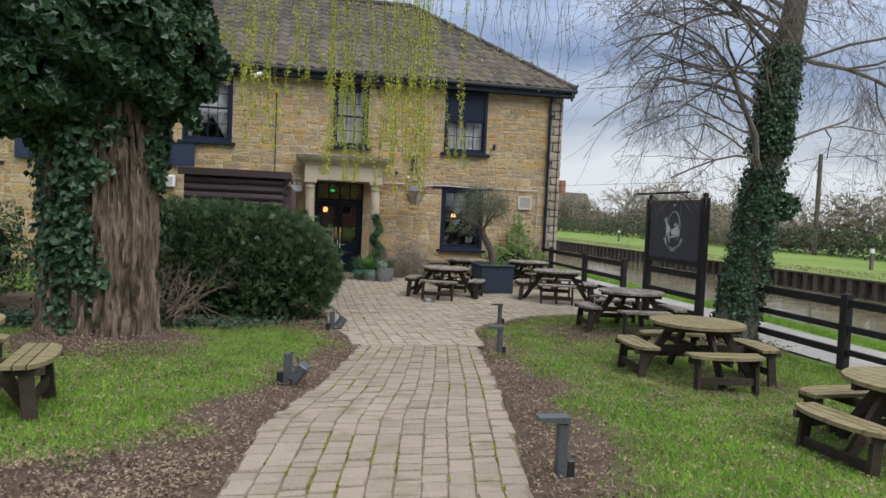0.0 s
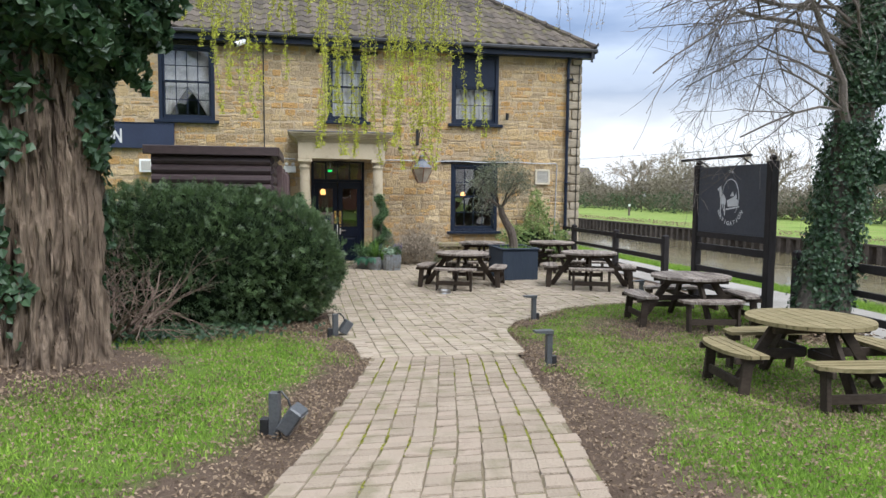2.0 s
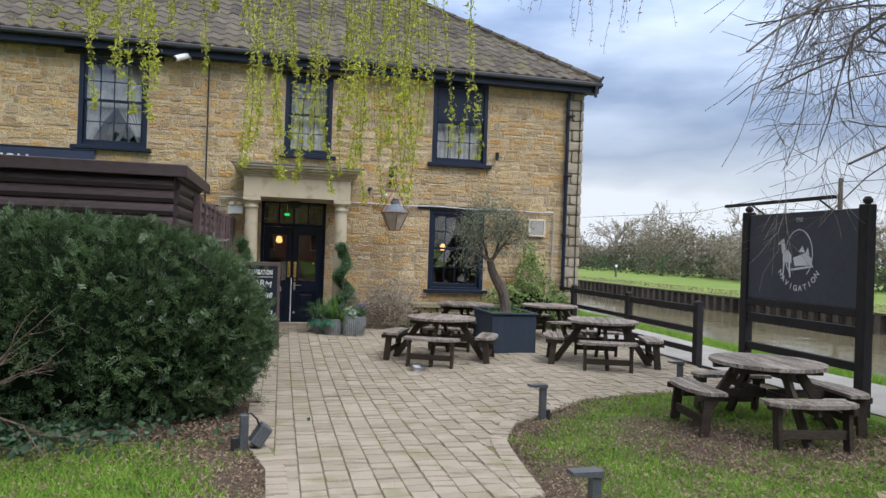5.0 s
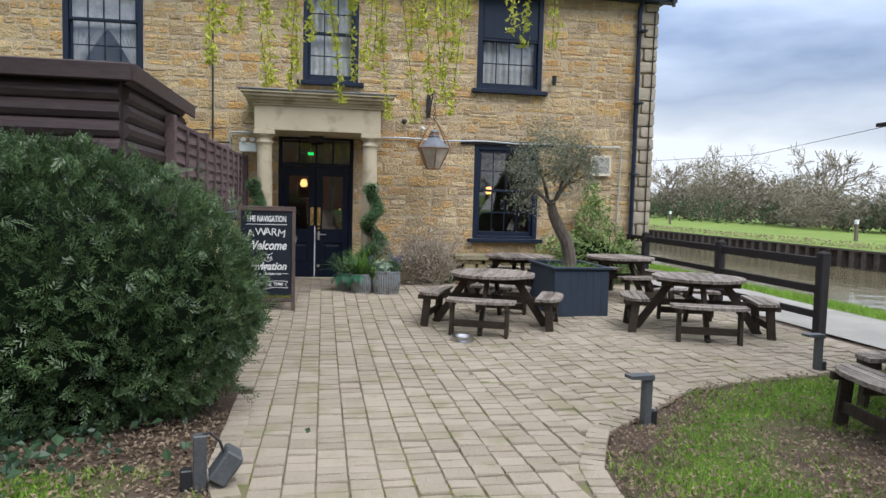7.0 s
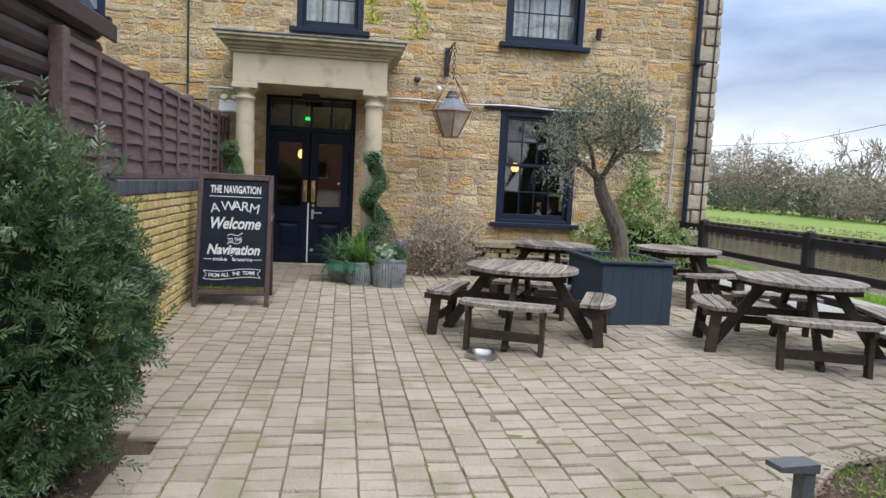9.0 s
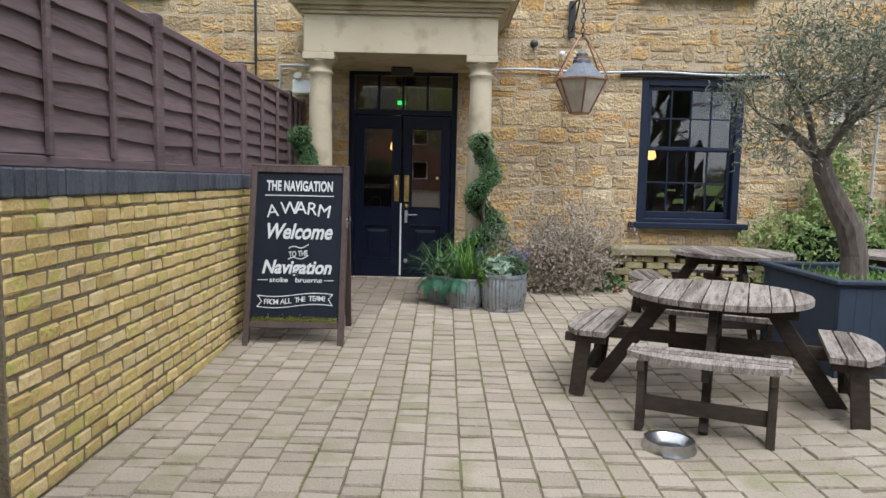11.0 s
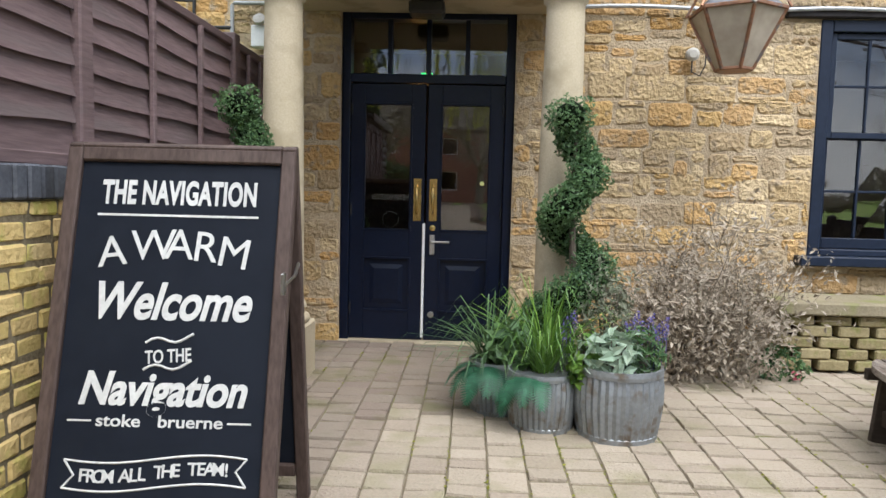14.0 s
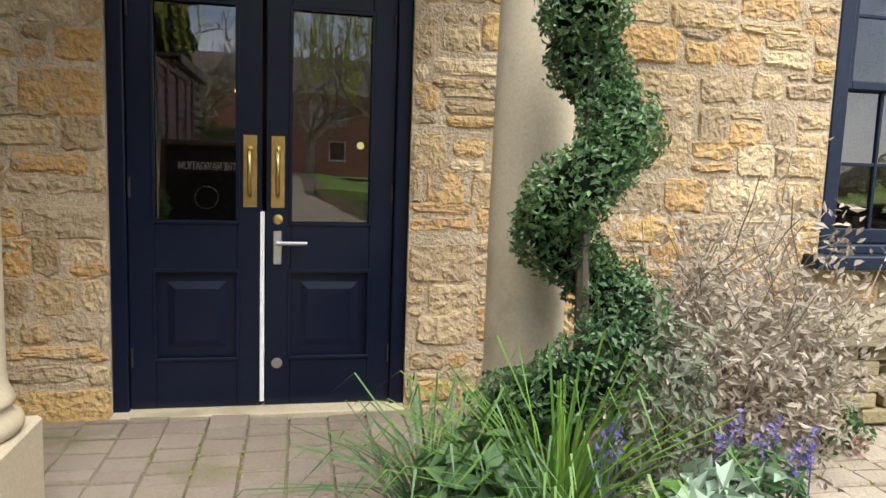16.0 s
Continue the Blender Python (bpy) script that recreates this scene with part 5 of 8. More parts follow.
# ---- bare shrub and ground ivy between tree and hedge ----
bare_shrub = thing("bare_shrub", "leafless brown twiggy shrub beside the hedge", "shrub", on_ground(-1.82, 12.12))
tw = Shape()
for i in range(30):
    a = random.uniform(0, 6.28)
    grow(tw, (random.uniform(-0.15, 0.15), random.uniform(-0.15, 0.15), -0.05), (math.cos(a) * 0.9, math.sin(a) * 0.9, random.uniform(0.5, 1.4)), random.uniform(0.58, 0.95), 0.026, 3, 0.5, 0.02, 0.3, 5)
tagged(part("branch_mass", tw, SHRUB_TWIG, bare_shrub), kind="stuff")
ivy_floor = thing("ground_ivy", "dark trailing ivy on the soil under the hedge", "ivy", (0, 0, 0), kind="stuff")
n = 7600
gx, gy = np.where(np.arange(n) % 2, rng.normal(-1.9, 0.8, n), rng.normal(-4.4, 0.8, n)), rng.normal(12.55, 0.36, n)
gz = ground_z(gx, gy) + rng.uniform(0.01, 0.13, n)
part("leaves", Shape().leaves(np.stack([gx, gy, gz], 1), np.tile((0, -0.3, 1.0), (n, 1)), 0.075, 0.2, 0.8, 0.5), IVY, ivy_floor)

back_shrub = thing("evergreen_shrub", "dark evergreen shrub growing under the willow", "shrub", (0, 0, 0))
q, nn = blob_points(9000, (-6.4, 14.6, 0.35), (1.9, 1.2, 1.05), 2.2, 0.25, -0.8, 44)
part("foliage", Shape().leaves(q, nn, 0.09, 0.2, 0.5, 0.8), YEW, back_shrub)
part("shade_core", blob_core((-6.4, 14.6, 0.35), (1.9, 1.2, 1.05), 2.2, 0.85), LEAF_SHADE, back_shrub)
copy_thing(bare_shrub, pose(*on_ground(-5.2, 13.0), 0, 0, 70))

# ---- great willow with ivy, hanging strands ----
random.seed(21)
willow = thing("willow_tree", "huge old willow with furrowed bark half covered in ivy", "tree", (0, 0, 0))
TB = (-1.97, 9.78, -0.32)
part("trunk", furrowed_trunk(TB, (-1.98, 9.85, 4.1), 0.53, 0.58, 0.22, 260, 150, 3, 0.12), BARK, willow, smooth=False)
limbs = Shape()
limbs.tube([(-2.1, 9.85, 3.9), (-1.8, 10.8, 5.6), (-0.8, 12.7, 7.0), (1.4, 13.4, 7.4), (3.6, 14.0, 7.0), (5.2, 14.2, 6.4)], [0.5, 0.38, 0.28, 0.2, 0.12, 0.06], 10)
limbs.tube([(-2.1, 9.8, 3.9), (-3.2, 9.9, 6.2), (-5.5, 10.6, 8.6)], [0.5, 0.34, 0.2], 10)
limbs.tube([(-1.85, 10.65, 5.3), (-1.4, 10.6, 7.4), (0.4, 8.6, 8.8)], [0.28, 0.2, 0.1], 8)
for p0, d0 in (((-0.8, 12.7, 7.0), (0.2, 0.8, 0.6)), ((1.4, 13.4, 7.4), (0.5, 0.6, 0.4)), ((3.0, 13.8, 7.1), (0.7, -0.4, 0.2)), ((-3.2, 9.9, 6.2), (-0.5, 0.7, 0.7)), ((-1.4, 10.6, 7.4), (0.9, 0.2, 0.5))):
    grow(limbs, p0, d0, 2.2, 0.11, 3, 0.5, 0.05, 0.3)
part("limb", limbs, BARK_SMOOTH, willow, "heavy limbs arching overhead")


def ivy_coat(base, tip, r0, r1, n, cover, size, seed, puff=0.14):
    """Leaves round a trunk where cover(angle, height) says so."""
    r = np.random.default_rng(seed)
    base, tip = np.array(base), np.array(tip)
    t, a = r.uniform(0, 1, n), r.uniform(0, 2 * math.pi, n)
    ok = cover(a, t) > r.uniform(0, 1, n)
    t, a = t[ok], a[ok]
    d = np.stack([np.cos(a), np.sin(a), np.zeros(len(a))], 1)
    k = (r0 + (r1 - r0) * t) + np.abs(r.normal(0.05, puff, len(a)))
    p = base + (tip - base) * t[:, None] + d * k[:, None]
    return Shape().leaves(p, d + np.array((0, 0, 0.35)), size, 0.2, 0.85, 0.45)


def left_cover(a, t):
    """Ivy lies on the west side and in tongues; bark stays open to the path."""
    ang = (a - math.radians(-34) + math.pi) % (2 * math.pi) - math.pi
    ang = ang + 0.16 * np.sin(t * 23) + 0.10 * np.sin(t * 51 + 1)
    open_bark = np.exp(-(ang / 0.92) ** 6) * np.where(t < 0.60, 1, np.clip(1 - (t - 0.60) * 9, 0, 1))
    tongues = np.sin(a * 6 + np.sin(t * 9) * 1.6 + 0.6) * 0.6 + 0.4 * np.sin(a * 13 + t * 17)
    low = np.clip((t - 0.02) / 0.24, 0, 1)
    return np.clip((1 - open_bark * 1.15) * np.clip(low + tongues * (1.15 - low) * 0.9, 0, 1), 0, 1)


part("ivy", ivy_coat(TB, (-2.02, 9.82, 4.1), 0.53, 0.58, 19000, left_cover, 0.088, 5, 0.05), IVY, willow, "dark glossy ivy climbing the trunk")
crown_ivy = Shape()
for c, h, n in (((-2.62, 9.55, 3.25), (1.43, 1.1, 1.2), 13000), ((-3.72, 9.4, 3.8), (1.3, 1.05, 1.4), 9000), ((-2.1, 9.63, 4.7), (1.4, 1.06, 1.15), 9000), ((-1.32, 9.6, 3.1), (0.62, 0.5, 0.8), 4200), ((-1.40, 9.72, 2.2), (0.16, 0.25, 0.7), 900)):
    q, nn = blob_points(n, c, h, 2.0, 0.28, -0.95, int(n / 100))
    crown_ivy.leaves(q, nn, 0.115, 0.25, 0.85, 0.6)
part("ivy_crown", crown_ivy, IVY, willow, "dense bushy ivy crown hanging over the trunk")
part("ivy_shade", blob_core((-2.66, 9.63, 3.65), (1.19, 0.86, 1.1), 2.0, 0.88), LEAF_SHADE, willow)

strand_leaf, strand_twig = Shape(), Shape()
lp, ln = [], []
random.seed(8)
CLUSTERS = ((-0.50, 13.3, 2.35, 9, 0.16, 1), (0.30, 13.6, 3.0, 7, 0.22, 1), (0.95, 13.5, 1.75, 9, 0.20, 1), (1.45, 13.9, 2.2, 7, 0.25, 1), (1.95, 13.5, 1.68, 14, 0.24, 1), (2.45, 13.7, 2.1, 10, 0.25, 1), (2.62, 13.8, 3.0, 4, 0.2, 1), (1.78, 6.7, 2.15, 1, 0.05, 0), (2.2, 7.4, 2.3, 1, 0.10, 0),
            (-1.5, 14.6, 3.4, 4, 0.5, 1), (4.3, 13.6, 3.7, 12, 0.28, 0), (3.6, 12.6, 3.9, 9, 0.3, 0), (5.2, 13.8, 3.9, 8, 0.3, 0), (-5.9, 14.2, 2.5, 10, 0.45, 1), (-5.0, 9.0, 3.2, 6, 0.4, 1))
for cx, cy, tip, n, sp, leafy in CLUSTERS:
    for i in range(max(1, int(n * 1.2))):
        x, y = cx + random.gauss(0, sp * 1.25), cy + random.gauss(0, sp * 1.6)
        z0 = tip + abs(random.gauss(0, 0.6))
        topz = 6.6 + random.uniform(-0.6, 0.5)
        k = 14
        pts = [(x + 0.05 * math.sin(j * 0.8 + i) + 0.10 * (1 - j / k) * math.sin(i), y + 0.05 * math.cos(j * 0.7 + i * 2), z0 + (topz - z0) * j / k) for j in range(k + 1)]
        strand_twig.tube(pts, [0.0025 + 0.004 * j / k for j in range(k + 1)], 3, cap=False)
        m = int((topz - z0) * (75 if leafy else 16))
        for _ in range(m):
            u = random.random() ** (1.5 if leafy else 1.0) * k
            j = min(k - 1, int(u))
            f = u - j
            p = [pts[j][a] * (1 - f) + pts[j + 1][a] * f for a in range(3)]
            (lp if leafy else ln).append((p[0] + random.gauss(0, 0.022), p[1] + random.gauss(0, 0.022), p[2]))
way = np.tile((0.2, -0.6, 0.3), (len(lp), 1))
strand_leaf.leaves(lp, way, 0.058, 0.1, 0.30, 0.9)
tagged(part("strand", strand_twig, TWIG, willow, "long thin hanging willow twigs"), kind="stuff")
part("strand_leaves", strand_leaf, WILLOW, willow, "fresh yellow-green willow catkins and leaves")
part("strand_buds", Shape().leaves(ln, np.tile((0.2, -0.6, 0.3), (len(ln), 1)), 0.045, 0.1, 0.35, 0.9), SILVER_LEAF, willow, "grey willow buds")

# ---- leaning ivy-clad tree by the fence ----
random.seed(33)
ash = thing("ivy_tree", "leaning bare tree with ivy-covered trunk beside the rail fence", "tree", (0, 0, 0))
A0, A1, A2 = (7.18, 11.15, -0.5), (7.72, 11.3, 2.6), (8.2, 11.5, 5.2)
part("trunk", Shape().tube([(7.1, 11.1, -0.6), A0, (7.36, 11.2, 0.4), (7.55, 11.25, 1.5), A1, (7.95, 11.4, 3.9), A2, (8.45, 11.6, 7.4)], [0.52, 0.38, 0.27, 0.245, 0.235, 0.22, 0.18, 0.10], 18), BARK_DARK, ash, smooth=True)
br = Shape()
tips = []
THIN[0] = 0.0022
BOUND[0] = lambda p: p[0] - 1.3 > 0.92 * (p[1] - 7.0)  # the crown hangs over the lawn, short of the house
for p0, d0, l0, r0, dr in (((7.72, 11.35, 3.3), (-1.0, 0.1, 0.55), 2.3, 0.10, 0.10), ((7.9, 11.4, 4.2), (-1.0, -0.2, 0.7), 2.6, 0.13, 0.10), ((7.95, 11.4, 4.3), (1.0, 0.0, 0.08), 2.6, 0.12, 0.06), ((7.75, 11.35, 2.75), (1.0, 0.1, 0.35), 1.9, 0.085, 0.06),
                           ((8.1, 11.5, 5.0), (0.3, 0.5, 1.0), 2.4, 0.12, 0.05), ((8.1, 11.5, 5.0), (-0.8, 0.4, 0.8), 2.6, 0.12, 0.08), ((8.3, 11.5, 6.4), (0.5, -0.5, 0.8), 2.2, 0.10, 0.05), ((7.85, 11.4, 3.9), (-0.7, 0.7, 0.3), 2.0, 0.08, 0.12), ((8.0, 11.4, 4.6), (0.6, 0.8, 0.3), 2.2, 0.09, 0.08), ((7.8, 11.4, 3.6), (-0.9, -0.5, 0.5), 2.1, 0.08, 0.12), ((8.0, 11.45, 4.7), (-0.9, 0.5, 0.5), 2.6, 0.10, 0.10), ((8.0, 11.45, 4.5), (-1.0, 0.0, 0.3), 2.4, 0.09, 0.12), ((7.9, 11.4, 4.1), (0.9, -0.5, 0.5), 2.1, 0.08, 0.08), ((8.2, 11.5, 5.6), (-0.9, -0.1, 0.6), 2.8, 0.10, 0.10)):
    grow(br, p0, d0, l0, r0 * 0.36, 5, 0.55, dr * 0.6, 0.30, 6, tips, (3, 3), 0.72)
stem = [(7.6, 11.2, 2.1), (7.40, 11.15, 2.5), (7.33, 11.1, 2.85), (7.14, 11.1, 3.2), (6.87, 11.1, 3.75), (6.45, 11.0, 4.15), (5.7, 11.0, 4.3)]
br.tube(stem, [0.06, 0.056, 0.05, 0.043, 0.034, 0.024, 0.012], 8)
for i, d0, l0 in ((1, (-1.0, 0.1, 0.15), 1.5), (1, (-0.9, -0.3, 0.5), 1.1), (2, (-1.0, 0.3, 0.3), 1.2), (3, (-1.0, -0.2, 0.1), 1.3), (3, (-0.5, 0.5, 0.7), 1.0), (4, (-1.0, 0.2, 0.1), 1.3), (4, (0.2, -0.4, 0.9), 1.0), (5, (-1.0, 0.0, -0.1), 1.2), (5, (-0.6, 0.4, 0.6), 1.1), (6, (-1.0, 0.0, -0.2), 1.0)):
    grow(br, stem[i], d0, l0, 0.020, 4, 0.55, 0.10, 0.30, 5, tips, (2, 3), 0.70)
for i in range(15):  # slender outer boughs over the lawn
    u = i / 14
    grow(br, (7.85 + 0.45 * u, 11.35 + 0.15 * u, 3.3 + 3.0 * u), (random.uniform(-1.0, -0.45), random.uniform(-0.95, -0.1), random.uniform(0.15, 0.7)), 2.0, 0.022, 5, 0.5, 0.07, 0.34, 5, tips, (3, 3), 0.72)
BOUND[0] = None
part("branch_crown", br, TWIG, ash, "bare branching crown of fine twigs")


def right_cover(a, t):
    return np.clip(0.72 + 0.35 * np.sin(a * 3 + t * 9) + np.where(t < 0.12, -0.35, 0), 0.1, 1) * np.where(t > 0.92, 0.3, 1)


coat = ivy_coat(A0, A1, 0.28, 0.24, 9500, right_cover, 0.062, 15, 0.045)
coat2 = ivy_coat(A1, (7.98, 11.45, 4.4), 0.24, 0.22, 8500, lambda a, t: np.clip(1.2 - t * 0.8, 0, 1), 0.068, 16, 0.05)
coat.add(coat2.v, coat2.f)
q, nn = blob_points(500, (7.95, 11.2, 1.75), (0.28, 0.25, 0.22), 2, 0.2, -1, 6)
coat.leaves(q, nn, 0.09, 0.2, 0.8, 0.6)
part("ivy", coat, IVY, ash, "green ivy leaves round the trunk")
litter = Shape()
n = 900
lx, ly = rng.normal(7.0, 0.4, n), rng.normal(11.0, 0.4, n)
litter.leaves(np.stack([lx, ly, ground_z(lx, ly) + 0.02 + 0.12 * np.exp(-((lx - 7.05) ** 2 + (ly - 11.1) ** 2) * 6)], 1), np.tile((0, 0, 1.0), (n, 1)), 0.06, 0.3, 0.7, 0.6)
part("leaf_litter", litter, DEAD_LEAF, ash, "red-brown dead leaves round the foot")

# ---- olive in the planter ----
random.seed(41)
olive = thing("olive_tree", "small grey-green olive tree with twisted trunk in the planter", "tree", (0, 0, 0))
OB = Vector((4.93, 17.72, 0.12))
ol = Shape().tube([OB + Vector(p) for p in ((0, 0, -0.05), (-0.01, 0, 0.22), (-0.07, 0, 0.44), (-0.18, 0.01, 0.62), (-0.27, 0.02, 0.80), (-0.32, 0.02, 1.0))], [0.105, 0.092, 0.094, 0.085, 0.075, 0.058], 10)
otips = []
for d0 in ((-0.6, 0.1, 1.1), (0.7, 0.2, 1.0), (0.1, -0.6, 1.0), (-0.2, 0.7, 1.0), (0.4, -0.3, 1.3), (-0.9, -0.3, 0.7)):
    grow(ol, OB + Vector((-0.30, 0.02, 0.92)), d0, 0.55, 0.03, 3, 0.5, 0.0, 0.3, 5, otips, (2, 3), 0.66)
part("trunk", ol, BARK_SMOOTH, olive, smooth=False)
lp = []
for p, d in otips:
    for _ in range(16):
        lp.append(p + Vector((random.gauss(0, 0.075), random.gauss(0, 0.075), random.gauss(0, 0.085))))
oc = np.array([4.55, 17.72, 1.72])
extra, _ = blob_points(3200, oc, (0.56, 0.5, 0.66), 2.0, 0.3, -0.9, 3)
extra = oc + (extra - oc) * rng.uniform(0.35, 1.0, (len(extra), 1))
lp = np.concatenate([np.array([tuple(v) for v in lp]), extra])
part("leaves", Shape().leaves(lp, np.tile((0, -0.4, 0.6), (len(lp), 1)), 0.055, 0.1, 0.24, 1.0), OLIVE, olive)
tuft = thing("planter_moss", "short bright green sedge covering the planter soil", "plant", (0, 0, 0))
bp = [(4.98 + random.uniform(-0.35, 0.35), 17.72 + random.uniform(-0.40, 0.40), 0.11) for _ in range(420)]
part("blades", Shape().blades(bp, [(random.gauss(0, 0.5), random.gauss(0, 0.5), 1.0) for _ in bp], 0.14, 0.008), SPIKE_LEAF, tuft)

# ---- variegated evergreen by the drainpipe ----
vs_ = thing("variegated_shrub", "yellow-green variegated evergreen shrub against the stone wall", "shrub", (0, 0, 0))
vsh = Shape()
for c, h, n in (((6.55, 20.9, 0.05), (0.75, 0.38, 0.55), 3800), ((6.6, 21.0, 0.65), (0.34, 0.28, 0.55), 1800), ((5.95, 20.95, 0.05), (0.45, 0.3, 0.5), 1800), ((7.2, 20.9, -0.05), (0.45, 0.35, 0.45), 1800), ((6.55, 21.05, 1.15), (0.16, 0.15, 0.35), 500)):
    q, nn = blob_points(n, c, h, 2.0, 0.35, -0.95, n % 97)
    vsh.leaves(q, nn, 0.062, 0.2, 0.5, 0.8)
part("leaves", vsh, VARIEGATED, vs_)
part("shade_core", blob_core((6.55, 20.97, 0.0), (0.78, 0.26, 0.45), 2.0, 0.85), LEAF_SHADE, vs_)
vst = Shape()
for x in (6.0, 6.3, 6.6, 6.9, 7.2):
    vst.tube([(x, 21.0, -0.5), (x + 0.05, 21.0, 0.3), (x, 21.02, 0.7)], [0.02, 0.014, 0.006], 5)
part("stem", vst, BARK_SMOOTH, vs_)

# ---- silvery shrub by the door ----
random.seed(52)
ss = thing("silvery_shrub", "loose silvery-brown faded shrub growing by the wall", "shrub", (0, 0, 0))
sb = Shape()
stips = []
for i in range(34):
    a = random.uniform(0, 6.28)
    grow(sb, (3.25 + random.gauss(0, 0.12), 20.68 + random.gauss(0, 0.08), -0.45), (math.cos(a) * 0.45, math.sin(a) * 0.28, 1.0), random.uniform(0.35, 0.62), 0.009, 2, 0.5, 0.02, 0.25, 4, stips)
tagged(part("branch_mass", sb, PALE_TWIG, ss), kind="stuff")
lp = np.array([tuple(p + Vector((random.gauss(0, 0.05), random.gauss(0, 0.05), random.gauss(0, 0.05)))) for p, d in stips for _ in range(7)])
q, nn = blob_points(4200, (3.27, 20.62, -0.08), (0.56, 0.42, 0.48), 2.0, 0.3, -0.9, 8)
q = np.array((3.27, 20.62, -0.08)) + (q - np.array((3.27, 20.62, -0.08))) * rng.uniform(0.6, 1.05, (len(q), 1))
keep = (q[:, 2] > -0.43) & (q[:, 1] < 21.33)
lp = np.concatenate([lp[(lp[:, 1] < 21.33)], q[keep]])
part("leaves", Shape().leaves(lp, np.tile((0, -0.5, 0.6), (len(lp), 1)), 0.045, 0.15, 0.42, 0.9), SILVER_LEAF, ss)
fl = thing("pink_flower", "tiny pink flower with green leaves beside the brick bench", "flower", on_ground(3.82, 20.62))
q, nn = blob_points(420, (-0.02, 0.05, 0.1), (0.16, 0.12, 0.14), 2, 0.3, -0.8, 5)
part("leaves", Shape().leaves(q, nn, 0.045, 0.2, 0.55, 0.8), BOX_LEAF, fl)
q, nn = blob_points(26, (0.05, -0.06, 0.07), (0.03, 0.03, 0.03), 2, 0.1, -1, 2)
part("petals", Shape().leaves(q, nn, 0.03, 0.2, 0.7, 0.4), leaf_material("pink_petal", (0.6, 0.10, 0.18), (0.75, 0.22, 0.30)), fl)

# ---- tubs with plants, spiral topiaries ----
def tub(at, r, h, tag):
    t = thing("planting_tub", tag, "plant pot", on_ground(*at), random.uniform(0, 90), "ribbed metal tubs")
    part("ribbed_wall", Shape().lathe([(r * 0.84, 0.0), (r * 0.88, h * 0.10), (r * 0.97, h * 0.45), (r * 0.98, h * 0.7), (r * 0.94, h * 0.9)], 72, ripple=0.0045), GALV, t)
    part("rim", Shape().lathe([(r * 0.93, h * 0.885), (r * 0.965, h * 0.89), (r * 0.975, h * 0.94), (r * 0.965, h), (r * 0.90, h), (r * 0.88, h * 0.86)], 40), GALV, t)
    part("base_band", Shape().lathe([(r * 0.86, 0.0), (r * 0.885, 0.005), (r * 0.895, 0.035), (r * 0.87, 0.04)], 40), GALV, t)
    part("soil", Shape().lathe([(r * 0.5, h * 0.80), (r * 0.87, h * 0.80), (r * 0.87, h * 0.84), (0.02, h * 0.87)], 24), EARTH, t)
    return t


random.seed(61)
tub((1.83, 19.78), 0.17, 0.31, "small ribbed galvanised tub with fern and spiky grass")
tub((2.06, 19.55), 0.19, 0.32, "ribbed galvanised tub with fern and bright spiky grass")
tub((2.45, 19.48), 0.235, 0.38, "large ribbed galvanised tub with pale leaves and lavender")
tub((2.25, 19.92), 0.17, 0.33, "ribbed galvanised tub holding a spiral topiary")
tub((0.345, 19.88), 0.165, 0.42, "blue-grey tapered metal tub holding a spiral topiary")


def topiary(at, z0, height, turns, r_path, ball, tag, seed):
    """A clipped box spiral round a bare stem."""
    t = thing("spiral_topiary", tag, "topiary", (at[0], at[1], z0), 0, "spiral topiaries")
    part("stem", Shape().tube([(0, 0, 0), (0.01, 0.01, height * 0.3), (-0.015, 0, height * 0.6), (0, 0, height * 0.92)], [0.026, 0.022, 0.018, 0.012], 7), BARK_SMOOTH, t)
    fo, co = Shape(), Shape()
    k = int(turns * 13)
    for i in range(k):
        u = i / (k - 1)
        a = 2.18 + u * turns * 2 * math.pi
        rr = r_path * (1 - 0.75 * u)
        b = ball * (1.2 - 0.35 * u) * (1.2 if u > 0.93 else 1) * (1 + 0.16 * math.sin(i * 1.7))
        c = (rr * math.cos(a), rr * math.sin(a), height * (0.10 + 0.86 * u))
        q, nn = blob_points(620, c, (b, b, b * 0.78), 2.0, 0.25, -1, seed + i)
        fo.leaves(q, nn, 0.024, 0.25, 0.5, 0.9)
        co.lathe([(0.01, -b * 0.6), (b * 0.62, -b * 0.2), (b * 0.62, b * 0.25), (0.01, b * 0.6)], 8, c)
    part("foliage", fo, BOX_LEAF, t)
    tagged(part("shade_core", co, LEAF_SHADE, t), kind="stuff")
    return t


topiary((2.25, 19.92), -0.14, 1.44, 2.2, 0.165, 0.112, "tall spiral-clipped box topiary by the porch column", 70)
topiary((0.345, 19.88), -0.06, 1.38, 2.2, 0.14, 0.108, "spiral-clipped box topiary behind the chalkboard", 90)


def spiky(at, n, length, tag, tilt=0.75, mat=SPIKE_LEAF):
    t = thing("spiky_grass", tag, "plant", at)
    part("blades", Shape().blades([(random.gauss(0, 0.03), random.gauss(0, 0.03), 0) for _ in range(n)], [(random.gauss(0, tilt), random.gauss(0, tilt), 1.0) for _ in range(n)], length, 0.009), mat, t)


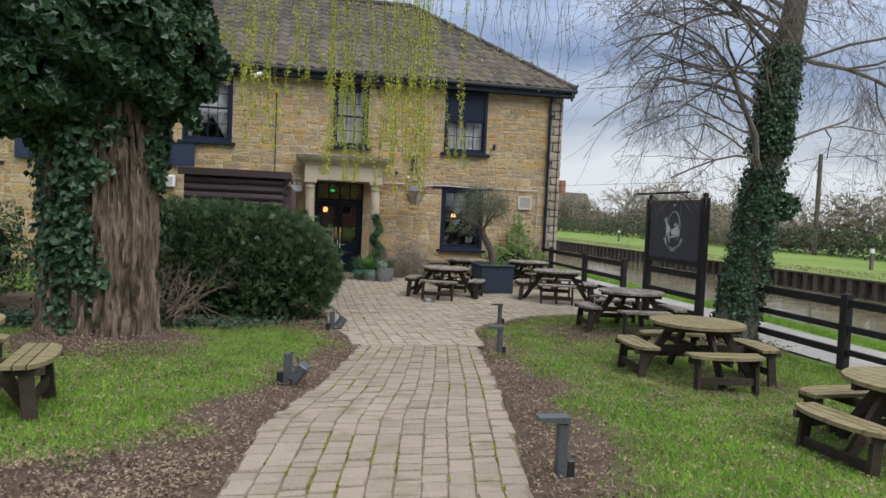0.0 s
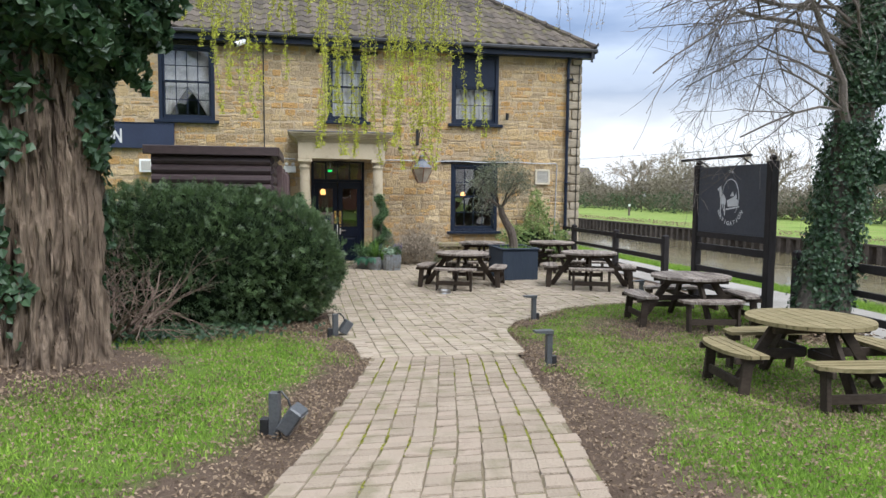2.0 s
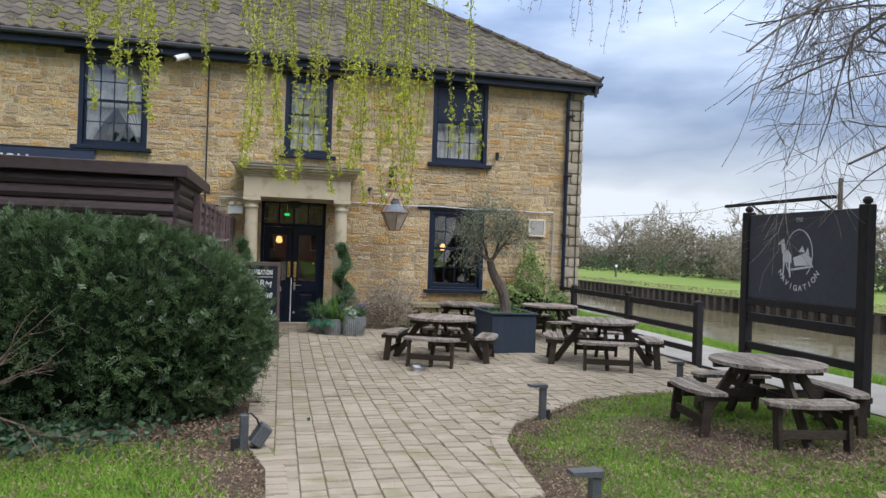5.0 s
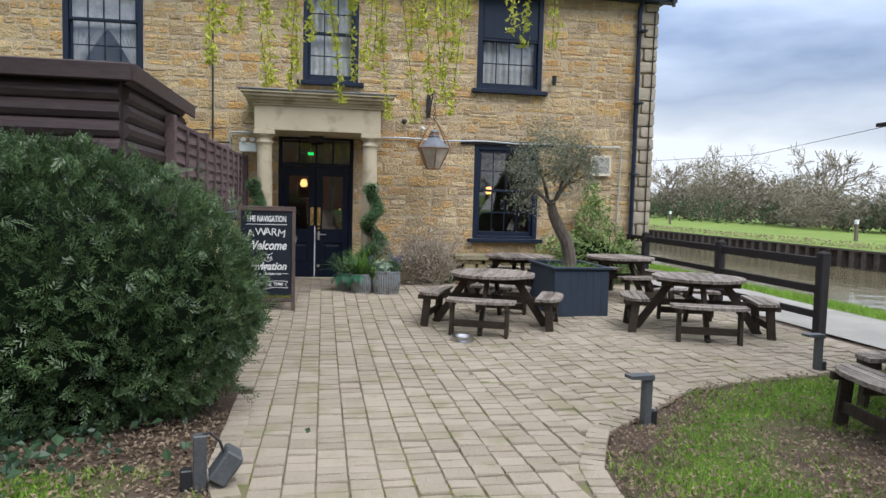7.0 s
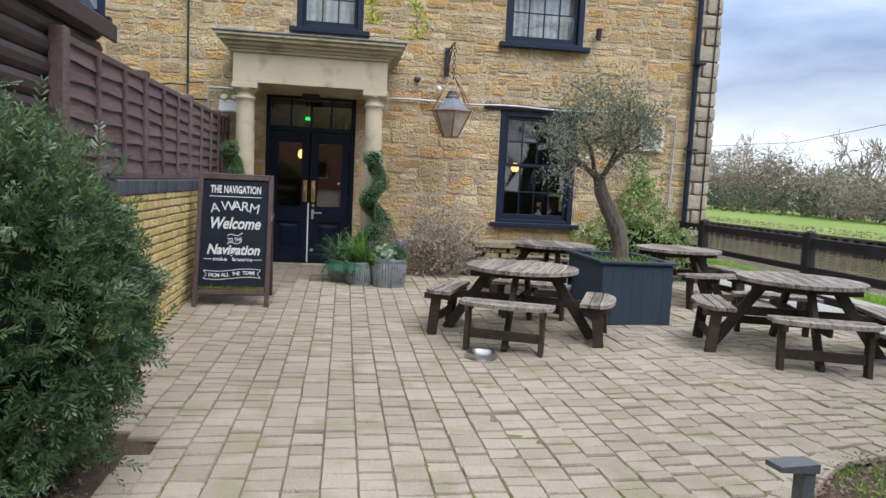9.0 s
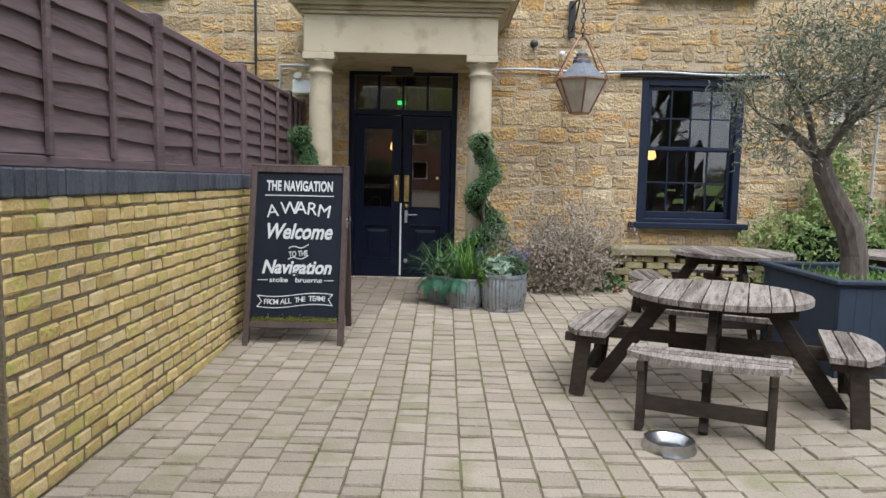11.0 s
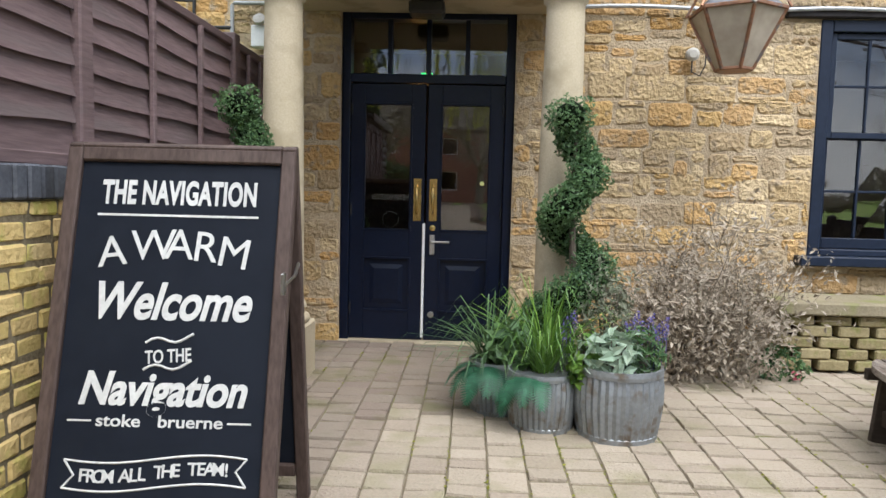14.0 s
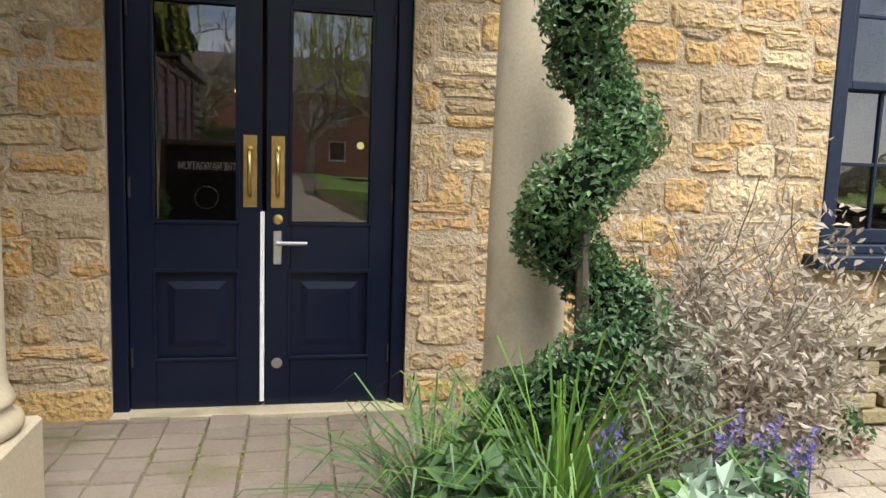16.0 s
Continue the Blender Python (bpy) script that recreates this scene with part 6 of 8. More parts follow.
def fern(at, n, length, tag, mat=FERN):
    t = thing("fern", tag, "plant", at)
    s = Shape()
    for i in range(n):
        a = random.uniform(-3.3, 0.4)
        p, d = Vector((0, 0, 0)), Vector((math.cos(a) * 0.9, math.sin(a) * 0.9, random.uniform(0.3, 0.9))).normalized()
        side = d.cross(Vector((0, 0, 1))).normalized()
        for j in range(22):
            p = p + d * length / 22
            d = (d + Vector((0, 0, -0.11))).normalized()
            w = 0.065 * math.sin(math.pi * (j + 2) / 25)
            for sg in (-1, 1):
                tip = p + side * sg * w + d * 0.02
                s.add([p - d * 0.006, p + d * 0.008, tip + d * 0.004, tip], [(0, 1, 2, 3)])
    part("fronds", s, mat, t)


def leafy(at, half, n, size, tag, mat, name="leafy_plant", ratio=0.5):
    t = thing(name, tag, "plant", at)
    q, nn = blob_points(n, (0, 0, half[2] * 0.9), half, 2.0, 0.3, -0.8, n % 71)
    q = q * rng.uniform(0.75, 1.0, (len(q), 1))
    part("leaves", Shape().leaves(q, nn + np.array((0, 0, 0.4)), size, 0.15, ratio, 0.5), mat, t)
    for i in range(7):
        a, k = i * 0.9, 0.35 + 0.08 * i
        part("stem", Shape().tube([(0, 0, -0.03), (half[0] * 0.3 * k * math.cos(a), half[1] * 0.3 * k * math.sin(a), half[2] * 0.7), (half[0] * 0.8 * k * math.cos(a), half[1] * 0.8 * k * math.sin(a), half[2] * 1.5)], [0.006, 0.004, 0.002], 5), BARK_SMOOTH, t)


tz = lambda x, y, h: (x, y, float(ground_z(x, y)) + h * 0.84)
spiky(tz(1.80, 19.80, 0.31), 150, 0.50, "dark arching grass-like plant in the small tub", 0.9, BOX_LEAF)
spiky(tz(2.08, 19.62, 0.32), 170, 0.58, "bright green spiky cordyline in the tub", 0.55)
fern(tz(1.78, 19.70, 0.31), 7, 0.30, "deep green fern drooping over the tub")
fern(tz(2.00, 19.48, 0.32), 5, 0.28, "blue-green fern drooping over the tub")
leafy(tz(1.92, 19.72, 0.31), (0.17, 0.14, 0.16), 320, 0.09, "broad dark green leaves in the tub", BOX_LEAF)
leafy(tz(2.40, 19.42, 0.38), (0.17, 0.13, 0.14), 170, 0.105, "pale grey-green leafy plant in the tub", PALE_LEAF, ratio=0.42)
leafy(tz(2.58, 19.50, 0.38), (0.13, 0.12, 0.14), 420, 0.06, "narrow green foliage in the tub", BOX_LEAF, ratio=0.25)
leafy(tz(2.42, 19.72, 0.38), (0.17, 0.12, 0.30), 1500, 0.036, "upright olive-green heather bush in the tub", OLIVE, "heather_bush", 0.4)
leafy(tz(2.26, 19.42, 0.30), (0.09, 0.07, 0.16), 160, 0.055, "bright trailing ivy between the tubs", SPIKE_LEAF, "trailing_ivy", 0.8)
for x, y in ((2.60, 19.54), (2.66, 19.48), (2.54, 19.60), (2.20, 19.60)):
    lv = thing("lavender", "small purple lavender spikes", "flower", tz(x, y, 0.42), group="lavender spikes")
    s = Shape()
    for i in range(4):
        q = np.array([(random.gauss(0, 0.006) + i * 0.02 - 0.03, random.gauss(0, 0.006), 0.12 + j * 0.006 + 0.02 * i) for j in range(18)])
        s.leaves(q, np.tile((0, -1, 0.3), (18, 1)), 0.018, 0.2, 0.6, 1.0)
        s.tube([(i * 0.02 - 0.03, 0, 0), (i * 0.02 - 0.03, 0, 0.13 + 0.02 * i)], 0.002, 4)
    part("spikes", s, LAVENDER, lv)
leafy(tz(0.45, 19.74, 0.5), (0.15, 0.12, 0.15), 150, 0.10, "pale variegated leaves by the topiary", PALE_LEAF, ratio=0.45)
leafy(tz(0.44, 19.74, 0.36), (0.13, 0.10, 0.12), 160, 0.06, "bright green ivy spilling from the tub", SPIKE_LEAF, "trailing_ivy", 0.8)

# ---- chalkboard ----
random.seed(71)
cb = thing("chalkboard", "brown wooden A-frame chalkboard with white hand lettering", "chalkboard", on_ground(0.655, 17.92), 2.0)
BW, BH = 0.80, 1.475
lean, lean_back = math.atan2(0.36, 1.40), math.atan2(0.28, 1.40)
front = pose(0, 0, 0, -math.degrees(lean), 0, 0)
tilt = lambda s: Shape().add([front @ Vector(p) for p in s.v], s.f)
for sx in (-1, 1):
    part("frame_post", tilt(Shape().box(sx * BW / 2 - (0.05 if sx > 0 else 0), sx * BW / 2 + (0.05 if sx < 0 else 0), 0, 0.05, 0, BH, 0.005)), BOARD_FRAME, cb)
part("frame_rail", tilt(Shape().box(-BW / 2 + 0.051, BW / 2 - 0.051, 0, 0.048, BH - 0.05, BH, 0.005)), BOARD_FRAME, cb)
part("frame_rail", tilt(Shape().box(-BW / 2 + 0.051, BW / 2 - 0.051, -0.002, 0.048, 0.15, 0.205, 0.005)), BOARD_FRAME, cb, "mossy lower frame rail")
part("panel", tilt(Shape().box(-BW / 2 + 0.051, BW / 2 - 0.051, 0.018, 0.03, 0.206, BH - 0.051, 0.001)), CHALK_BLACK, cb, "black writing panel")
back = pose(0, 0.70, 0, math.degrees(lean_back), 0, 0)
tiltb = lambda s: Shape().add([back @ Vector(p) for p in s.v], s.f)
for sx in (-1, 1):
    part("frame_post", tiltb(Shape().box(sx * BW / 2 - (0.05 if sx > 0 else 0), sx * BW / 2 + (0.05 if sx < 0 else 0), -0.045, 0, 0, BH, 0.005)), BOARD_FRAME, cb)
part("frame_rail", tiltb(Shape().box(-BW / 2 + 0.051, BW / 2 - 0.051, -0.045, 0, BH - 0.05, BH, 0.005)), BOARD_FRAME, cb)
part("frame_rail", tiltb(Shape().box(-BW / 2 + 0.051, BW / 2 - 0.051, -0.045, 0.002, 0.15, 0.205, 0.005)), BOARD_FRAME, cb)
part("panel", tiltb(Shape().box(-BW / 2 + 0.051, BW / 2 - 0.051, -0.03, -0.018, 0.206, BH - 0.051, 0.001)), CHALK_BLACK, cb)
part("stay_hook", Shape().tube([(BW / 2 + 0.008, 0.17, 0.98), (BW / 2 + 0.02, 0.27, 1.00), (BW / 2 + 0.008, 0.38, 1.03)], 0.006, 6).box(BW / 2 + 0.001, BW / 2 + 0.012, 0.145, 0.18, 0.95, 1.02, 0.002), STEEL, cb, "steel hook and eye stay")
on_board = lambda x, z: front @ pose(x, 0.0165, z, 90, 0, 0)
PT, PB = BH - 0.051, 0.206
row = lambda f: PT + (PB - PT) * f
lettering("lettering", "THE NAVIGATION", 0.115, on_board(0, row(0.092)), CHALK_WHITE, cb, width=0.54, bold=0.0042, spacing=1.06)
part("chalk_line", Shape().box(-0.28, 0.28, -0.001, 0.001, -0.004, 0.004, 0.0005), CHALK_WHITE, cb, m=front @ pose(0, 0.0165, row(0.155)))
for i, ch in enumerate("AWARM"):
    u = (-0.215, -0.075, 0.015, 0.105, 0.205)[i]
    lettering("lettering", ch, 0.15, front @ pose(u, 0.0165, row(0.252) - 0.6 * u * u + 0.012, 90, 0, 0) @ pose(0, 0, 0, 0, 0, -u * 38), CHALK_WHITE, cb)
lettering("lettering", "Welcome", 0.175, on_board(0, row(0.405)), CHALK_WHITE, cb, width=0.53, shear=0.28, bold=0.0045)
lettering("lettering", "TO THE", 0.062, front @ pose(0.01, 0.0165, row(0.552), 90, 0, 0) @ pose(0, 0, 0, 0, 0, 5), CHALK_WHITE, cb, width=0.155, bold=0.001)
for dz in (0.045, -0.045):
    part("flourish", Shape().tube([(-0.08 + 0.16 * i / 8, 0, dz + 0.012 * math.sin(i * 0.9) + 0.003 * i) for i in range(9)], 0.0045, 5), CHALK_WHITE, cb, m=front @ pose(0.01, 0.0165, row(0.552)))
lettering("lettering", "Navigation", 0.15, on_board(0, row(0.645)), CHALK_WHITE, cb, width=0.56, shear=0.25, bold=0.0045)
lettering("lettering", "stoke   bruerne", 0.055, on_board(0, row(0.728)), CHALK_WHITE, cb, width=0.42, bold=0.0008)
for x in (-0.265, 0.265):
    part("chalk_line", Shape().box(-0.04, 0.04, -0.001, 0.001, -0.003, 0.003, 0.0005), CHALK_WHITE, cb, m=front @ pose(x, 0.0165, row(0.728)))
for ch, u in zip("FROM ALL THE TEAM!", np.linspace(-0.235, 0.235, 18)):
    if ch != " ":
        lettering("lettering", ch, 0.058, front @ pose(float(u), 0.0165, row(0.862) + 0.016 * math.sin(u * 9), 90, 0, 0), CHALK_WHITE, cb, bold=0.0008)
ban = lambda u, dz: (u, 0, dz + 0.016 * math.sin(u * 9))
part("banner_outline", Shape().tube([ban(-0.30 + 0.6 * i / 20, 0.045) for i in range(21)], 0.004, 5).tube([ban(-0.30 + 0.6 * i / 20, -0.045) for i in range(21)], 0.004, 5).tube([ban(-0.30, 0.045), ban(-0.265, 0.0), ban(-0.30, -0.045)], 0.004, 5).tube([ban(0.30, 0.045), ban(0.265, 0.0), ban(0.30, -0.045)], 0.004, 5), CHALK_WHITE, cb, "white chalk ribbon outline", m=front @ pose(0, 0.0165, row(0.862)))
on_back = lambda x, z: back @ pose(x, -0.0165, z, 90, 0, 180)
lettering("lettering", "THE NAVIGATION", 0.10, on_back(0, row(0.15)), CHALK_WHITE, cb, width=0.5, bold=0.003)
lettering("lettering", "NAVIGATION", 0.10, on_back(0, row(0.74)), CHALK_WHITE, cb, width=0.46, bold=0.003)
lettering("lettering", "CREW", 0.10, on_back(0, row(0.85)), CHALK_WHITE, cb, width=0.2, bold=0.003)
part("wheel_drawing", Shape().tube([(0.10 * math.cos(a), 0, 0.10 * math.sin(a)) for a in np.linspace(0, 2 * math.pi, 25)], 0.005, 5), CHALK_WHITE, cb, m=back @ pose(0, -0.0175, row(0.38)))
for mat_, z_ in ((MOSS, 0.207),):
    mo = thing("moss_tuft", "thin green moss along the chalkboard rail", "moss", on_ground(0.655, 17.92), 2.0, kind="stuff")
    n = 1500
    q = np.array([tuple(front @ Vector((random.uniform(-0.34, 0.34), random.uniform(0.0, 0.016), z_ + abs(random.gauss(0, 0.014))))) for _ in range(n)])
    part("leaves", Shape().leaves(q, np.tile((0, -0.5, 1.0), (n, 1)), 0.012, 0.2, 0.6, 0.8), mat_, mo)

# ---- lantern on its wall bracket ----
lan = thing("hanging_lantern", "hexagonal copper lantern with frosted panes hanging from a wall bracket", "lantern", (3.36, 20.62, 0), 0)
hexa = lambda r, z, k=0: [(r * math.cos(math.pi / 6 + a * math.pi / 3), r * math.sin(math.pi / 6 + a * math.pi / 3), z) for a in range(6)]
lo, hi, tp = hexa(0.115, 1.63), hexa(0.30, 2.0), hexa(0.10, 2.19)
ribs = Shape()
for a in range(6):
    ribs.beam(lo[a], hi[a], 0.022, 0.022)
    ribs.beam(lo[a], lo[(a + 1) % 6], 0.02, 0.02)
    ribs.beam(hi[a], hi[(a + 1) % 6], 0.024, 0.024)
part("frame", ribs, COPPER, lan, "aged copper glazing frame")
PANE = material("frosted_lantern_glass", (0.30, 0.25, 0.19), (0.45, 0.39, 0.31), 0.35, 0, 10, 3, 0.02)
for a in range(6):
    part("pane", Shape().add([lo[a], lo[(a + 1) % 6], hi[(a + 1) % 6], hi[a]], [(0, 1, 2, 3)]), PANE, lan, "dusty frosted pane" if a == 0 else "")
part("base", Shape().add(lo + [(p[0], p[1], 1.62) for p in lo], [tuple(range(6)), tuple(range(6, 12))]), COPPER, lan)
part("roof", Shape().add(hi + tp, [(a, (a + 1) % 6, 6 + (a + 1) % 6, 6 + a) for a in range(6)] + [tuple(range(6, 12))]).lathe([(0.10, 2.19), (0.105, 2.22), (0.06, 2.25), (0.07, 2.29), (0.03, 2.33)], 14), LEAD, lan, "grey-violet lead lantern roof")
part("chimney_band", Shape().lathe([(0.085, 2.22), (0.088, 2.225), (0.088, 2.255), (0.07, 2.26)], 14), COPPER, lan)
stay = Shape()
for a in (0, 2, 3, 5):
    stay.tube([(hi[a][0] * 1.08, hi[a][1] * 1.08, 2.0), (hi[a][0] * 0.55, hi[a][1] * 0.55, 2.30), (0.02 * (1 if hi[a][0] > 0 else -1), 0, 2.50)], 0.009, 6)
part("stay", stay, COPPER, lan, "bent copper stays")
chain = Shape()
for i in range(9):
    z = 2.50 + i * 0.055
    ax = (0.022, 0.0) if i % 2 else (0.0, 0.022)
    chain.tube([(ax[0] * math.cos(t), ax[1] * math.cos(t), z + 0.032 * math.sin(t)) for t in np.linspace(0, 2 * math.pi, 11)], 0.006, 5)
part("chain", chain, BLACK_PLASTIC, lan, "dark iron chain")
part("bracket", Shape().tube([(0, 0.0, 3.0), (0, 0.72, 3.0)], 0.014, 8).tube([(0, 0.72, 2.7), (0, 0.45, 2.82), (0, 0.25, 2.98)], 0.010, 6).box(-0.04, 0.04, 0.725, 0.755, 2.62, 3.06, 0.006), BLACK_PLASTIC, lan, "black iron wall bracket")
part("side_plate", Shape().box(0.16, 0.23, 0.72, 0.755, 1.80, 2.08, 0.012).tube([(0.19, 0.73, 2.0), (0.16, 0.5, 1.92), (0.11, 0.3, 1.98)], 0.014, 8), LEAD, lan, "grey iron scroll plate")
jb = thing("junction_box", "small round grey junction box with cable stub", "electrical box", (3.30, FACE - 0.02, 1.87), 0)
part("body", Shape().lathe([(0.05, 0), (0.05, 0.04), (0.03, 0.055)], 16), GREYBOX, jb, m=pose(0, 0, 0, 90, 0, 0))
part("cable", Shape().tube([(0, -0.02, -0.04), (0, -0.02, -0.13), (0.06, -0.03, -0.16), (0.10, -0.02, -0.08), (0.11, 0.0, 0.05)], 0.006, 5), BLACK_PLASTIC, jb)
ps = thing("wall_sensor", "small round white wall sensor", "sensor", (3.25, FACE - 0.03, 2.42), 0)
part("body", Shape().lathe([(0.035, 0), (0.035, 0.04), (0.015, 0.055)], 12), WHITE_PAINT, ps, m=pose(0, 0, 0, 90, 0, 0))

# ---- pipes, conduit and fittings on the wall ----
def wall_run(name, tag, category, pts, r, mat, clips=0):
    t = thing(name, tag, category)
    part("pipe", Shape().tube(pts, r, 8), mat, t)
    for i in range(clips):
        p = Vector(pts[0]).lerp(Vector(pts[-1]), (i + 0.5) / clips)
        part("clip", Shape().box(p.x - r * 1.6, p.x + r * 1.6, p.y - r * 1.2, FACE, p.z - 0.015, p.z + 0.015, 0.003), mat, t)
    return t


Y1 = FACE - 0.035
GREY_PIPE = material("grey_conduit", (0.30, 0.31, 0.32), (0.42, 0.43, 0.44), 0.5, 0.3, 40, 3, 0.05)
random.seed(3)
wall_run("conduit", "grey electrical conduit sagging along the wall", "conduit", [(2.45 + i * 0.2, Y1, 2.215 + 0.012 * math.sin(i * 0.8)) for i in range(24)] + [(7.20, Y1, 2.21), (7.24, Y1, 2.16), (7.22, Y1, 1.2), (7.2, Y1, 0.1)], 0.016, GREY_PIPE)
wall_run("conduit", "grey electrical conduit by the porch column", "conduit", [(0.2, Y1, 2.21), (-0.23, Y1, 2.21), (-0.25, Y1, 2.19), (-0.25, Y1, 1.75)], 0.016, GREY_PIPE)
wall_run("black_cable", "black cable run along the wall", "cable", [(-0.25, Y1, 2.02), (-0.55, Y1, 2.02), (-0.55, Y1, 2.3), (-0.56, Y1, 5.1)], 0.016, BLACK_PLASTIC)
wall_run("black_cable", "thin black cable looping over the fence", "cable", [(-0.55, Y1, 2.22), (-0.8, Y1, 2.23), (-1.1, Y1, 2.18), (-1.1, Y1, 2.36), (-1.35, Y1, 2.37), (-1.9, Y1, 2.38)], 0.012, BLACK_PLASTIC)
wall_run("drainpipe", "dark painted cast rainwater downpipe", "drainpipe", [(7.50, FACE - 0.07, -0.4), (7.50, FACE - 0.07, 4.9), (7.55, FACE - 0.18, 5.18)], 0.045, FRAME, 4)
wall_run("drainpipe", "thin dark metal pipe down the corner quoins", "drainpipe", [(7.80, FACE - 0.05, -0.4), (7.80, FACE - 0.05, 2.4), (7.83, FACE - 0.05, 4.9)], 0.012, BLACK_PLASTIC, 3)
alarm = thing("floodlight_box", "white emergency floodlight box by the porch", "light", (0.07, FACE - 0.06, 1.97), 0)
part("housing", Shape().box(-0.15, 0.15, -0.05, 0.055, -0.11, 0.06, 0.01), WHITE_PAINT, alarm)
for sx in (-0.08, 0.08):
    part("lamp_head", Shape().lathe([(0.02, 0.0), (0.045, 0.03), (0.048, 0.06), (0.02, 0.065)], 14), GREYBOX, alarm, m=pose(sx, -0.02, 0.075, 60, 0, 0))
vent = thing("wall_vent", "small pale louvred wall vent", "vent", (-0.95, FACE - 0.012, 2.02), 0)
part("frame", Shape().box(-0.12, 0.12, -0.01, 0.01, -0.09, 0.09, 0.004), GREYBOX, vent)
for i in range(6):
    part("slat", Shape().beam((-0.10, -0.016, -0.07 + i * 0.028), (0.10, -0.016, -0.07 + i * 0.028), 0.012, 0.006, 0.001), GREYBOX, vent)
pl = thing("wall_plaque", "square grey louvred panel in a pale stone frame", "plaque", (6.83, FACE - 0.02, 1.84), 0)
for bx in ((-0.21, 0.21, 0.155, 0.205), (-0.21, 0.21, -0.205, -0.155)):
    part("frame", Shape().box(bx[0], bx[1], -0.03, 0.01, bx[2], bx[3], 0.005), PLAQUE, pl)
for bx in ((-0.21, -0.16), (0.16, 0.21)):
    part("frame", Shape().box(bx[0], bx[1], -0.03, 0.01, -0.154, 0.154, 0.005), PLAQUE, pl)
part("panel", Shape().box(-0.159, 0.159, -0.012, 0.005, -0.154, 0.154, 0.003), GREYBOX, pl)
for i in range(9):
    part("slat", Shape().box(-0.15, 0.15, -0.022, -0.0125, -0.14 + i * 0.032, -0.125 + i * 0.032, 0.002), GREYBOX, pl)
cctv = thing("security_camera", "white bullet security camera under the eaves", "security camera", (-1.02, FACE - 0.12, 5.02), 0)
part("body", Shape().tube([(0.10, -0.05, 0.07), (-0.16, -0.32, -0.10)], [0.06, 0.062], 12), WHITE_PAINT, cctv)
part("lens_ring", Shape().tube([(-0.155, -0.315, -0.097), (-0.175, -0.335, -0.11)], [0.05, 0.045], 12), BLACK_PLASTIC, cctv)
part("arm", Shape().tube([(0.08, 0.13, 0.02), (0.08, 0.0, 0.0), (0.04, -0.12, 0.02)], 0.02, 8), WHITE_PAINT, cctv)
spot = thing("wall_lamp", "small dark wall lamp beside the upper window", "lamp", (5.78, FACE - 0.04, 3.42), 0)
part("body", Shape().tube([(0, 0.04, 0), (0, -0.06, 0.0)], 0.025, 8).tube([(0, -0.07, 0.10), (0, -0.07, -0.08)], [0.05, 0.035], 10), BLACK_PLASTIC, spot)
rose = thing("tie_bar_plate", "round rusty iron fitting on the wall", "wall fitting", (2.9, FACE - 0.02, 2.54), 0)
part("plate", Shape().lathe([(0.05, 0), (0.05, 0.015), (0.02, 0.03)], 12), BLACK_PLASTIC, rose, m=pose(0, 0, 0, 90, 0, 0))

fascia_sign = thing("fascia_sign", "long navy blue name board with white lettering on the wall", "sign", (0, 0, 0))
part("board", Shape().box(-7.2, -2.70, FACE - 0.09, FACE - 0.035, 2.40, 3.0, 0.008), SAGE, fascia_sign)
part("trim", Shape().box(-7.22, -2.68, FACE - 0.10, FACE - 0.03, 3.001, 3.03, 0.004), FRAME, fascia_sign)
sg = lambda x, z: pose(x, FACE - 0.092, z, 90, 0, 0)
lettering("lettering", "NAVIGATION", 0.46, sg(-4.75, 2.67), CHALK_WHITE, fascia_sign, width=1.70, bold=0.012)
lettering("lettering", "THE", 0.13, sg(-4.75, 2.92), CHALK_WHITE, fascia_sign)
lettering("lettering", "AT STOKE BRUERNE", 0.11, sg(-4.75, 2.45), CHALK_WHITE, fascia_sign, width=1.2)
ac = thing("boiler_vent", "white square boiler flue guard on the wall", "vent", (-3.35, FACE - 0.08, 1.98), 0)
part("case", Shape().box(-0.16, 0.16, -0.09, 0.075, -0.16, 0.16, 0.012), WHITE_PAINT, ac)
part("grille", Shape().box(-0.11, 0.11, -0.10, -0.0905, -0.11, 0.11, 0.004), GREYBOX, ac, "grey grille")

# ---- sign artwork: plain shapes only ----
art = lambda y, z: (7.3575, 13.50 + (y - 13.50) * 0.78, 1.30 + (z - 1.30) * 0.86)
em = Shape().tube([art(13.50 - 0.30 * math.cos(a), 1.33 + 0.36 * math.sin(a)) for a in np.linspace(-0.9, 4.0, 30)], 0.006, 5)
part("ring_print", em, SILVER, psign, "thin silver ring")
hs = Shape()
for pts in (((13.86, 1.36), (13.74, 1.40), (13.66, 1.32), (13.66, 1.20), (13.86, 1.22)), ((13.88, 1.34), (13.80, 1.40), (13.84, 1.56), (13.92, 1.54)), ((13.86, 1.56), (13.82, 1.60), (13.95, 1.46), (13.98, 1.50)), ((13.85, 1.22), (13.81, 1.22), (13.83, 0.98), (13.86, 0.98)), ((13.73, 1.22), (13.69, 1.22), (13.66, 0.99), (13.70, 0.99)),
            ((13.62, 1.28), (13.35, 1.36), (13.22, 1.28), (13.20, 1.18), (13.58, 1.16)), ((13.50, 1.37), (13.42, 1.46), (13.36, 1.36)), ((13.36, 1.34), (13.30, 1.44), (13.26, 1.32)), ((13.66, 1.12), (13.18, 1.18), (13.18, 1.15), (13.66, 1.09))):
    hs.add([art(*p) for p in pts], [tuple(range(len(pts)))])
part("emblem_print", hs, SILVER, psign, "plain silver emblem shapes")
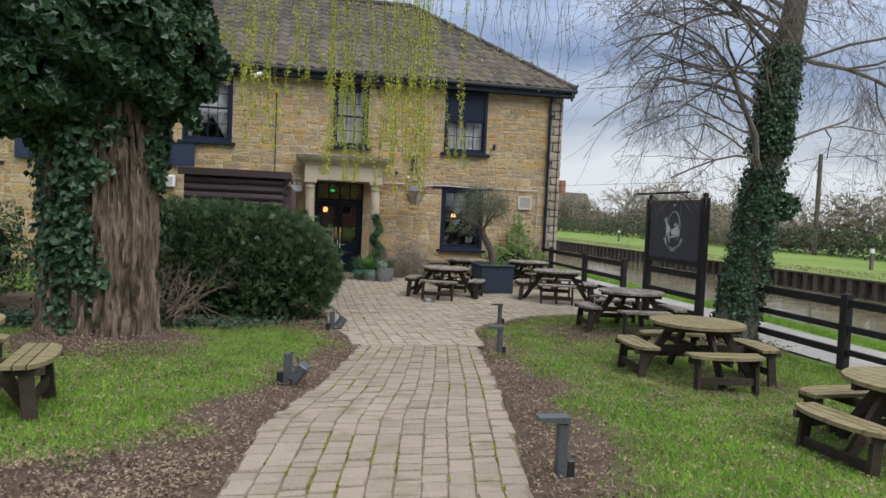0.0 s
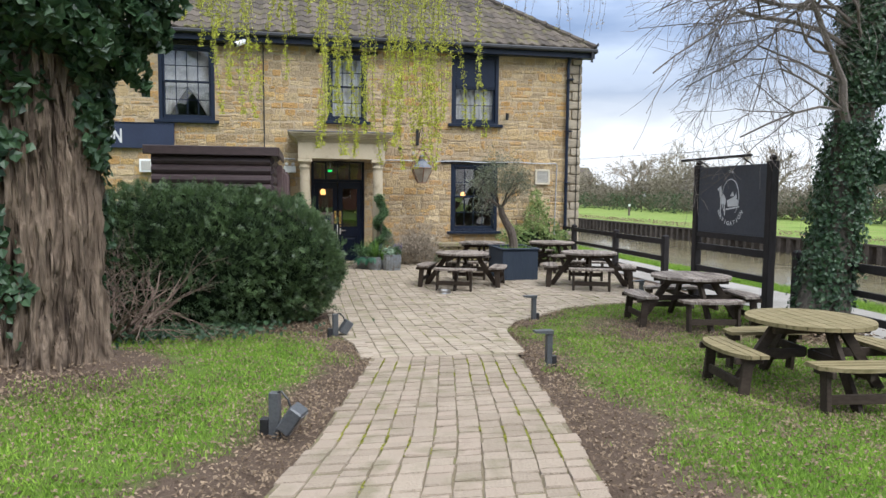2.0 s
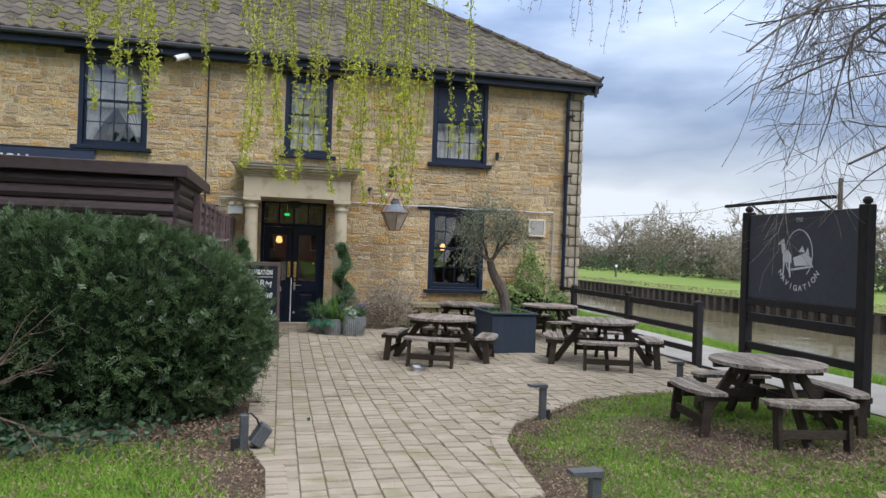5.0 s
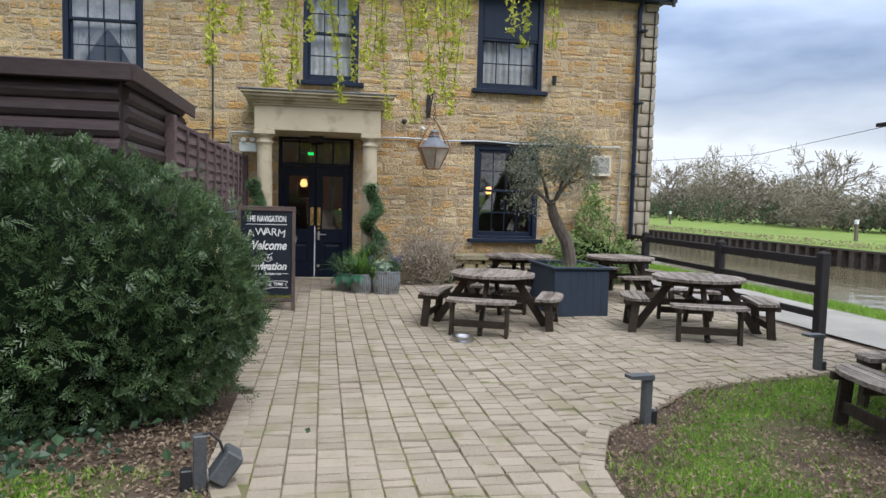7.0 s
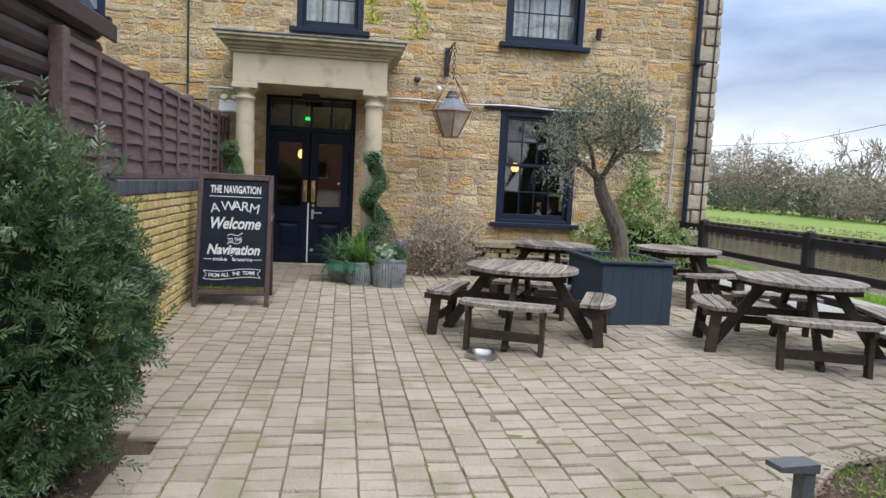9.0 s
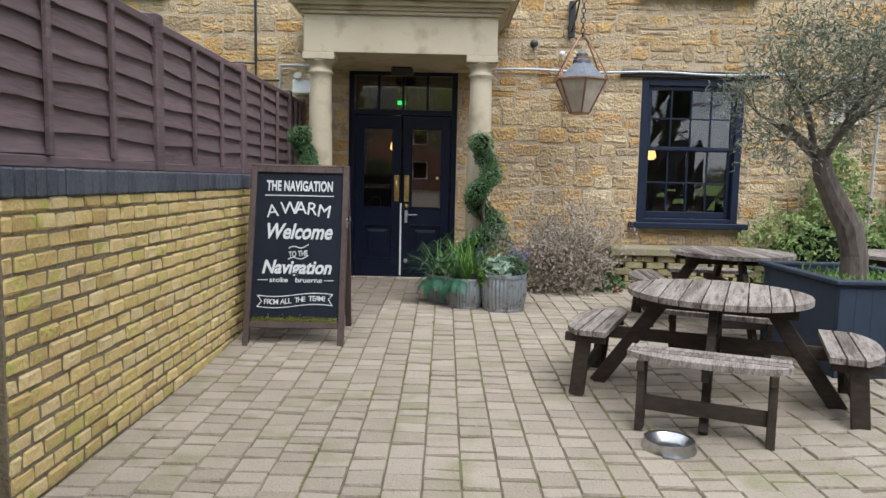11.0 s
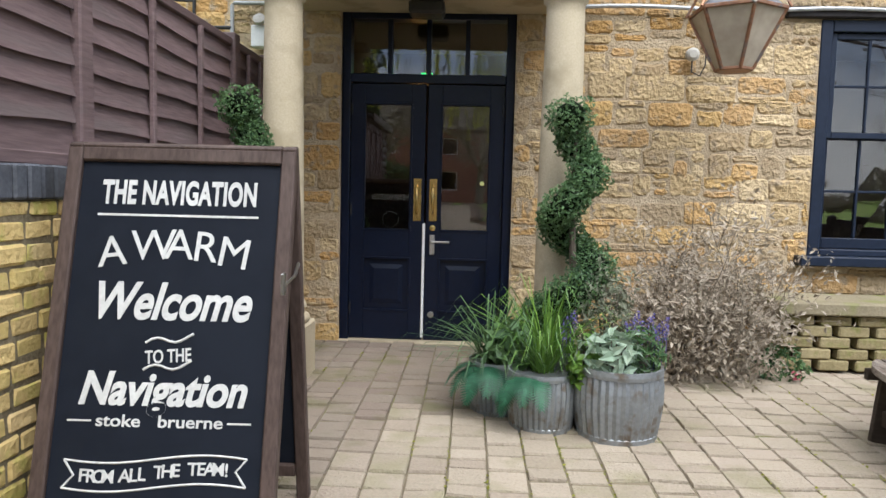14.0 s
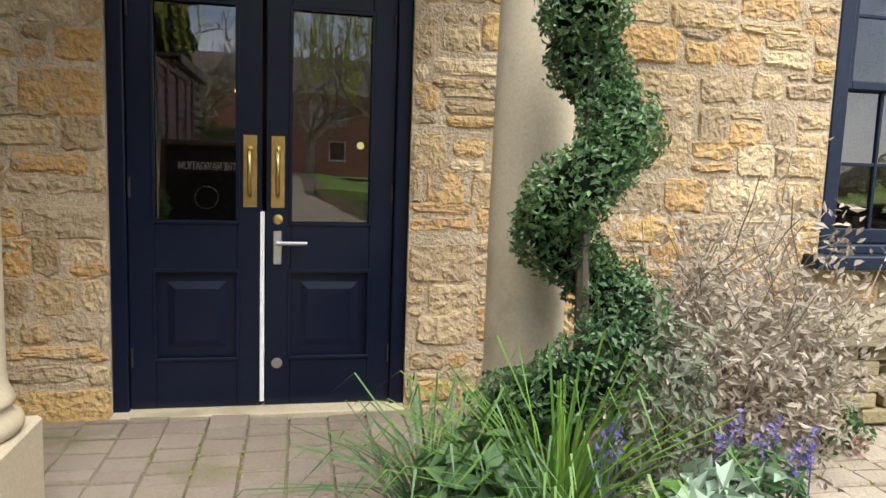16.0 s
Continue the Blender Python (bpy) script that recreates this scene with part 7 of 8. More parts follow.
for i, a in enumerate(np.linspace(-1.05, 1.05, 10)):
    lettering("lettering", "NAVIGATION"[i], 0.098, pose(7.3565, 13.50 - 0.36 * math.sin(a), 1.27 - 0.37 * math.cos(a), 90, 0, -90) @ pose(0, 0, 0, 0, 0, math.degrees(a) * 0.8), SILVER, psign, bold=0.002)
lettering("lettering", "THE", 0.07, pose(7.3565, 13.50, 1.76, 90, 0, -90), SILVER, psign)

# ---- bollard lights, spot lamps, bowl ----
def bollard(at, turn, h=0.375):
    t = thing("bollard_light", "grey square path light with overhanging head", "bollard light", on_ground(*at), turn, "path bollard lights")
    part("post", Shape().box(-0.030, 0.030, -0.032, 0.032, -0.05, h - 0.041, 0.004), GREY_METAL, t)
    part("head", Shape().add([(-0.16, -0.046, h - 0.022), (0.032, -0.046, h - 0.040), (0.032, 0.046, h - 0.040), (-0.16, 0.046, h - 0.022), (-0.16, -0.046, h), (0.032, -0.046, h), (0.032, 0.046, h), (-0.16, 0.046, h)], [(3, 2, 1, 0), (4, 5, 6, 7), (0, 1, 5, 4), (1, 2, 6, 5), (2, 3, 7, 6), (3, 0, 4, 7)]), GREY_METAL, t)
    part("junction_box", Shape().box(0.032, 0.082, -0.03, 0.026, -0.02, 0.11, 0.006), BLACK_PLASTIC, t, "black cable box")


bollard((1.88, 4.95), 0)
bollard((2.86, 9.72), 3)
bollard((3.74, 12.80), 8)
bollard((6.10, 14.05), 5)


def ground_spot(at, turn):
    t = thing("ground_spotlight", "grey stake spotlight with square head and black cable", "spotlight", on_ground(*at), turn, "garden spotlights")
    part("stake", Shape().box(-0.035, 0.035, -0.03, 0.03, -0.05, 0.30, 0.005), GREY_METAL, t)
    m = pose(0.13, -0.02, 0.13, 0, 35, 0)
    part("lamp_head", Shape().box(-0.05, 0.05, -0.075, 0.075, -0.09, 0.09, 0.01, m), GREY_METAL, t, "square grey lamp head")
    part("glass_front", Shape().box(0.0505, 0.056, -0.06, 0.06, -0.075, 0.075, 0.003, m), STEEL, t)
    part("cable", Shape().tube([(0.0, 0, 0.29), (0.05, -0.01, 0.31), (0.10, -0.02, 0.26), (0.12, -0.02, 0.20)], 0.008, 6), BLACK_PLASTIC, t)
    part("cable_box", Shape().box(-0.10, -0.037, -0.03, 0.03, 0.0, 0.12, 0.006), BLACK_PLASTIC, t)


ground_spot((0.22, 7.75), -20)
ground_spot((0.80, 11.95), 10)
bowl = thing("dog_bowl", "shallow stainless steel dog bowl on the paving", "bowl", on_ground(3.03, 16.02))
part("bowl", Shape().lathe([(0.145, 0.0), (0.14, 0.02), (0.122, 0.062), (0.128, 0.068), (0.113, 0.062), (0.095, 0.02), (0.01, 0.016)], 28), STEEL, bowl, smooth=True)

# ---- inside the pub: lamps, exit sign, furniture seen through the glass ----
for at in ((4.75, 23.6, 1.42), (5.25, 24.2, 1.30), (0.98, 24.4, 1.35)):
    wl_ = thing("wall_lamp", "small amber-shaded wall lamp glowing indoors", "lamp", at, group="indoor wall lamps")
    part("shade", Shape().lathe([(0.05, -0.05), (0.085, 0.0), (0.06, 0.10), (0.03, 0.12)], 12), LAMP_GLOW, wl_)
    part("bracket", Shape().tube([(0, 0, -0.05), (0, 0.2, -0.12), (0, 25.0 - at[1], -0.12)], 0.012, 6), BRASS, wl_)
ex = thing("exit_sign", "green illuminated exit sign inside the doorway", "sign", (1.15, 23.2, 1.98), 0)
part("panel", Shape().box(-0.06, 0.06, 0, 0.03, -0.03, 0.03, 0.004), EXIT_GLOW, ex)
part("rod", Shape().tube([(0, 0.015, 0.06), (0, 0.015, 0.55)], 0.006, 6), CHROME, ex)
pt = thing("pub_table", "dark wooden pub table inside the window", "table", (5.0, 22.9, -0.40))
part("tabletop", Shape().box(-0.5, 0.5, -0.35, 0.35, 0.71, 0.75, 0.008), TABLE_DARK, pt)
for sx in (-0.42, 0.42):
    for sy in (-0.28, 0.28):
        part("leg", Shape().box(sx - 0.03, sx + 0.03, sy - 0.03, sy + 0.03, 0, 0.709, 0.006), TABLE_DARK, pt)

# ---- distance: thicket, bare trees, pole, chimneys, street behind ----
random.seed(83)
r = np.random.default_rng(83)
th = Shape()
n = 52000
ty = np.concatenate([r.uniform(-60, 240, n // 2), r.uniform(0, 120, n // 2)])
tx = CANAL_FAR + 13 + np.abs(r.normal(0, 2.2, n)) + 2.0 * np.sin(ty * 0.11) + 1.2 * np.sin(ty * 0.37)
hgt = 2.3 + 0.8 * np.sin(ty * 0.21 + 1) + 0.6 * np.sin(ty * 0.53) + 0.4 * np.sin(ty * 1.3) + 0.012 * np.clip(ty, 0, 200)
tz_ = r.uniform(0, 1, n) ** 0.8 * hgt + r.exponential(0.22, n)
th.leaves(np.stack([tx, ty, tz_], 1), np.tile((-1.0, -0.6, 0.3), (n, 1)), 0.30 + 0.004 * np.clip(ty, 0, 200), 0.1, 0.13, 0.9)
tk = tagged(part("winter_thicket", th, FAR_BUSH), "brown leafless hedgerow thicket along the far bank", "hedgerow", kind="stuff")
thick = Shape()
for y in np.arange(-60, 240, 2.5):
    h = 1.9 + 0.7 * math.sin(y * 0.21 + 1) + 0.5 * math.sin(y * 0.53) + 0.012 * max(0, y)
    x = CANAL_FAR + 15.5 + 2.0 * math.sin(y * 0.11)
    q, nn = blob_points(300, (x, y, h * 0.4), (1.7, 2.2, h * 0.62), 2.0, 0.3, -0.6, int(y) + 70)
    thick.leaves(q, nn, 0.55, 0.1, 0.5, 0.8)
tagged(part("thicket_depth", thick, FAR_BUSH), "dense brown undergrowth of the hedgerow", "hedgerow", kind="stuff")
ev = Shape()
for y in list(np.arange(6, 44, 2.2)) + list(np.arange(52, 90, 4)):
    q, nn = blob_points(420, (CANAL_FAR + 11.5 + random.uniform(-0.5, 0.8), y, 0.5), (1.2, 1.4, 0.95 + random.uniform(0, 0.35)), 2.0, 0.3, -0.5, int(y * 7))
    ev.leaves(q, nn, 0.20, 0.15, 0.5, 0.8)
tagged(part("evergreen_bushes", ev, FAR_GREEN), "dark evergreen bushes below the hedgerow", "hedgerow", kind="stuff")
rd = Shape()
n = 9000
ry = r.uniform(0, 130, n)
rx = CANAL_FAR + 0.2 + np.abs(r.normal(0, 0.25, n))
rd.leaves(np.stack([rx, ry, -0.26 + r.uniform(0, 0.22, n)], 1), np.tile((-1.0, -0.5, 0.2), (n, 1)), 0.16, 0.1, 0.14, 0.8)
tagged(part("bank_reeds", rd, DEAD_LEAF), "dry brown reeds along the far canal edge", "reeds", kind="stuff")


THIN[0] = 0.022


def far_tree(at, h, seed, tag="bare spreading winter tree in the far hedgerow"):
    random.seed(seed)
    t = thing("bare_tree", tag, "tree", at, 0, "bare winter trees")
    s = Shape()
    s.tube([(0, 0, 0), (0.1, 0, h * 0.28)], [0.28, 0.2], 7)
    for i in range(7):
        a = i * 0.9
        grow(s, (0.1, 0, h * (0.2 + 0.012 * i)), (math.cos(a) * 0.7, math.sin(a) * 0.7, 1.0), h * 0.30, 0.12, 4, 0.5, 0.0, 0.25, 5, None, (2, 3), 0.7)
    part("crown", s, PALE_TWIG, t)


for at, h, sd in (((38, 78, 0.3), 7.0, 6), ((52, 93, 0.3), 10.0, 9), ((39.5, 56, 0.2), 6.5, 14), ((38, 17, 0.2), 5.5, 12)):
    far_tree(at, h, sd)
pole = thing("utility_pole", "tall weathered wooden telegraph pole across the canal", "pole", (31.4, 39.0, -0.2))
part("pole", Shape().tube([(0, 0, 0), (0, 0, 6.3)], [0.16, 0.12], 8), BARK_SMOOTH, pole)
cab = thing("overhead_wire", "thin overhead wire across the fields", "wire", (0, 0, 0))
part("wire", Shape().tube([(31.4, 39.0, 5.9), (36, 60, 5.4), (30, 90, 5.6)], 0.02, 4).tube([(31.4, 39.0, 5.9), (38, 20, 5.6), (44, -10, 6.2)], 0.02, 4), BLACK_PLASTIC, cab)
for at in ((CANAL_FAR + 4.5, 52), (CANAL_FAR + 3.0, 33.5), (CANAL_FAR + 3.5, 26)):
    mk = thing("marker_post", "short white-topped marker post on the far bank", "post", (at[0], at[1], -0.16), 0, "marker posts")
    part("post", Shape().box(-0.06, 0.06, -0.06, 0.06, 0, 0.7, 0.01), BARK_SMOOTH, mk)
    part("cap", Shape().box(-0.065, 0.065, -0.065, 0.065, 0.701, 0.88, 0.01), WHITE_PAINT, mk)
far_house = thing("far_house", "distant brick house with a row of chimneys", "house", (47, 128, 0))
part("wall", Shape().box(-6, 6, -3, 3, 0, 4.2, 0.02), RED_BRICK, far_house)
part("roof", Shape().add([(-6.3, -3.3, 4.2), (6.3, -3.3, 4.2), (6.3, 3.3, 4.2), (-6.3, 3.3, 4.2), (-6.3, 0, 6.6), (6.3, 0, 6.6)], [(0, 1, 5, 4), (2, 3, 4, 5), (1, 2, 5), (3, 0, 4), (3, 2, 1, 0)]), ROOF_TILE, far_house)
for x in (-4.6, -2.6, -0.6, 1.4):
    part("chimney", Shape().box(x - 0.5, x + 0.5, -0.5, 0.5, 5.9, 8.8, 0.04), RED_BRICK, far_house)

street = thing("street_house", "red brick house with slate roof across the street", "house", (-3, -26, 0.0))
holes = [(-7, -5.8, 0.9, 2.3), (-2.5, -1.3, 0.9, 2.3), (2.2, 3.4, 0.9, 2.3), (6.5, 7.7, 0.9, 2.3), (-7, -5.8, 3.6, 4.8), (-2.5, -1.3, 3.6, 4.8), (2.2, 3.4, 3.6, 4.8), (6.5, 7.7, 3.6, 4.8)]
part("wall", pierced_wall(0, 0.3, -10, 10, -0.2, 5.6, holes), RED_BRICK, street)
part("side_wall", Shape().box(-10, -9.7, -7.7, -0.01, -0.2, 5.6, 0.01).box(9.7, 10, -7.7, -0.01, -0.2, 5.6, 0.01).box(-10, 10, -8, -7.71, -0.2, 5.6, 0.01), RED_BRICK, street)
part("roof", Shape().add([(-10.4, 0.6, 5.5), (10.4, 0.6, 5.5), (10.4, -4, 8.6), (-10.4, -4, 8.6), (10.4, -8.6, 5.5), (-10.4, -8.6, 5.5)], [(0, 1, 2, 3), (2, 4, 5, 3), (1, 4, 2), (0, 3, 5)]), ROOF_TILE, street)
for h in holes:
    wn_ = part("window", Shape().box(h[0], h[1], 0.1, 0.16, h[2], h[2] + 0.07, 0.01).box(h[0], h[1], 0.1, 0.16, h[3] - 0.07, h[3], 0.01).box(h[0], h[0] + 0.07, 0.1, 0.16, h[2] + 0.07, h[3] - 0.07, 0.01).box(h[1] - 0.07, h[1], 0.1, 0.16, h[2] + 0.07, h[3] - 0.07, 0.01), WHITE_PAINT, street)
    part("pane", Shape().add([(h[0], 0.13, h[2]), (h[1], 0.13, h[2]), (h[1], 0.13, h[3]), (h[0], 0.13, h[3])], [(0, 1, 2, 3)]), GLASS, wn_)
for at, h, sd in (((-3.5, -9, 0.05), 9.0, 21), ((5.5, -12, -0.2), 10.0, 22), ((2.0, -16, 0), 9.0, 23), ((-9, -14, 0), 10.0, 24)):
    far_tree(at, h, sd, "bare winter tree standing by the street")

# ---- turf, litter and moss ----
r = np.random.default_rng(19)


def turf(name, tag, x0, x1, y0, y1, n, h, keep):
    gx, gy = r.uniform(x0, x1, n), r.uniform(y0, y1, n)
    patch = 0.30 * np.sin(gx * 1.9 + gy * 0.7) * np.sin(gy * 1.6 - gx * 0.5) + 0.22 * np.sin(gx * 5.1) * np.sin(gy * 4.3 + 1)
    ok = keep(gx, gy) & (bare_at(gx, gy) * 1.7 + patch * 1.25 + 0.16 * np.sin(gx * 11 + 2 * gy) * np.sin(gy * 9 - gx) + r.uniform(0, 0.9, n) < 0.72)
    gx, gy = gx[ok], gy[ok]
    k = len(gx)
    gz = ground_z(gx, gy) + 0.004
    a, hh, w = r.uniform(0, 6.28, k), h * r.uniform(0.5, 1.4, k), r.uniform(0.003, 0.0065, k)
    lean_x, lean_y = r.normal(0, 0.5, k) * hh, r.normal(0, 0.5, k) * hh
    v = np.stack([np.stack([gx - w * np.cos(a), gy - w * np.sin(a), gz], 1), np.stack([gx + w * np.cos(a), gy + w * np.sin(a), gz], 1), np.stack([gx + lean_x, gy + lean_y, gz + hh], 1)], 1).reshape(-1, 3)
    s = Shape()
    s.v, s.f = v.tolist(), np.arange(3 * k).reshape(-1, 3).tolist()
    return tagged(part(name, s, GRASS), tag, "grass", kind="stuff")


on_left = lambda x, y: x < path_edges(y)[0] - 0.12
on_right = lambda x, y: x > path_edges(y)[1] + 0.12
turf("grass_left", "short bright green lawn grass under the willow", -6, 1.1, 2.5, 12.6, 250000, 0.038, on_left)
turf("grass_right", "short green lawn grass round the picnic tables", 1.6, 7.35, 2.5, 14.0, 230000, 0.036, on_right)
turf("grass_verge", "bright green grass verge along the canal", 9.3, 11.15, 5, 40, 60000, 0.10, lambda x, y: x > 9.3)
n = 9000
side = r.uniform(0, 1, n) < 0.5
ly = r.uniform(3, 13.5, n)
le, ri = path_edges(ly)
lx = np.where(side, le - np.abs(r.normal(0.1, 0.35, n)), ri + np.abs(r.normal(0.1, 0.4, n)))
lit = Shape().leaves(np.stack([lx, ly, ground_z(lx, ly) + 0.014], 1), np.tile((0, 0, 1.0), (n, 1)), 0.034, 0.3, 0.45, 0.35)
n = 44000
lx, ly = r.uniform(-5, 7.2, n), r.uniform(3.5, 14, n)
ok = on_left(lx, ly) | on_right(lx, ly)
lx, ly = lx[ok], ly[ok]
lit.leaves(np.stack([lx, ly, ground_z(lx, ly) + 0.03], 1), np.tile((0, 0, 1.0), (len(lx), 1)), 0.030, 0.3, 0.6, 0.6)
n = 3500
lx, ly = r.normal(-1.0, 1.9, n), r.normal(12.5, 0.5, n)
ok = on_left(lx, ly)
lit.leaves(np.stack([lx[ok], ly[ok], ground_z(lx[ok], ly[ok]) + 0.015], 1), np.tile((0, 0, 1.0), (ok.sum(), 1)), 0.05, 0.3, 0.5, 0.4)
for cx, cy, dx, dy, n in ((-0.9, 4.5, 0.8, 0.8, 6000), (4.6, 7.6, 1.0, 1.6, 5000), (5.2, 11.2, 1.1, 1.0, 5000), (-1.6, 8.7, 1.0, 0.5, 2500)):
    lx, ly = r.normal(cx, dx, n), r.normal(cy, dy, n)
    ok = on_left(lx, ly) | on_right(lx, ly)
    ok &= lx < 7.3
    lit.leaves(np.stack([lx[ok], ly[ok], ground_z(lx[ok], ly[ok]) + 0.022], 1), np.tile((0, 0, 1.0), (ok.sum(), 1)), 0.032, 0.3, 0.6, 0.5)
tagged(part("leaf_litter", lit, DEAD_LEAF), "brown bark chips and dead leaves along the paving edge", "leaf litter", kind="stuff")
n = 5200
my, mx = r.uniform(EA + 0.05, EA + 2.2, n), r.normal(-2.6, 0.75, n)
clump = np.sin(mx * 5.3) * np.sin(my * 4.4 + mx) > 0.15
mx, my = mx[clump], my[clump]
mz = 5.33 + (my - EA) * SLOPE
tagged(part("roof_moss", Shape().leaves(np.stack([mx, my, mz], 1), np.tile((0, -0.6, 0.8), (len(mx), 1)), 0.06, 0.3, 0.8, 0.4), MOSS), "yellow-green moss clumps on the roof tiles", "moss", kind="stuff")

# ---- stones of the front wall ----
random.seed(101)


def stone(x0, x1, z0, z1, y, proud):
    """One rubble stone: uneven rounded outline, rough hammered face."""
    j = lambda q: random.uniform(-q, q)
    w, h = x1 - x0, z1 - z0
    k = min(0.4, 0.016 / max(0.03, min(w, h)) + 0.04)
    outline = []
    for u, v in ((0, k), (k * h / w, 0), (0.36, 0), (0.68, 0), (1 - k * h / w, 0), (1, k), (1, 1 - k), (1 - k * h / w, 1), (0.64, 1), (0.33, 1), (k * h / w, 1), (0, 1 - k)):
        outline.append((x0 + w * min(1, max(0, u)) + j(0.006), z0 + h * v + j(0.007)))
    n, cx, cz = len(outline), (x0 + x1) / 2, (z0 + z1) / 2
    e = min(0.010, h * 0.12)
    inset = lambda p, d: (p[0] - math.copysign(min(d, abs(p[0] - cx) * 0.5), p[0] - cx), p[1] - math.copysign(min(d, abs(p[1] - cz) * 0.5), p[1] - cz))
    tilt = j(0.07)
    vs = [(x, y, z) for x, z in outline]
    for d, f in ((e * 0.5, 0.62), (e * 1.5, 1.0), (min(w, h) * 0.30, 1.12)):
        for p in outline:
            a, b = inset(p, d * random.uniform(0.7, 1.3))
            vs.append((a, y - proud * f + j(0.0045) + (b - cz) * tilt * f, b))
    vs.append((cx, y - proud * 1.15 + j(0.004), cz))
    fs = [(r * n + a, r * n + (a + 1) % n, (r + 1) * n + (a + 1) % n, (r + 1) * n + a) for r in range(3) for a in range(n)] + [(3 * n + a, 3 * n + (a + 1) % n, 4 * n) for a in range(n)]
    return vs, fs


def blocked(x0, x1, z0, z1):
    return [h for h in OPENINGS if x0 < h[1] and x1 > h[0] and z0 < h[3] - 0.01 and z1 > h[2] + 0.01]


rest = Shape()
near_stones = 0
z, row_n = -0.52, 0
while z < 5.0:
    h = random.uniform(0.15, 0.26)
    x = -10.5
    while x < 7.52:
        x1 = min(x + random.choice((0.14, 0.2, 0.24, 0.3, 0.36, 0.46)) * random.uniform(0.85, 1.15), 7.52)
        if 7.52 - x1 < 0.12:
            x1 = 7.52
        wave = 0.022 * math.sin(x * 1.7 + row_n * 2.1) + 0.012 * math.sin(x * 4.3 + row_n)
        lo0, hi0 = z + wave, min(z + h + wave, 5.06)
        kinds = random.choices((1, 2, 3), ((1.9 if h < 0.21 else 0.9), 1.5, 0.12))[0]
        cuts = [0.0] + sorted(random.uniform(0.28, 0.72) if kinds == 2 else (i + random.uniform(-0.1, 0.1)) / kinds for i in range(1, kinds)) + [1.0]
        for c0, c1 in zip(cuts[:-1], cuts[1:]):
            lo, hi = lo0 + (hi0 - lo0) * c0 + 0.003 + random.uniform(0, 0.005), lo0 + (hi0 - lo0) * c1 - 0.003
            xa = [x]
            if (hi - lo) < (x1 - x) * 0.30 and random.random() < 0.35:
                xa.append(x + (x1 - x) * random.uniform(0.35, 0.65))
            xa.append(x1)
            for a, b in zip(xa[:-1], xa[1:]):
                spans = [(a + 0.007 + random.uniform(-0.01, 0.012), b - 0.007 + random.uniform(-0.012, 0.01))]
                for hole in blocked(a, b, lo, hi):
                    spans = [(u, min(v, hole[0] - 0.002)) for u, v in spans if u < hole[0] - 0.04] + [(max(u, hole[1] + 0.002), v) for u, v in spans if v > hole[1] + 0.04]
                for u, v in spans:
                    if v - u < 0.04 or hi - lo < 0.02:
                        continue
                    vs, fs = stone(u, v, lo, hi, FACE + 0.035, random.uniform(0.008, 0.017))
                    if 1.95 < u < 4.3 and -0.45 < lo < 1.75 and near_stones < 300:
                        near_stones += 1
                        part("stone", Shape().add(vs, fs), STONE, house)
                    else:
                        rest.add(vs, fs)
        x = x1
    z += h
    row_n += 1
tagged(part("rubble_stones", rest, STONE, house, "coursed honey-coloured ironstone rubble"), kind="stuff")
z, k = -0.5, 0
while z < 5.1:
    h = random.uniform(0.20, 0.28)
    w = 0.36 if k % 2 else 0.24
    vs, fs = stone(7.53 if k % 2 else 7.64, RIGHT_END + 0.01, z + 0.005, min(z + h, 5.1) - 0.005, FACE + 0.035, 0.06)
    part("quoin", Shape().add(vs, fs), QUOIN, house)
    if not k % 2:
        vs, fs = stone(7.53, 7.63, z + 0.005, min(z + h, 5.1) - 0.005, FACE + 0.035, 0.05)
        part("stone", Shape().add(vs, fs), QUOIN, house)
    z += h
    k += 1

# ---- bricks of the garden wall and bench ----
def worn_brick(x0, x1, y0, y1, z0, z1):
    """A stock brick with knocked, uneven arrises."""
    t = Shape().box(x0, x1, y0, y1, z0, z1, 0.009)
    t.v = [(x + random.uniform(-0.0035, 0.0035), y + random.uniform(-0.004, 0.004), z + random.uniform(-0.0035, 0.0035)) for x, y, z in t.v]
    return t


far_bricks, count = Shape(), 0
z, k = -0.63, 0
while z < WZ - 0.04:
    y = WY0 - (0.075 if k % 2 else 0)
    while y < WY1:
        ln = 0.158 + random.uniform(-0.012, 0.012)
        a, b = max(y, WY0) + 0.005, min(y + ln, WY1) - 0.005
        if b - a > 0.03:
            o = random.uniform(-0.005, 0.005)
            one = worn_brick(WX - 0.1 + o, WX + o, a, b, z + 0.006, min(z + 0.074, WZ - 0.002))
            if z > -0.6 and 15.9 < a < 18.6 and count < 300:
                part("brick", one, YELLOW_BRICK, garden_wall)
                count += 1
            else:
                far_bricks.add(one.v, one.f)
        y += ln
    z += 0.0805
    k += 1
tagged(part("brickwork", far_bricks, YELLOW_BRICK, garden_wall), kind="stuff")
y = WY0
while y < WY1 - 0.03:
    o = random.uniform(-0.003, 0.003)
    part("coping_brick", Shape().box(WX - 0.245, WX + 0.012 + o, y + 0.004, min(y + 0.0745, WY1) - 0.003, WZ + 0.002, 0.842 + o, 0.008), BLUE_BRICK, garden_wall)
    y += 0.0755
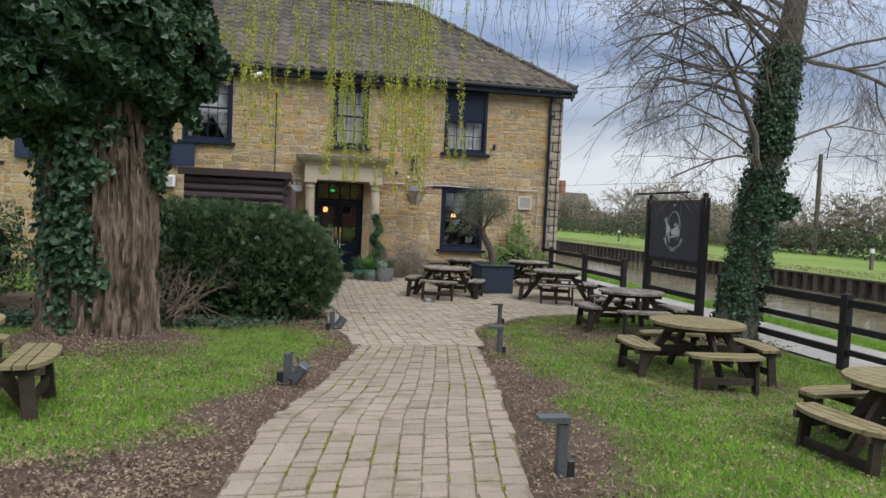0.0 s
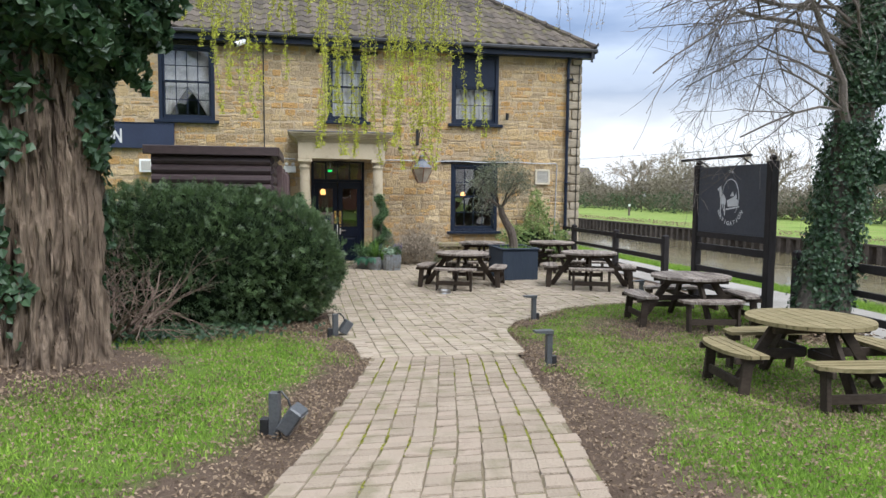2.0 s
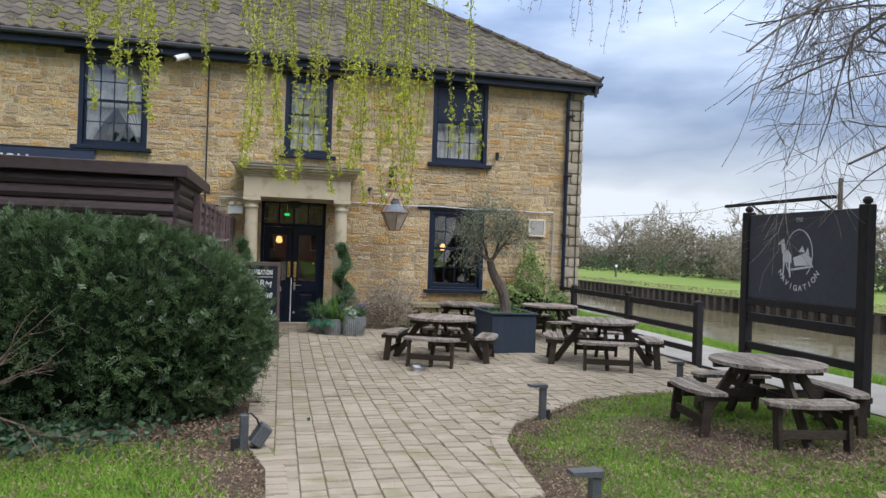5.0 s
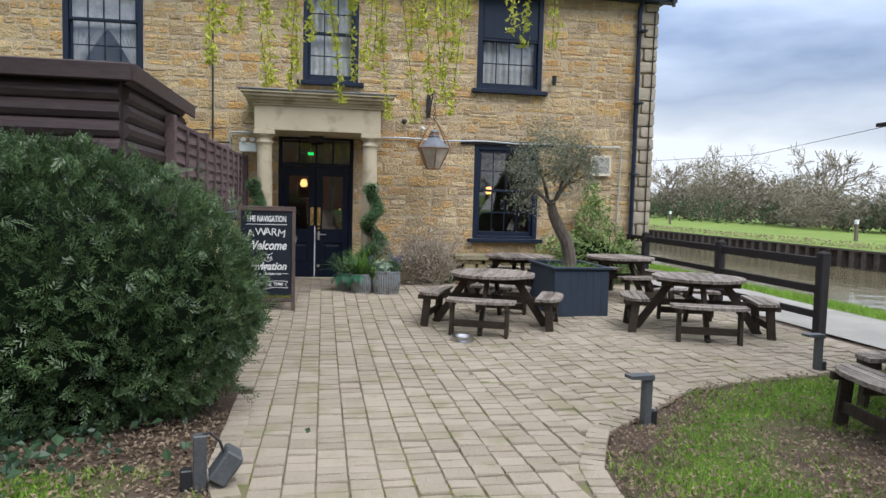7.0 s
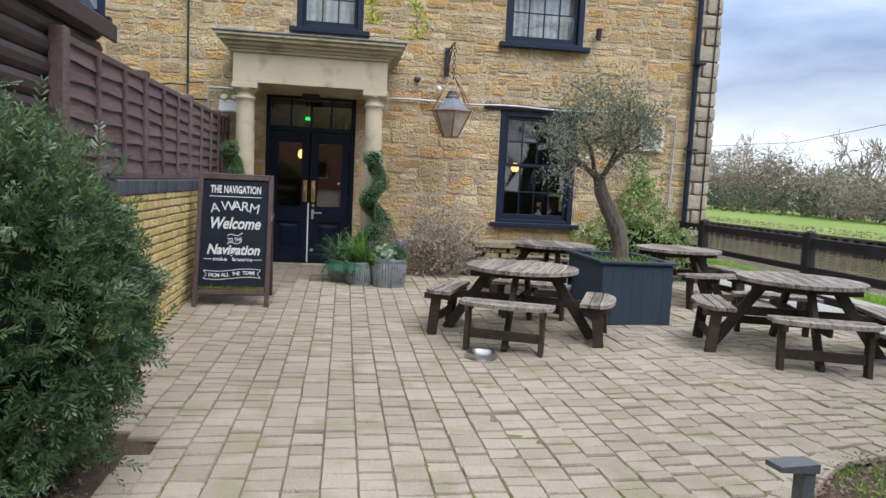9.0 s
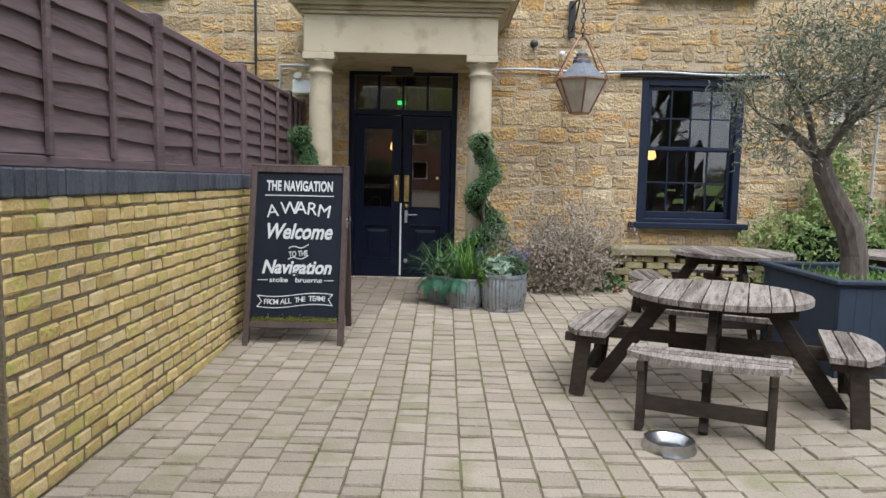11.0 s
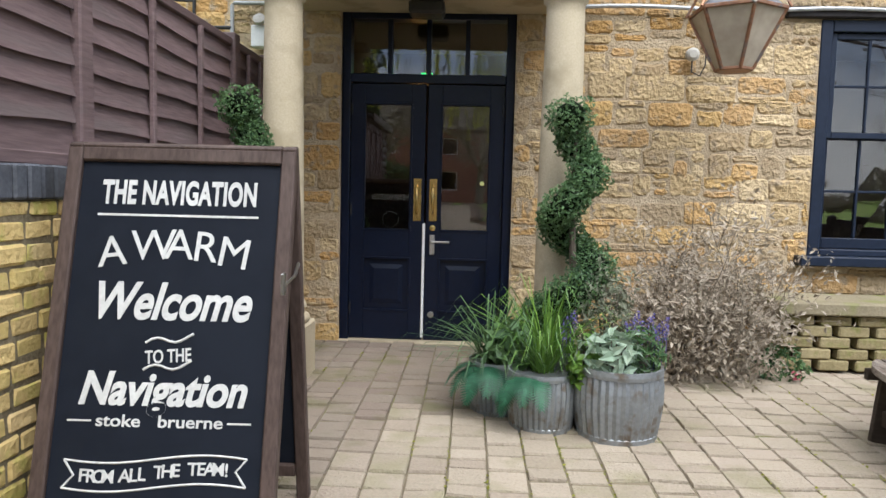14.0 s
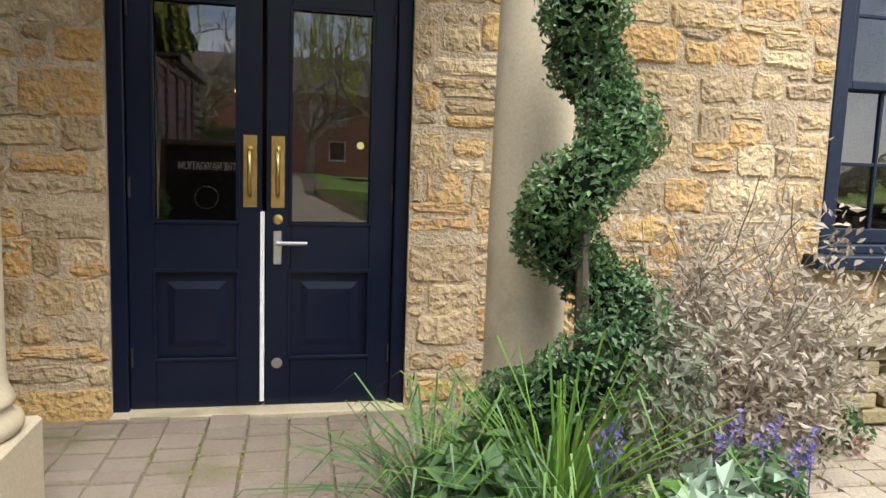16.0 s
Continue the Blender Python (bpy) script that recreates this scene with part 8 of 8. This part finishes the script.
for c in range(5):
    z0 = -0.425 + c * 0.081
    off = 0.13 if c % 2 else 0.0
    x = BX0 + off
    while x < BX1 - 0.06:
        part("brick", Shape().box(x, min(x + 0.215, BX1), BY0, BY0 + 0.105, z0, z0 + 0.076, 0.01), BENCH_BRICK, seat_wall)
        x += 0.262
    y = BY0 + 0.11 + (0.0 if c % 2 else 0.05)
    while y < BY1 - 0.08:
        part("brick", Shape().box(BX0, BX0 + 0.105, y, min(y + 0.215, BY1 - 0.01), z0, z0 + 0.076, 0.01), BENCH_BRICK, seat_wall)
        y += 0.235
part("inner_fill", Shape().box(BX0 + 0.106, BX1 - 0.05, BY0 + 0.108, BY1 - 0.01, -0.43, -0.022, 0.005), EARTH, seat_wall)

# ---- roof tiles ----
TW, TL = 0.30, 0.33
prof = [(0.0, 0.022), (0.07, 0.048), (0.14, 0.03), (0.20, 0.006), (0.26, 0.004), (0.315, 0.02)]
tile = Shape()
cs = 1 / math.hypot(1, SLOPE)
for v, lift in ((0.0, 0.022), (TL + 0.04, 0.0)):
    tile.v += [(u, v * cs, v * cs * SLOPE + hgt_ + lift) for u, hgt_ in prof]
tile.v += [(u, 0.004, hgt_ - 0.012) for u, hgt_ in prof]
tile.f = [(i, i + 1, 7 + i, 6 + i) for i in range(5)] + [(12 + i, 13 + i, i + 1, i) for i in range(5)]
tile_mesh = tile.mesh("roof_tile", ROOF_TILE)
more, count = Shape(), 0
random.seed(55)
rows_n = int(math.hypot(RIDGE_Y - EA, RIDGE_Z - 5.28) / TL)
for j in range(rows_n):
    y = EA + j * TL * cs
    z = 5.29 + (y - EA) * SLOPE
    x_max = EX - (EX - HIP_X) * (y - EA) / (RIDGE_Y - EA) - 0.2
    x = LEFT_END - 0.2 + 0.0
    while x < x_max:
        dz = random.uniform(-0.004, 0.006)
        if j < 6 and x > -6.6 and count < 300:
            ob = new("tile", tile_mesh)
            ob.parent, ob.location = roof_ob, (x, y, z + dz)
            count += 1
        else:
            more.add([(a + x, b + y, c + z + dz) for a, b, c in tile.v], tile.f)
        x += TW
tagged(part("tiles", more, ROOF_TILE, roof_ob), kind="stuff")

# ---- paving blocks ----
random.seed(77)


def paver(pts):
    """A worn block over four corners, with rounded arrises and its own tilt."""
    c = [sum(p[i] for p in pts) / 4 for i in (0, 1)]
    z = float(ground_z(*c)) + random.uniform(0.011, 0.024)
    tx, ty = random.gauss(0, 0.014), random.gauss(0, 0.022)
    vs = []
    for kx, ky, dz in ((1.0, 1.0, -0.03), (1.0, 1.0, -0.010), (0.955, 0.94, 0.0)):
        for x, y in pts:
            gx, gy = c[0] + (x - c[0]) * kx, c[1] + (y - c[1]) * ky
            vs.append((gx, gy, z + dz + (gx - c[0]) * tx + (gy - c[1]) * ty + float(ground_z(gx, gy)) - float(ground_z(*c))))
    return vs, [(a, (a + 1) % 4, 4 + (a + 1) % 4, 4 + a) for a in range(4)] + [(4 + a, 4 + (a + 1) % 4, 8 + (a + 1) % 4, 8 + a) for a in range(4)] + [(8, 9, 10, 11)]


pave, damp_shade, count = Shape(), Shape(), 0
G, GX = 0.0095, 0.0035


def inside(x, y):
    le, ri = path_edges(y)
    if y > 14.15:
        ri = 7.40
    if y >= 14.2:
        le = 0.16
    return le < x < ri


y_split = 10.40
cols = 11
path = Shape()
for i in range(cols):
    y = -11.0 + random.uniform(0, 0.2)
    while y < y_split:
        y1 = min(y + random.choice((0.10, 0.12, 0.135, 0.15, 0.165, 0.20)), y_split)
        if y1 - y > 0.05:
            out = random.uniform(-0.035, 0.025)
            g1, g2 = random.uniform(0.004, 0.013), random.uniform(0.004, 0.010)
            q = []
            for yy, k in ((y + g1, 0), (y + g1, 1), (y1 - g1, 1), (y1 - g1, 0)):
                le, ri = path_edges(yy)
                w = (ri - le) / cols
                edge = -out if (i == 0 and k == 0) else out if (i == cols - 1 and k == 1) else 0.0
                q.append((le + w * (i + k) + (g2 if k == 0 else -g2) * 0.7 + edge + random.uniform(-0.006, 0.006), yy + random.uniform(-0.006, 0.006)))
            path.add(*paver(q))
        y = y1
x = 0.16
while x < 7.4:
    w = 0.178
    y = y_split + random.uniform(0, 0.02)
    while y < 21.33:
        ln = random.choice((0.105, 0.125, 0.145, 0.165, 0.165, 0.195))
        y1 = min(y + ln, 21.34)
        if inside(x + w / 2, (y + y1) / 2) and y1 - y > 0.05:
            ja, jb = random.uniform(-0.006, 0.006), random.uniform(-0.006, 0.006)
            q = [(x + GX + random.uniform(-0.003, 0.003), y + G + ja), (x + w - GX, y + G - ja), (x + w - GX + random.uniform(-0.003, 0.003), y1 - G + jb), (x + GX, y1 - G - jb)]
            vs, fs = paver(q)
            # blocks near the door take the darker colour: dirt plus painted porch shade
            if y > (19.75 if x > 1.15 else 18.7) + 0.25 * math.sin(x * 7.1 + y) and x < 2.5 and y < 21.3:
                damp_shade.add(vs, fs)
            elif 0.5 < x < 2.7 and 16.2 < y < 19.8 and count < 300:
                part("paving_block", Shape().add(vs, fs), PAVER, pavement)
                count += 1
            else:
                pave.add(vs, fs)
        y = y1
    x += w
# kerb course that follows both curved edges of the paving
for side in (0, 1):
    ys = np.linspace(10.45, 14.12 if side else 14.0, 400)
    ex = np.array([path_edges(v)[side] for v in ys])
    run = np.concatenate([[0], np.cumsum(np.hypot(np.diff(ex), np.diff(ys)))])
    s0 = 0.0
    while s0 < run[-1] - 0.12:
        s1 = s0 + random.choice((0.10, 0.11, 0.125, 0.14))
        (xa, ya), (xb, yb) = ((float(np.interp(v, run, ex)), float(np.interp(v, run, ys))) for v in (s0 + 0.009, s1 - 0.009))
        d = Vector((xb - xa, yb - ya, 0)).normalized()
        o = Vector((d.y, -d.x, 0)) * (0.15 if side else -0.15)
        lo, hi = -0.25 * o, 0.75 * o
        q = [(xa + lo.x, ya + lo.y), (xa + hi.x, ya + hi.y), (xb + hi.x, yb + hi.y), (xb + lo.x, yb + lo.y)]
        vs, fs = paver(q if side else [q[1], q[0], q[3], q[2]])
        pave.add([(x, y, z + 0.009) for x, y, z in vs], fs)
        s0 = s1
# moss and silt in some joints
jm = np.random.default_rng(77)
n = 15000
col, my = jm.integers(1, 40, n), jm.uniform(10.6, 21.0, n)
mx = 0.16 + 0.178 * col
wet = (np.sin(mx * 2.7 + my * 1.3) * np.sin(my * 2.1 - mx * 1.9) + 0.5 * np.sin(mx * 9 + my * 5) + jm.normal(0, 0.15, n) > 0.55)
le, ri = path_edges(my)
ri = np.where(my > 14.15, 7.3, ri)
wet &= (mx > np.where(my > 14.3, 0.2, le + 0.05)) & (mx < ri - 0.05)
col2, my2 = jm.integers(1, 11, n), jm.uniform(3.0, 10.4, n)
le2, ri2 = path_edges(my2)
mx2 = le2 + (ri2 - le2) * col2 / 11
wet2 = np.sin(mx2 * 3.1 + my2 * 1.1) * np.sin(my2 * 1.7 - mx2 * 2.3) + 0.5 * np.sin(mx2 * 8 + my2 * 6) + jm.normal(0, 0.15, n) > 0.6
mp = np.concatenate([np.stack([mx[wet], my[wet]], 1), np.stack([mx2[wet2], my2[wet2]], 1)])
mp[:, 0] += jm.normal(0, 0.004, len(mp))
mz = ground_z(mp[:, 0], mp[:, 1]) + 0.016 + jm.uniform(0, 0.005, len(mp))
tagged(part("joint_moss", Shape().leaves(np.column_stack([mp, mz]), np.tile((0, 0, 1.0), (len(mp), 1)), 0.017, 0.3, 0.7, 0.4), MOSS), "yellow-green moss in the joints of the block paving", "moss", kind="stuff")
tagged(part("paving_blocks", pave, PAVER, pavement), kind="stuff")
tagged(part("path_blocks", path, PAVER_PATH, pavement, "worn brownish block paving of the garden path"), kind="stuff")
tagged(part("damp_blocks", damp_shade, PAVER_DAMP_SHADE, pavement, "darker block paving by the door, dirt and porch shade put into its colour"), kind="stuff")
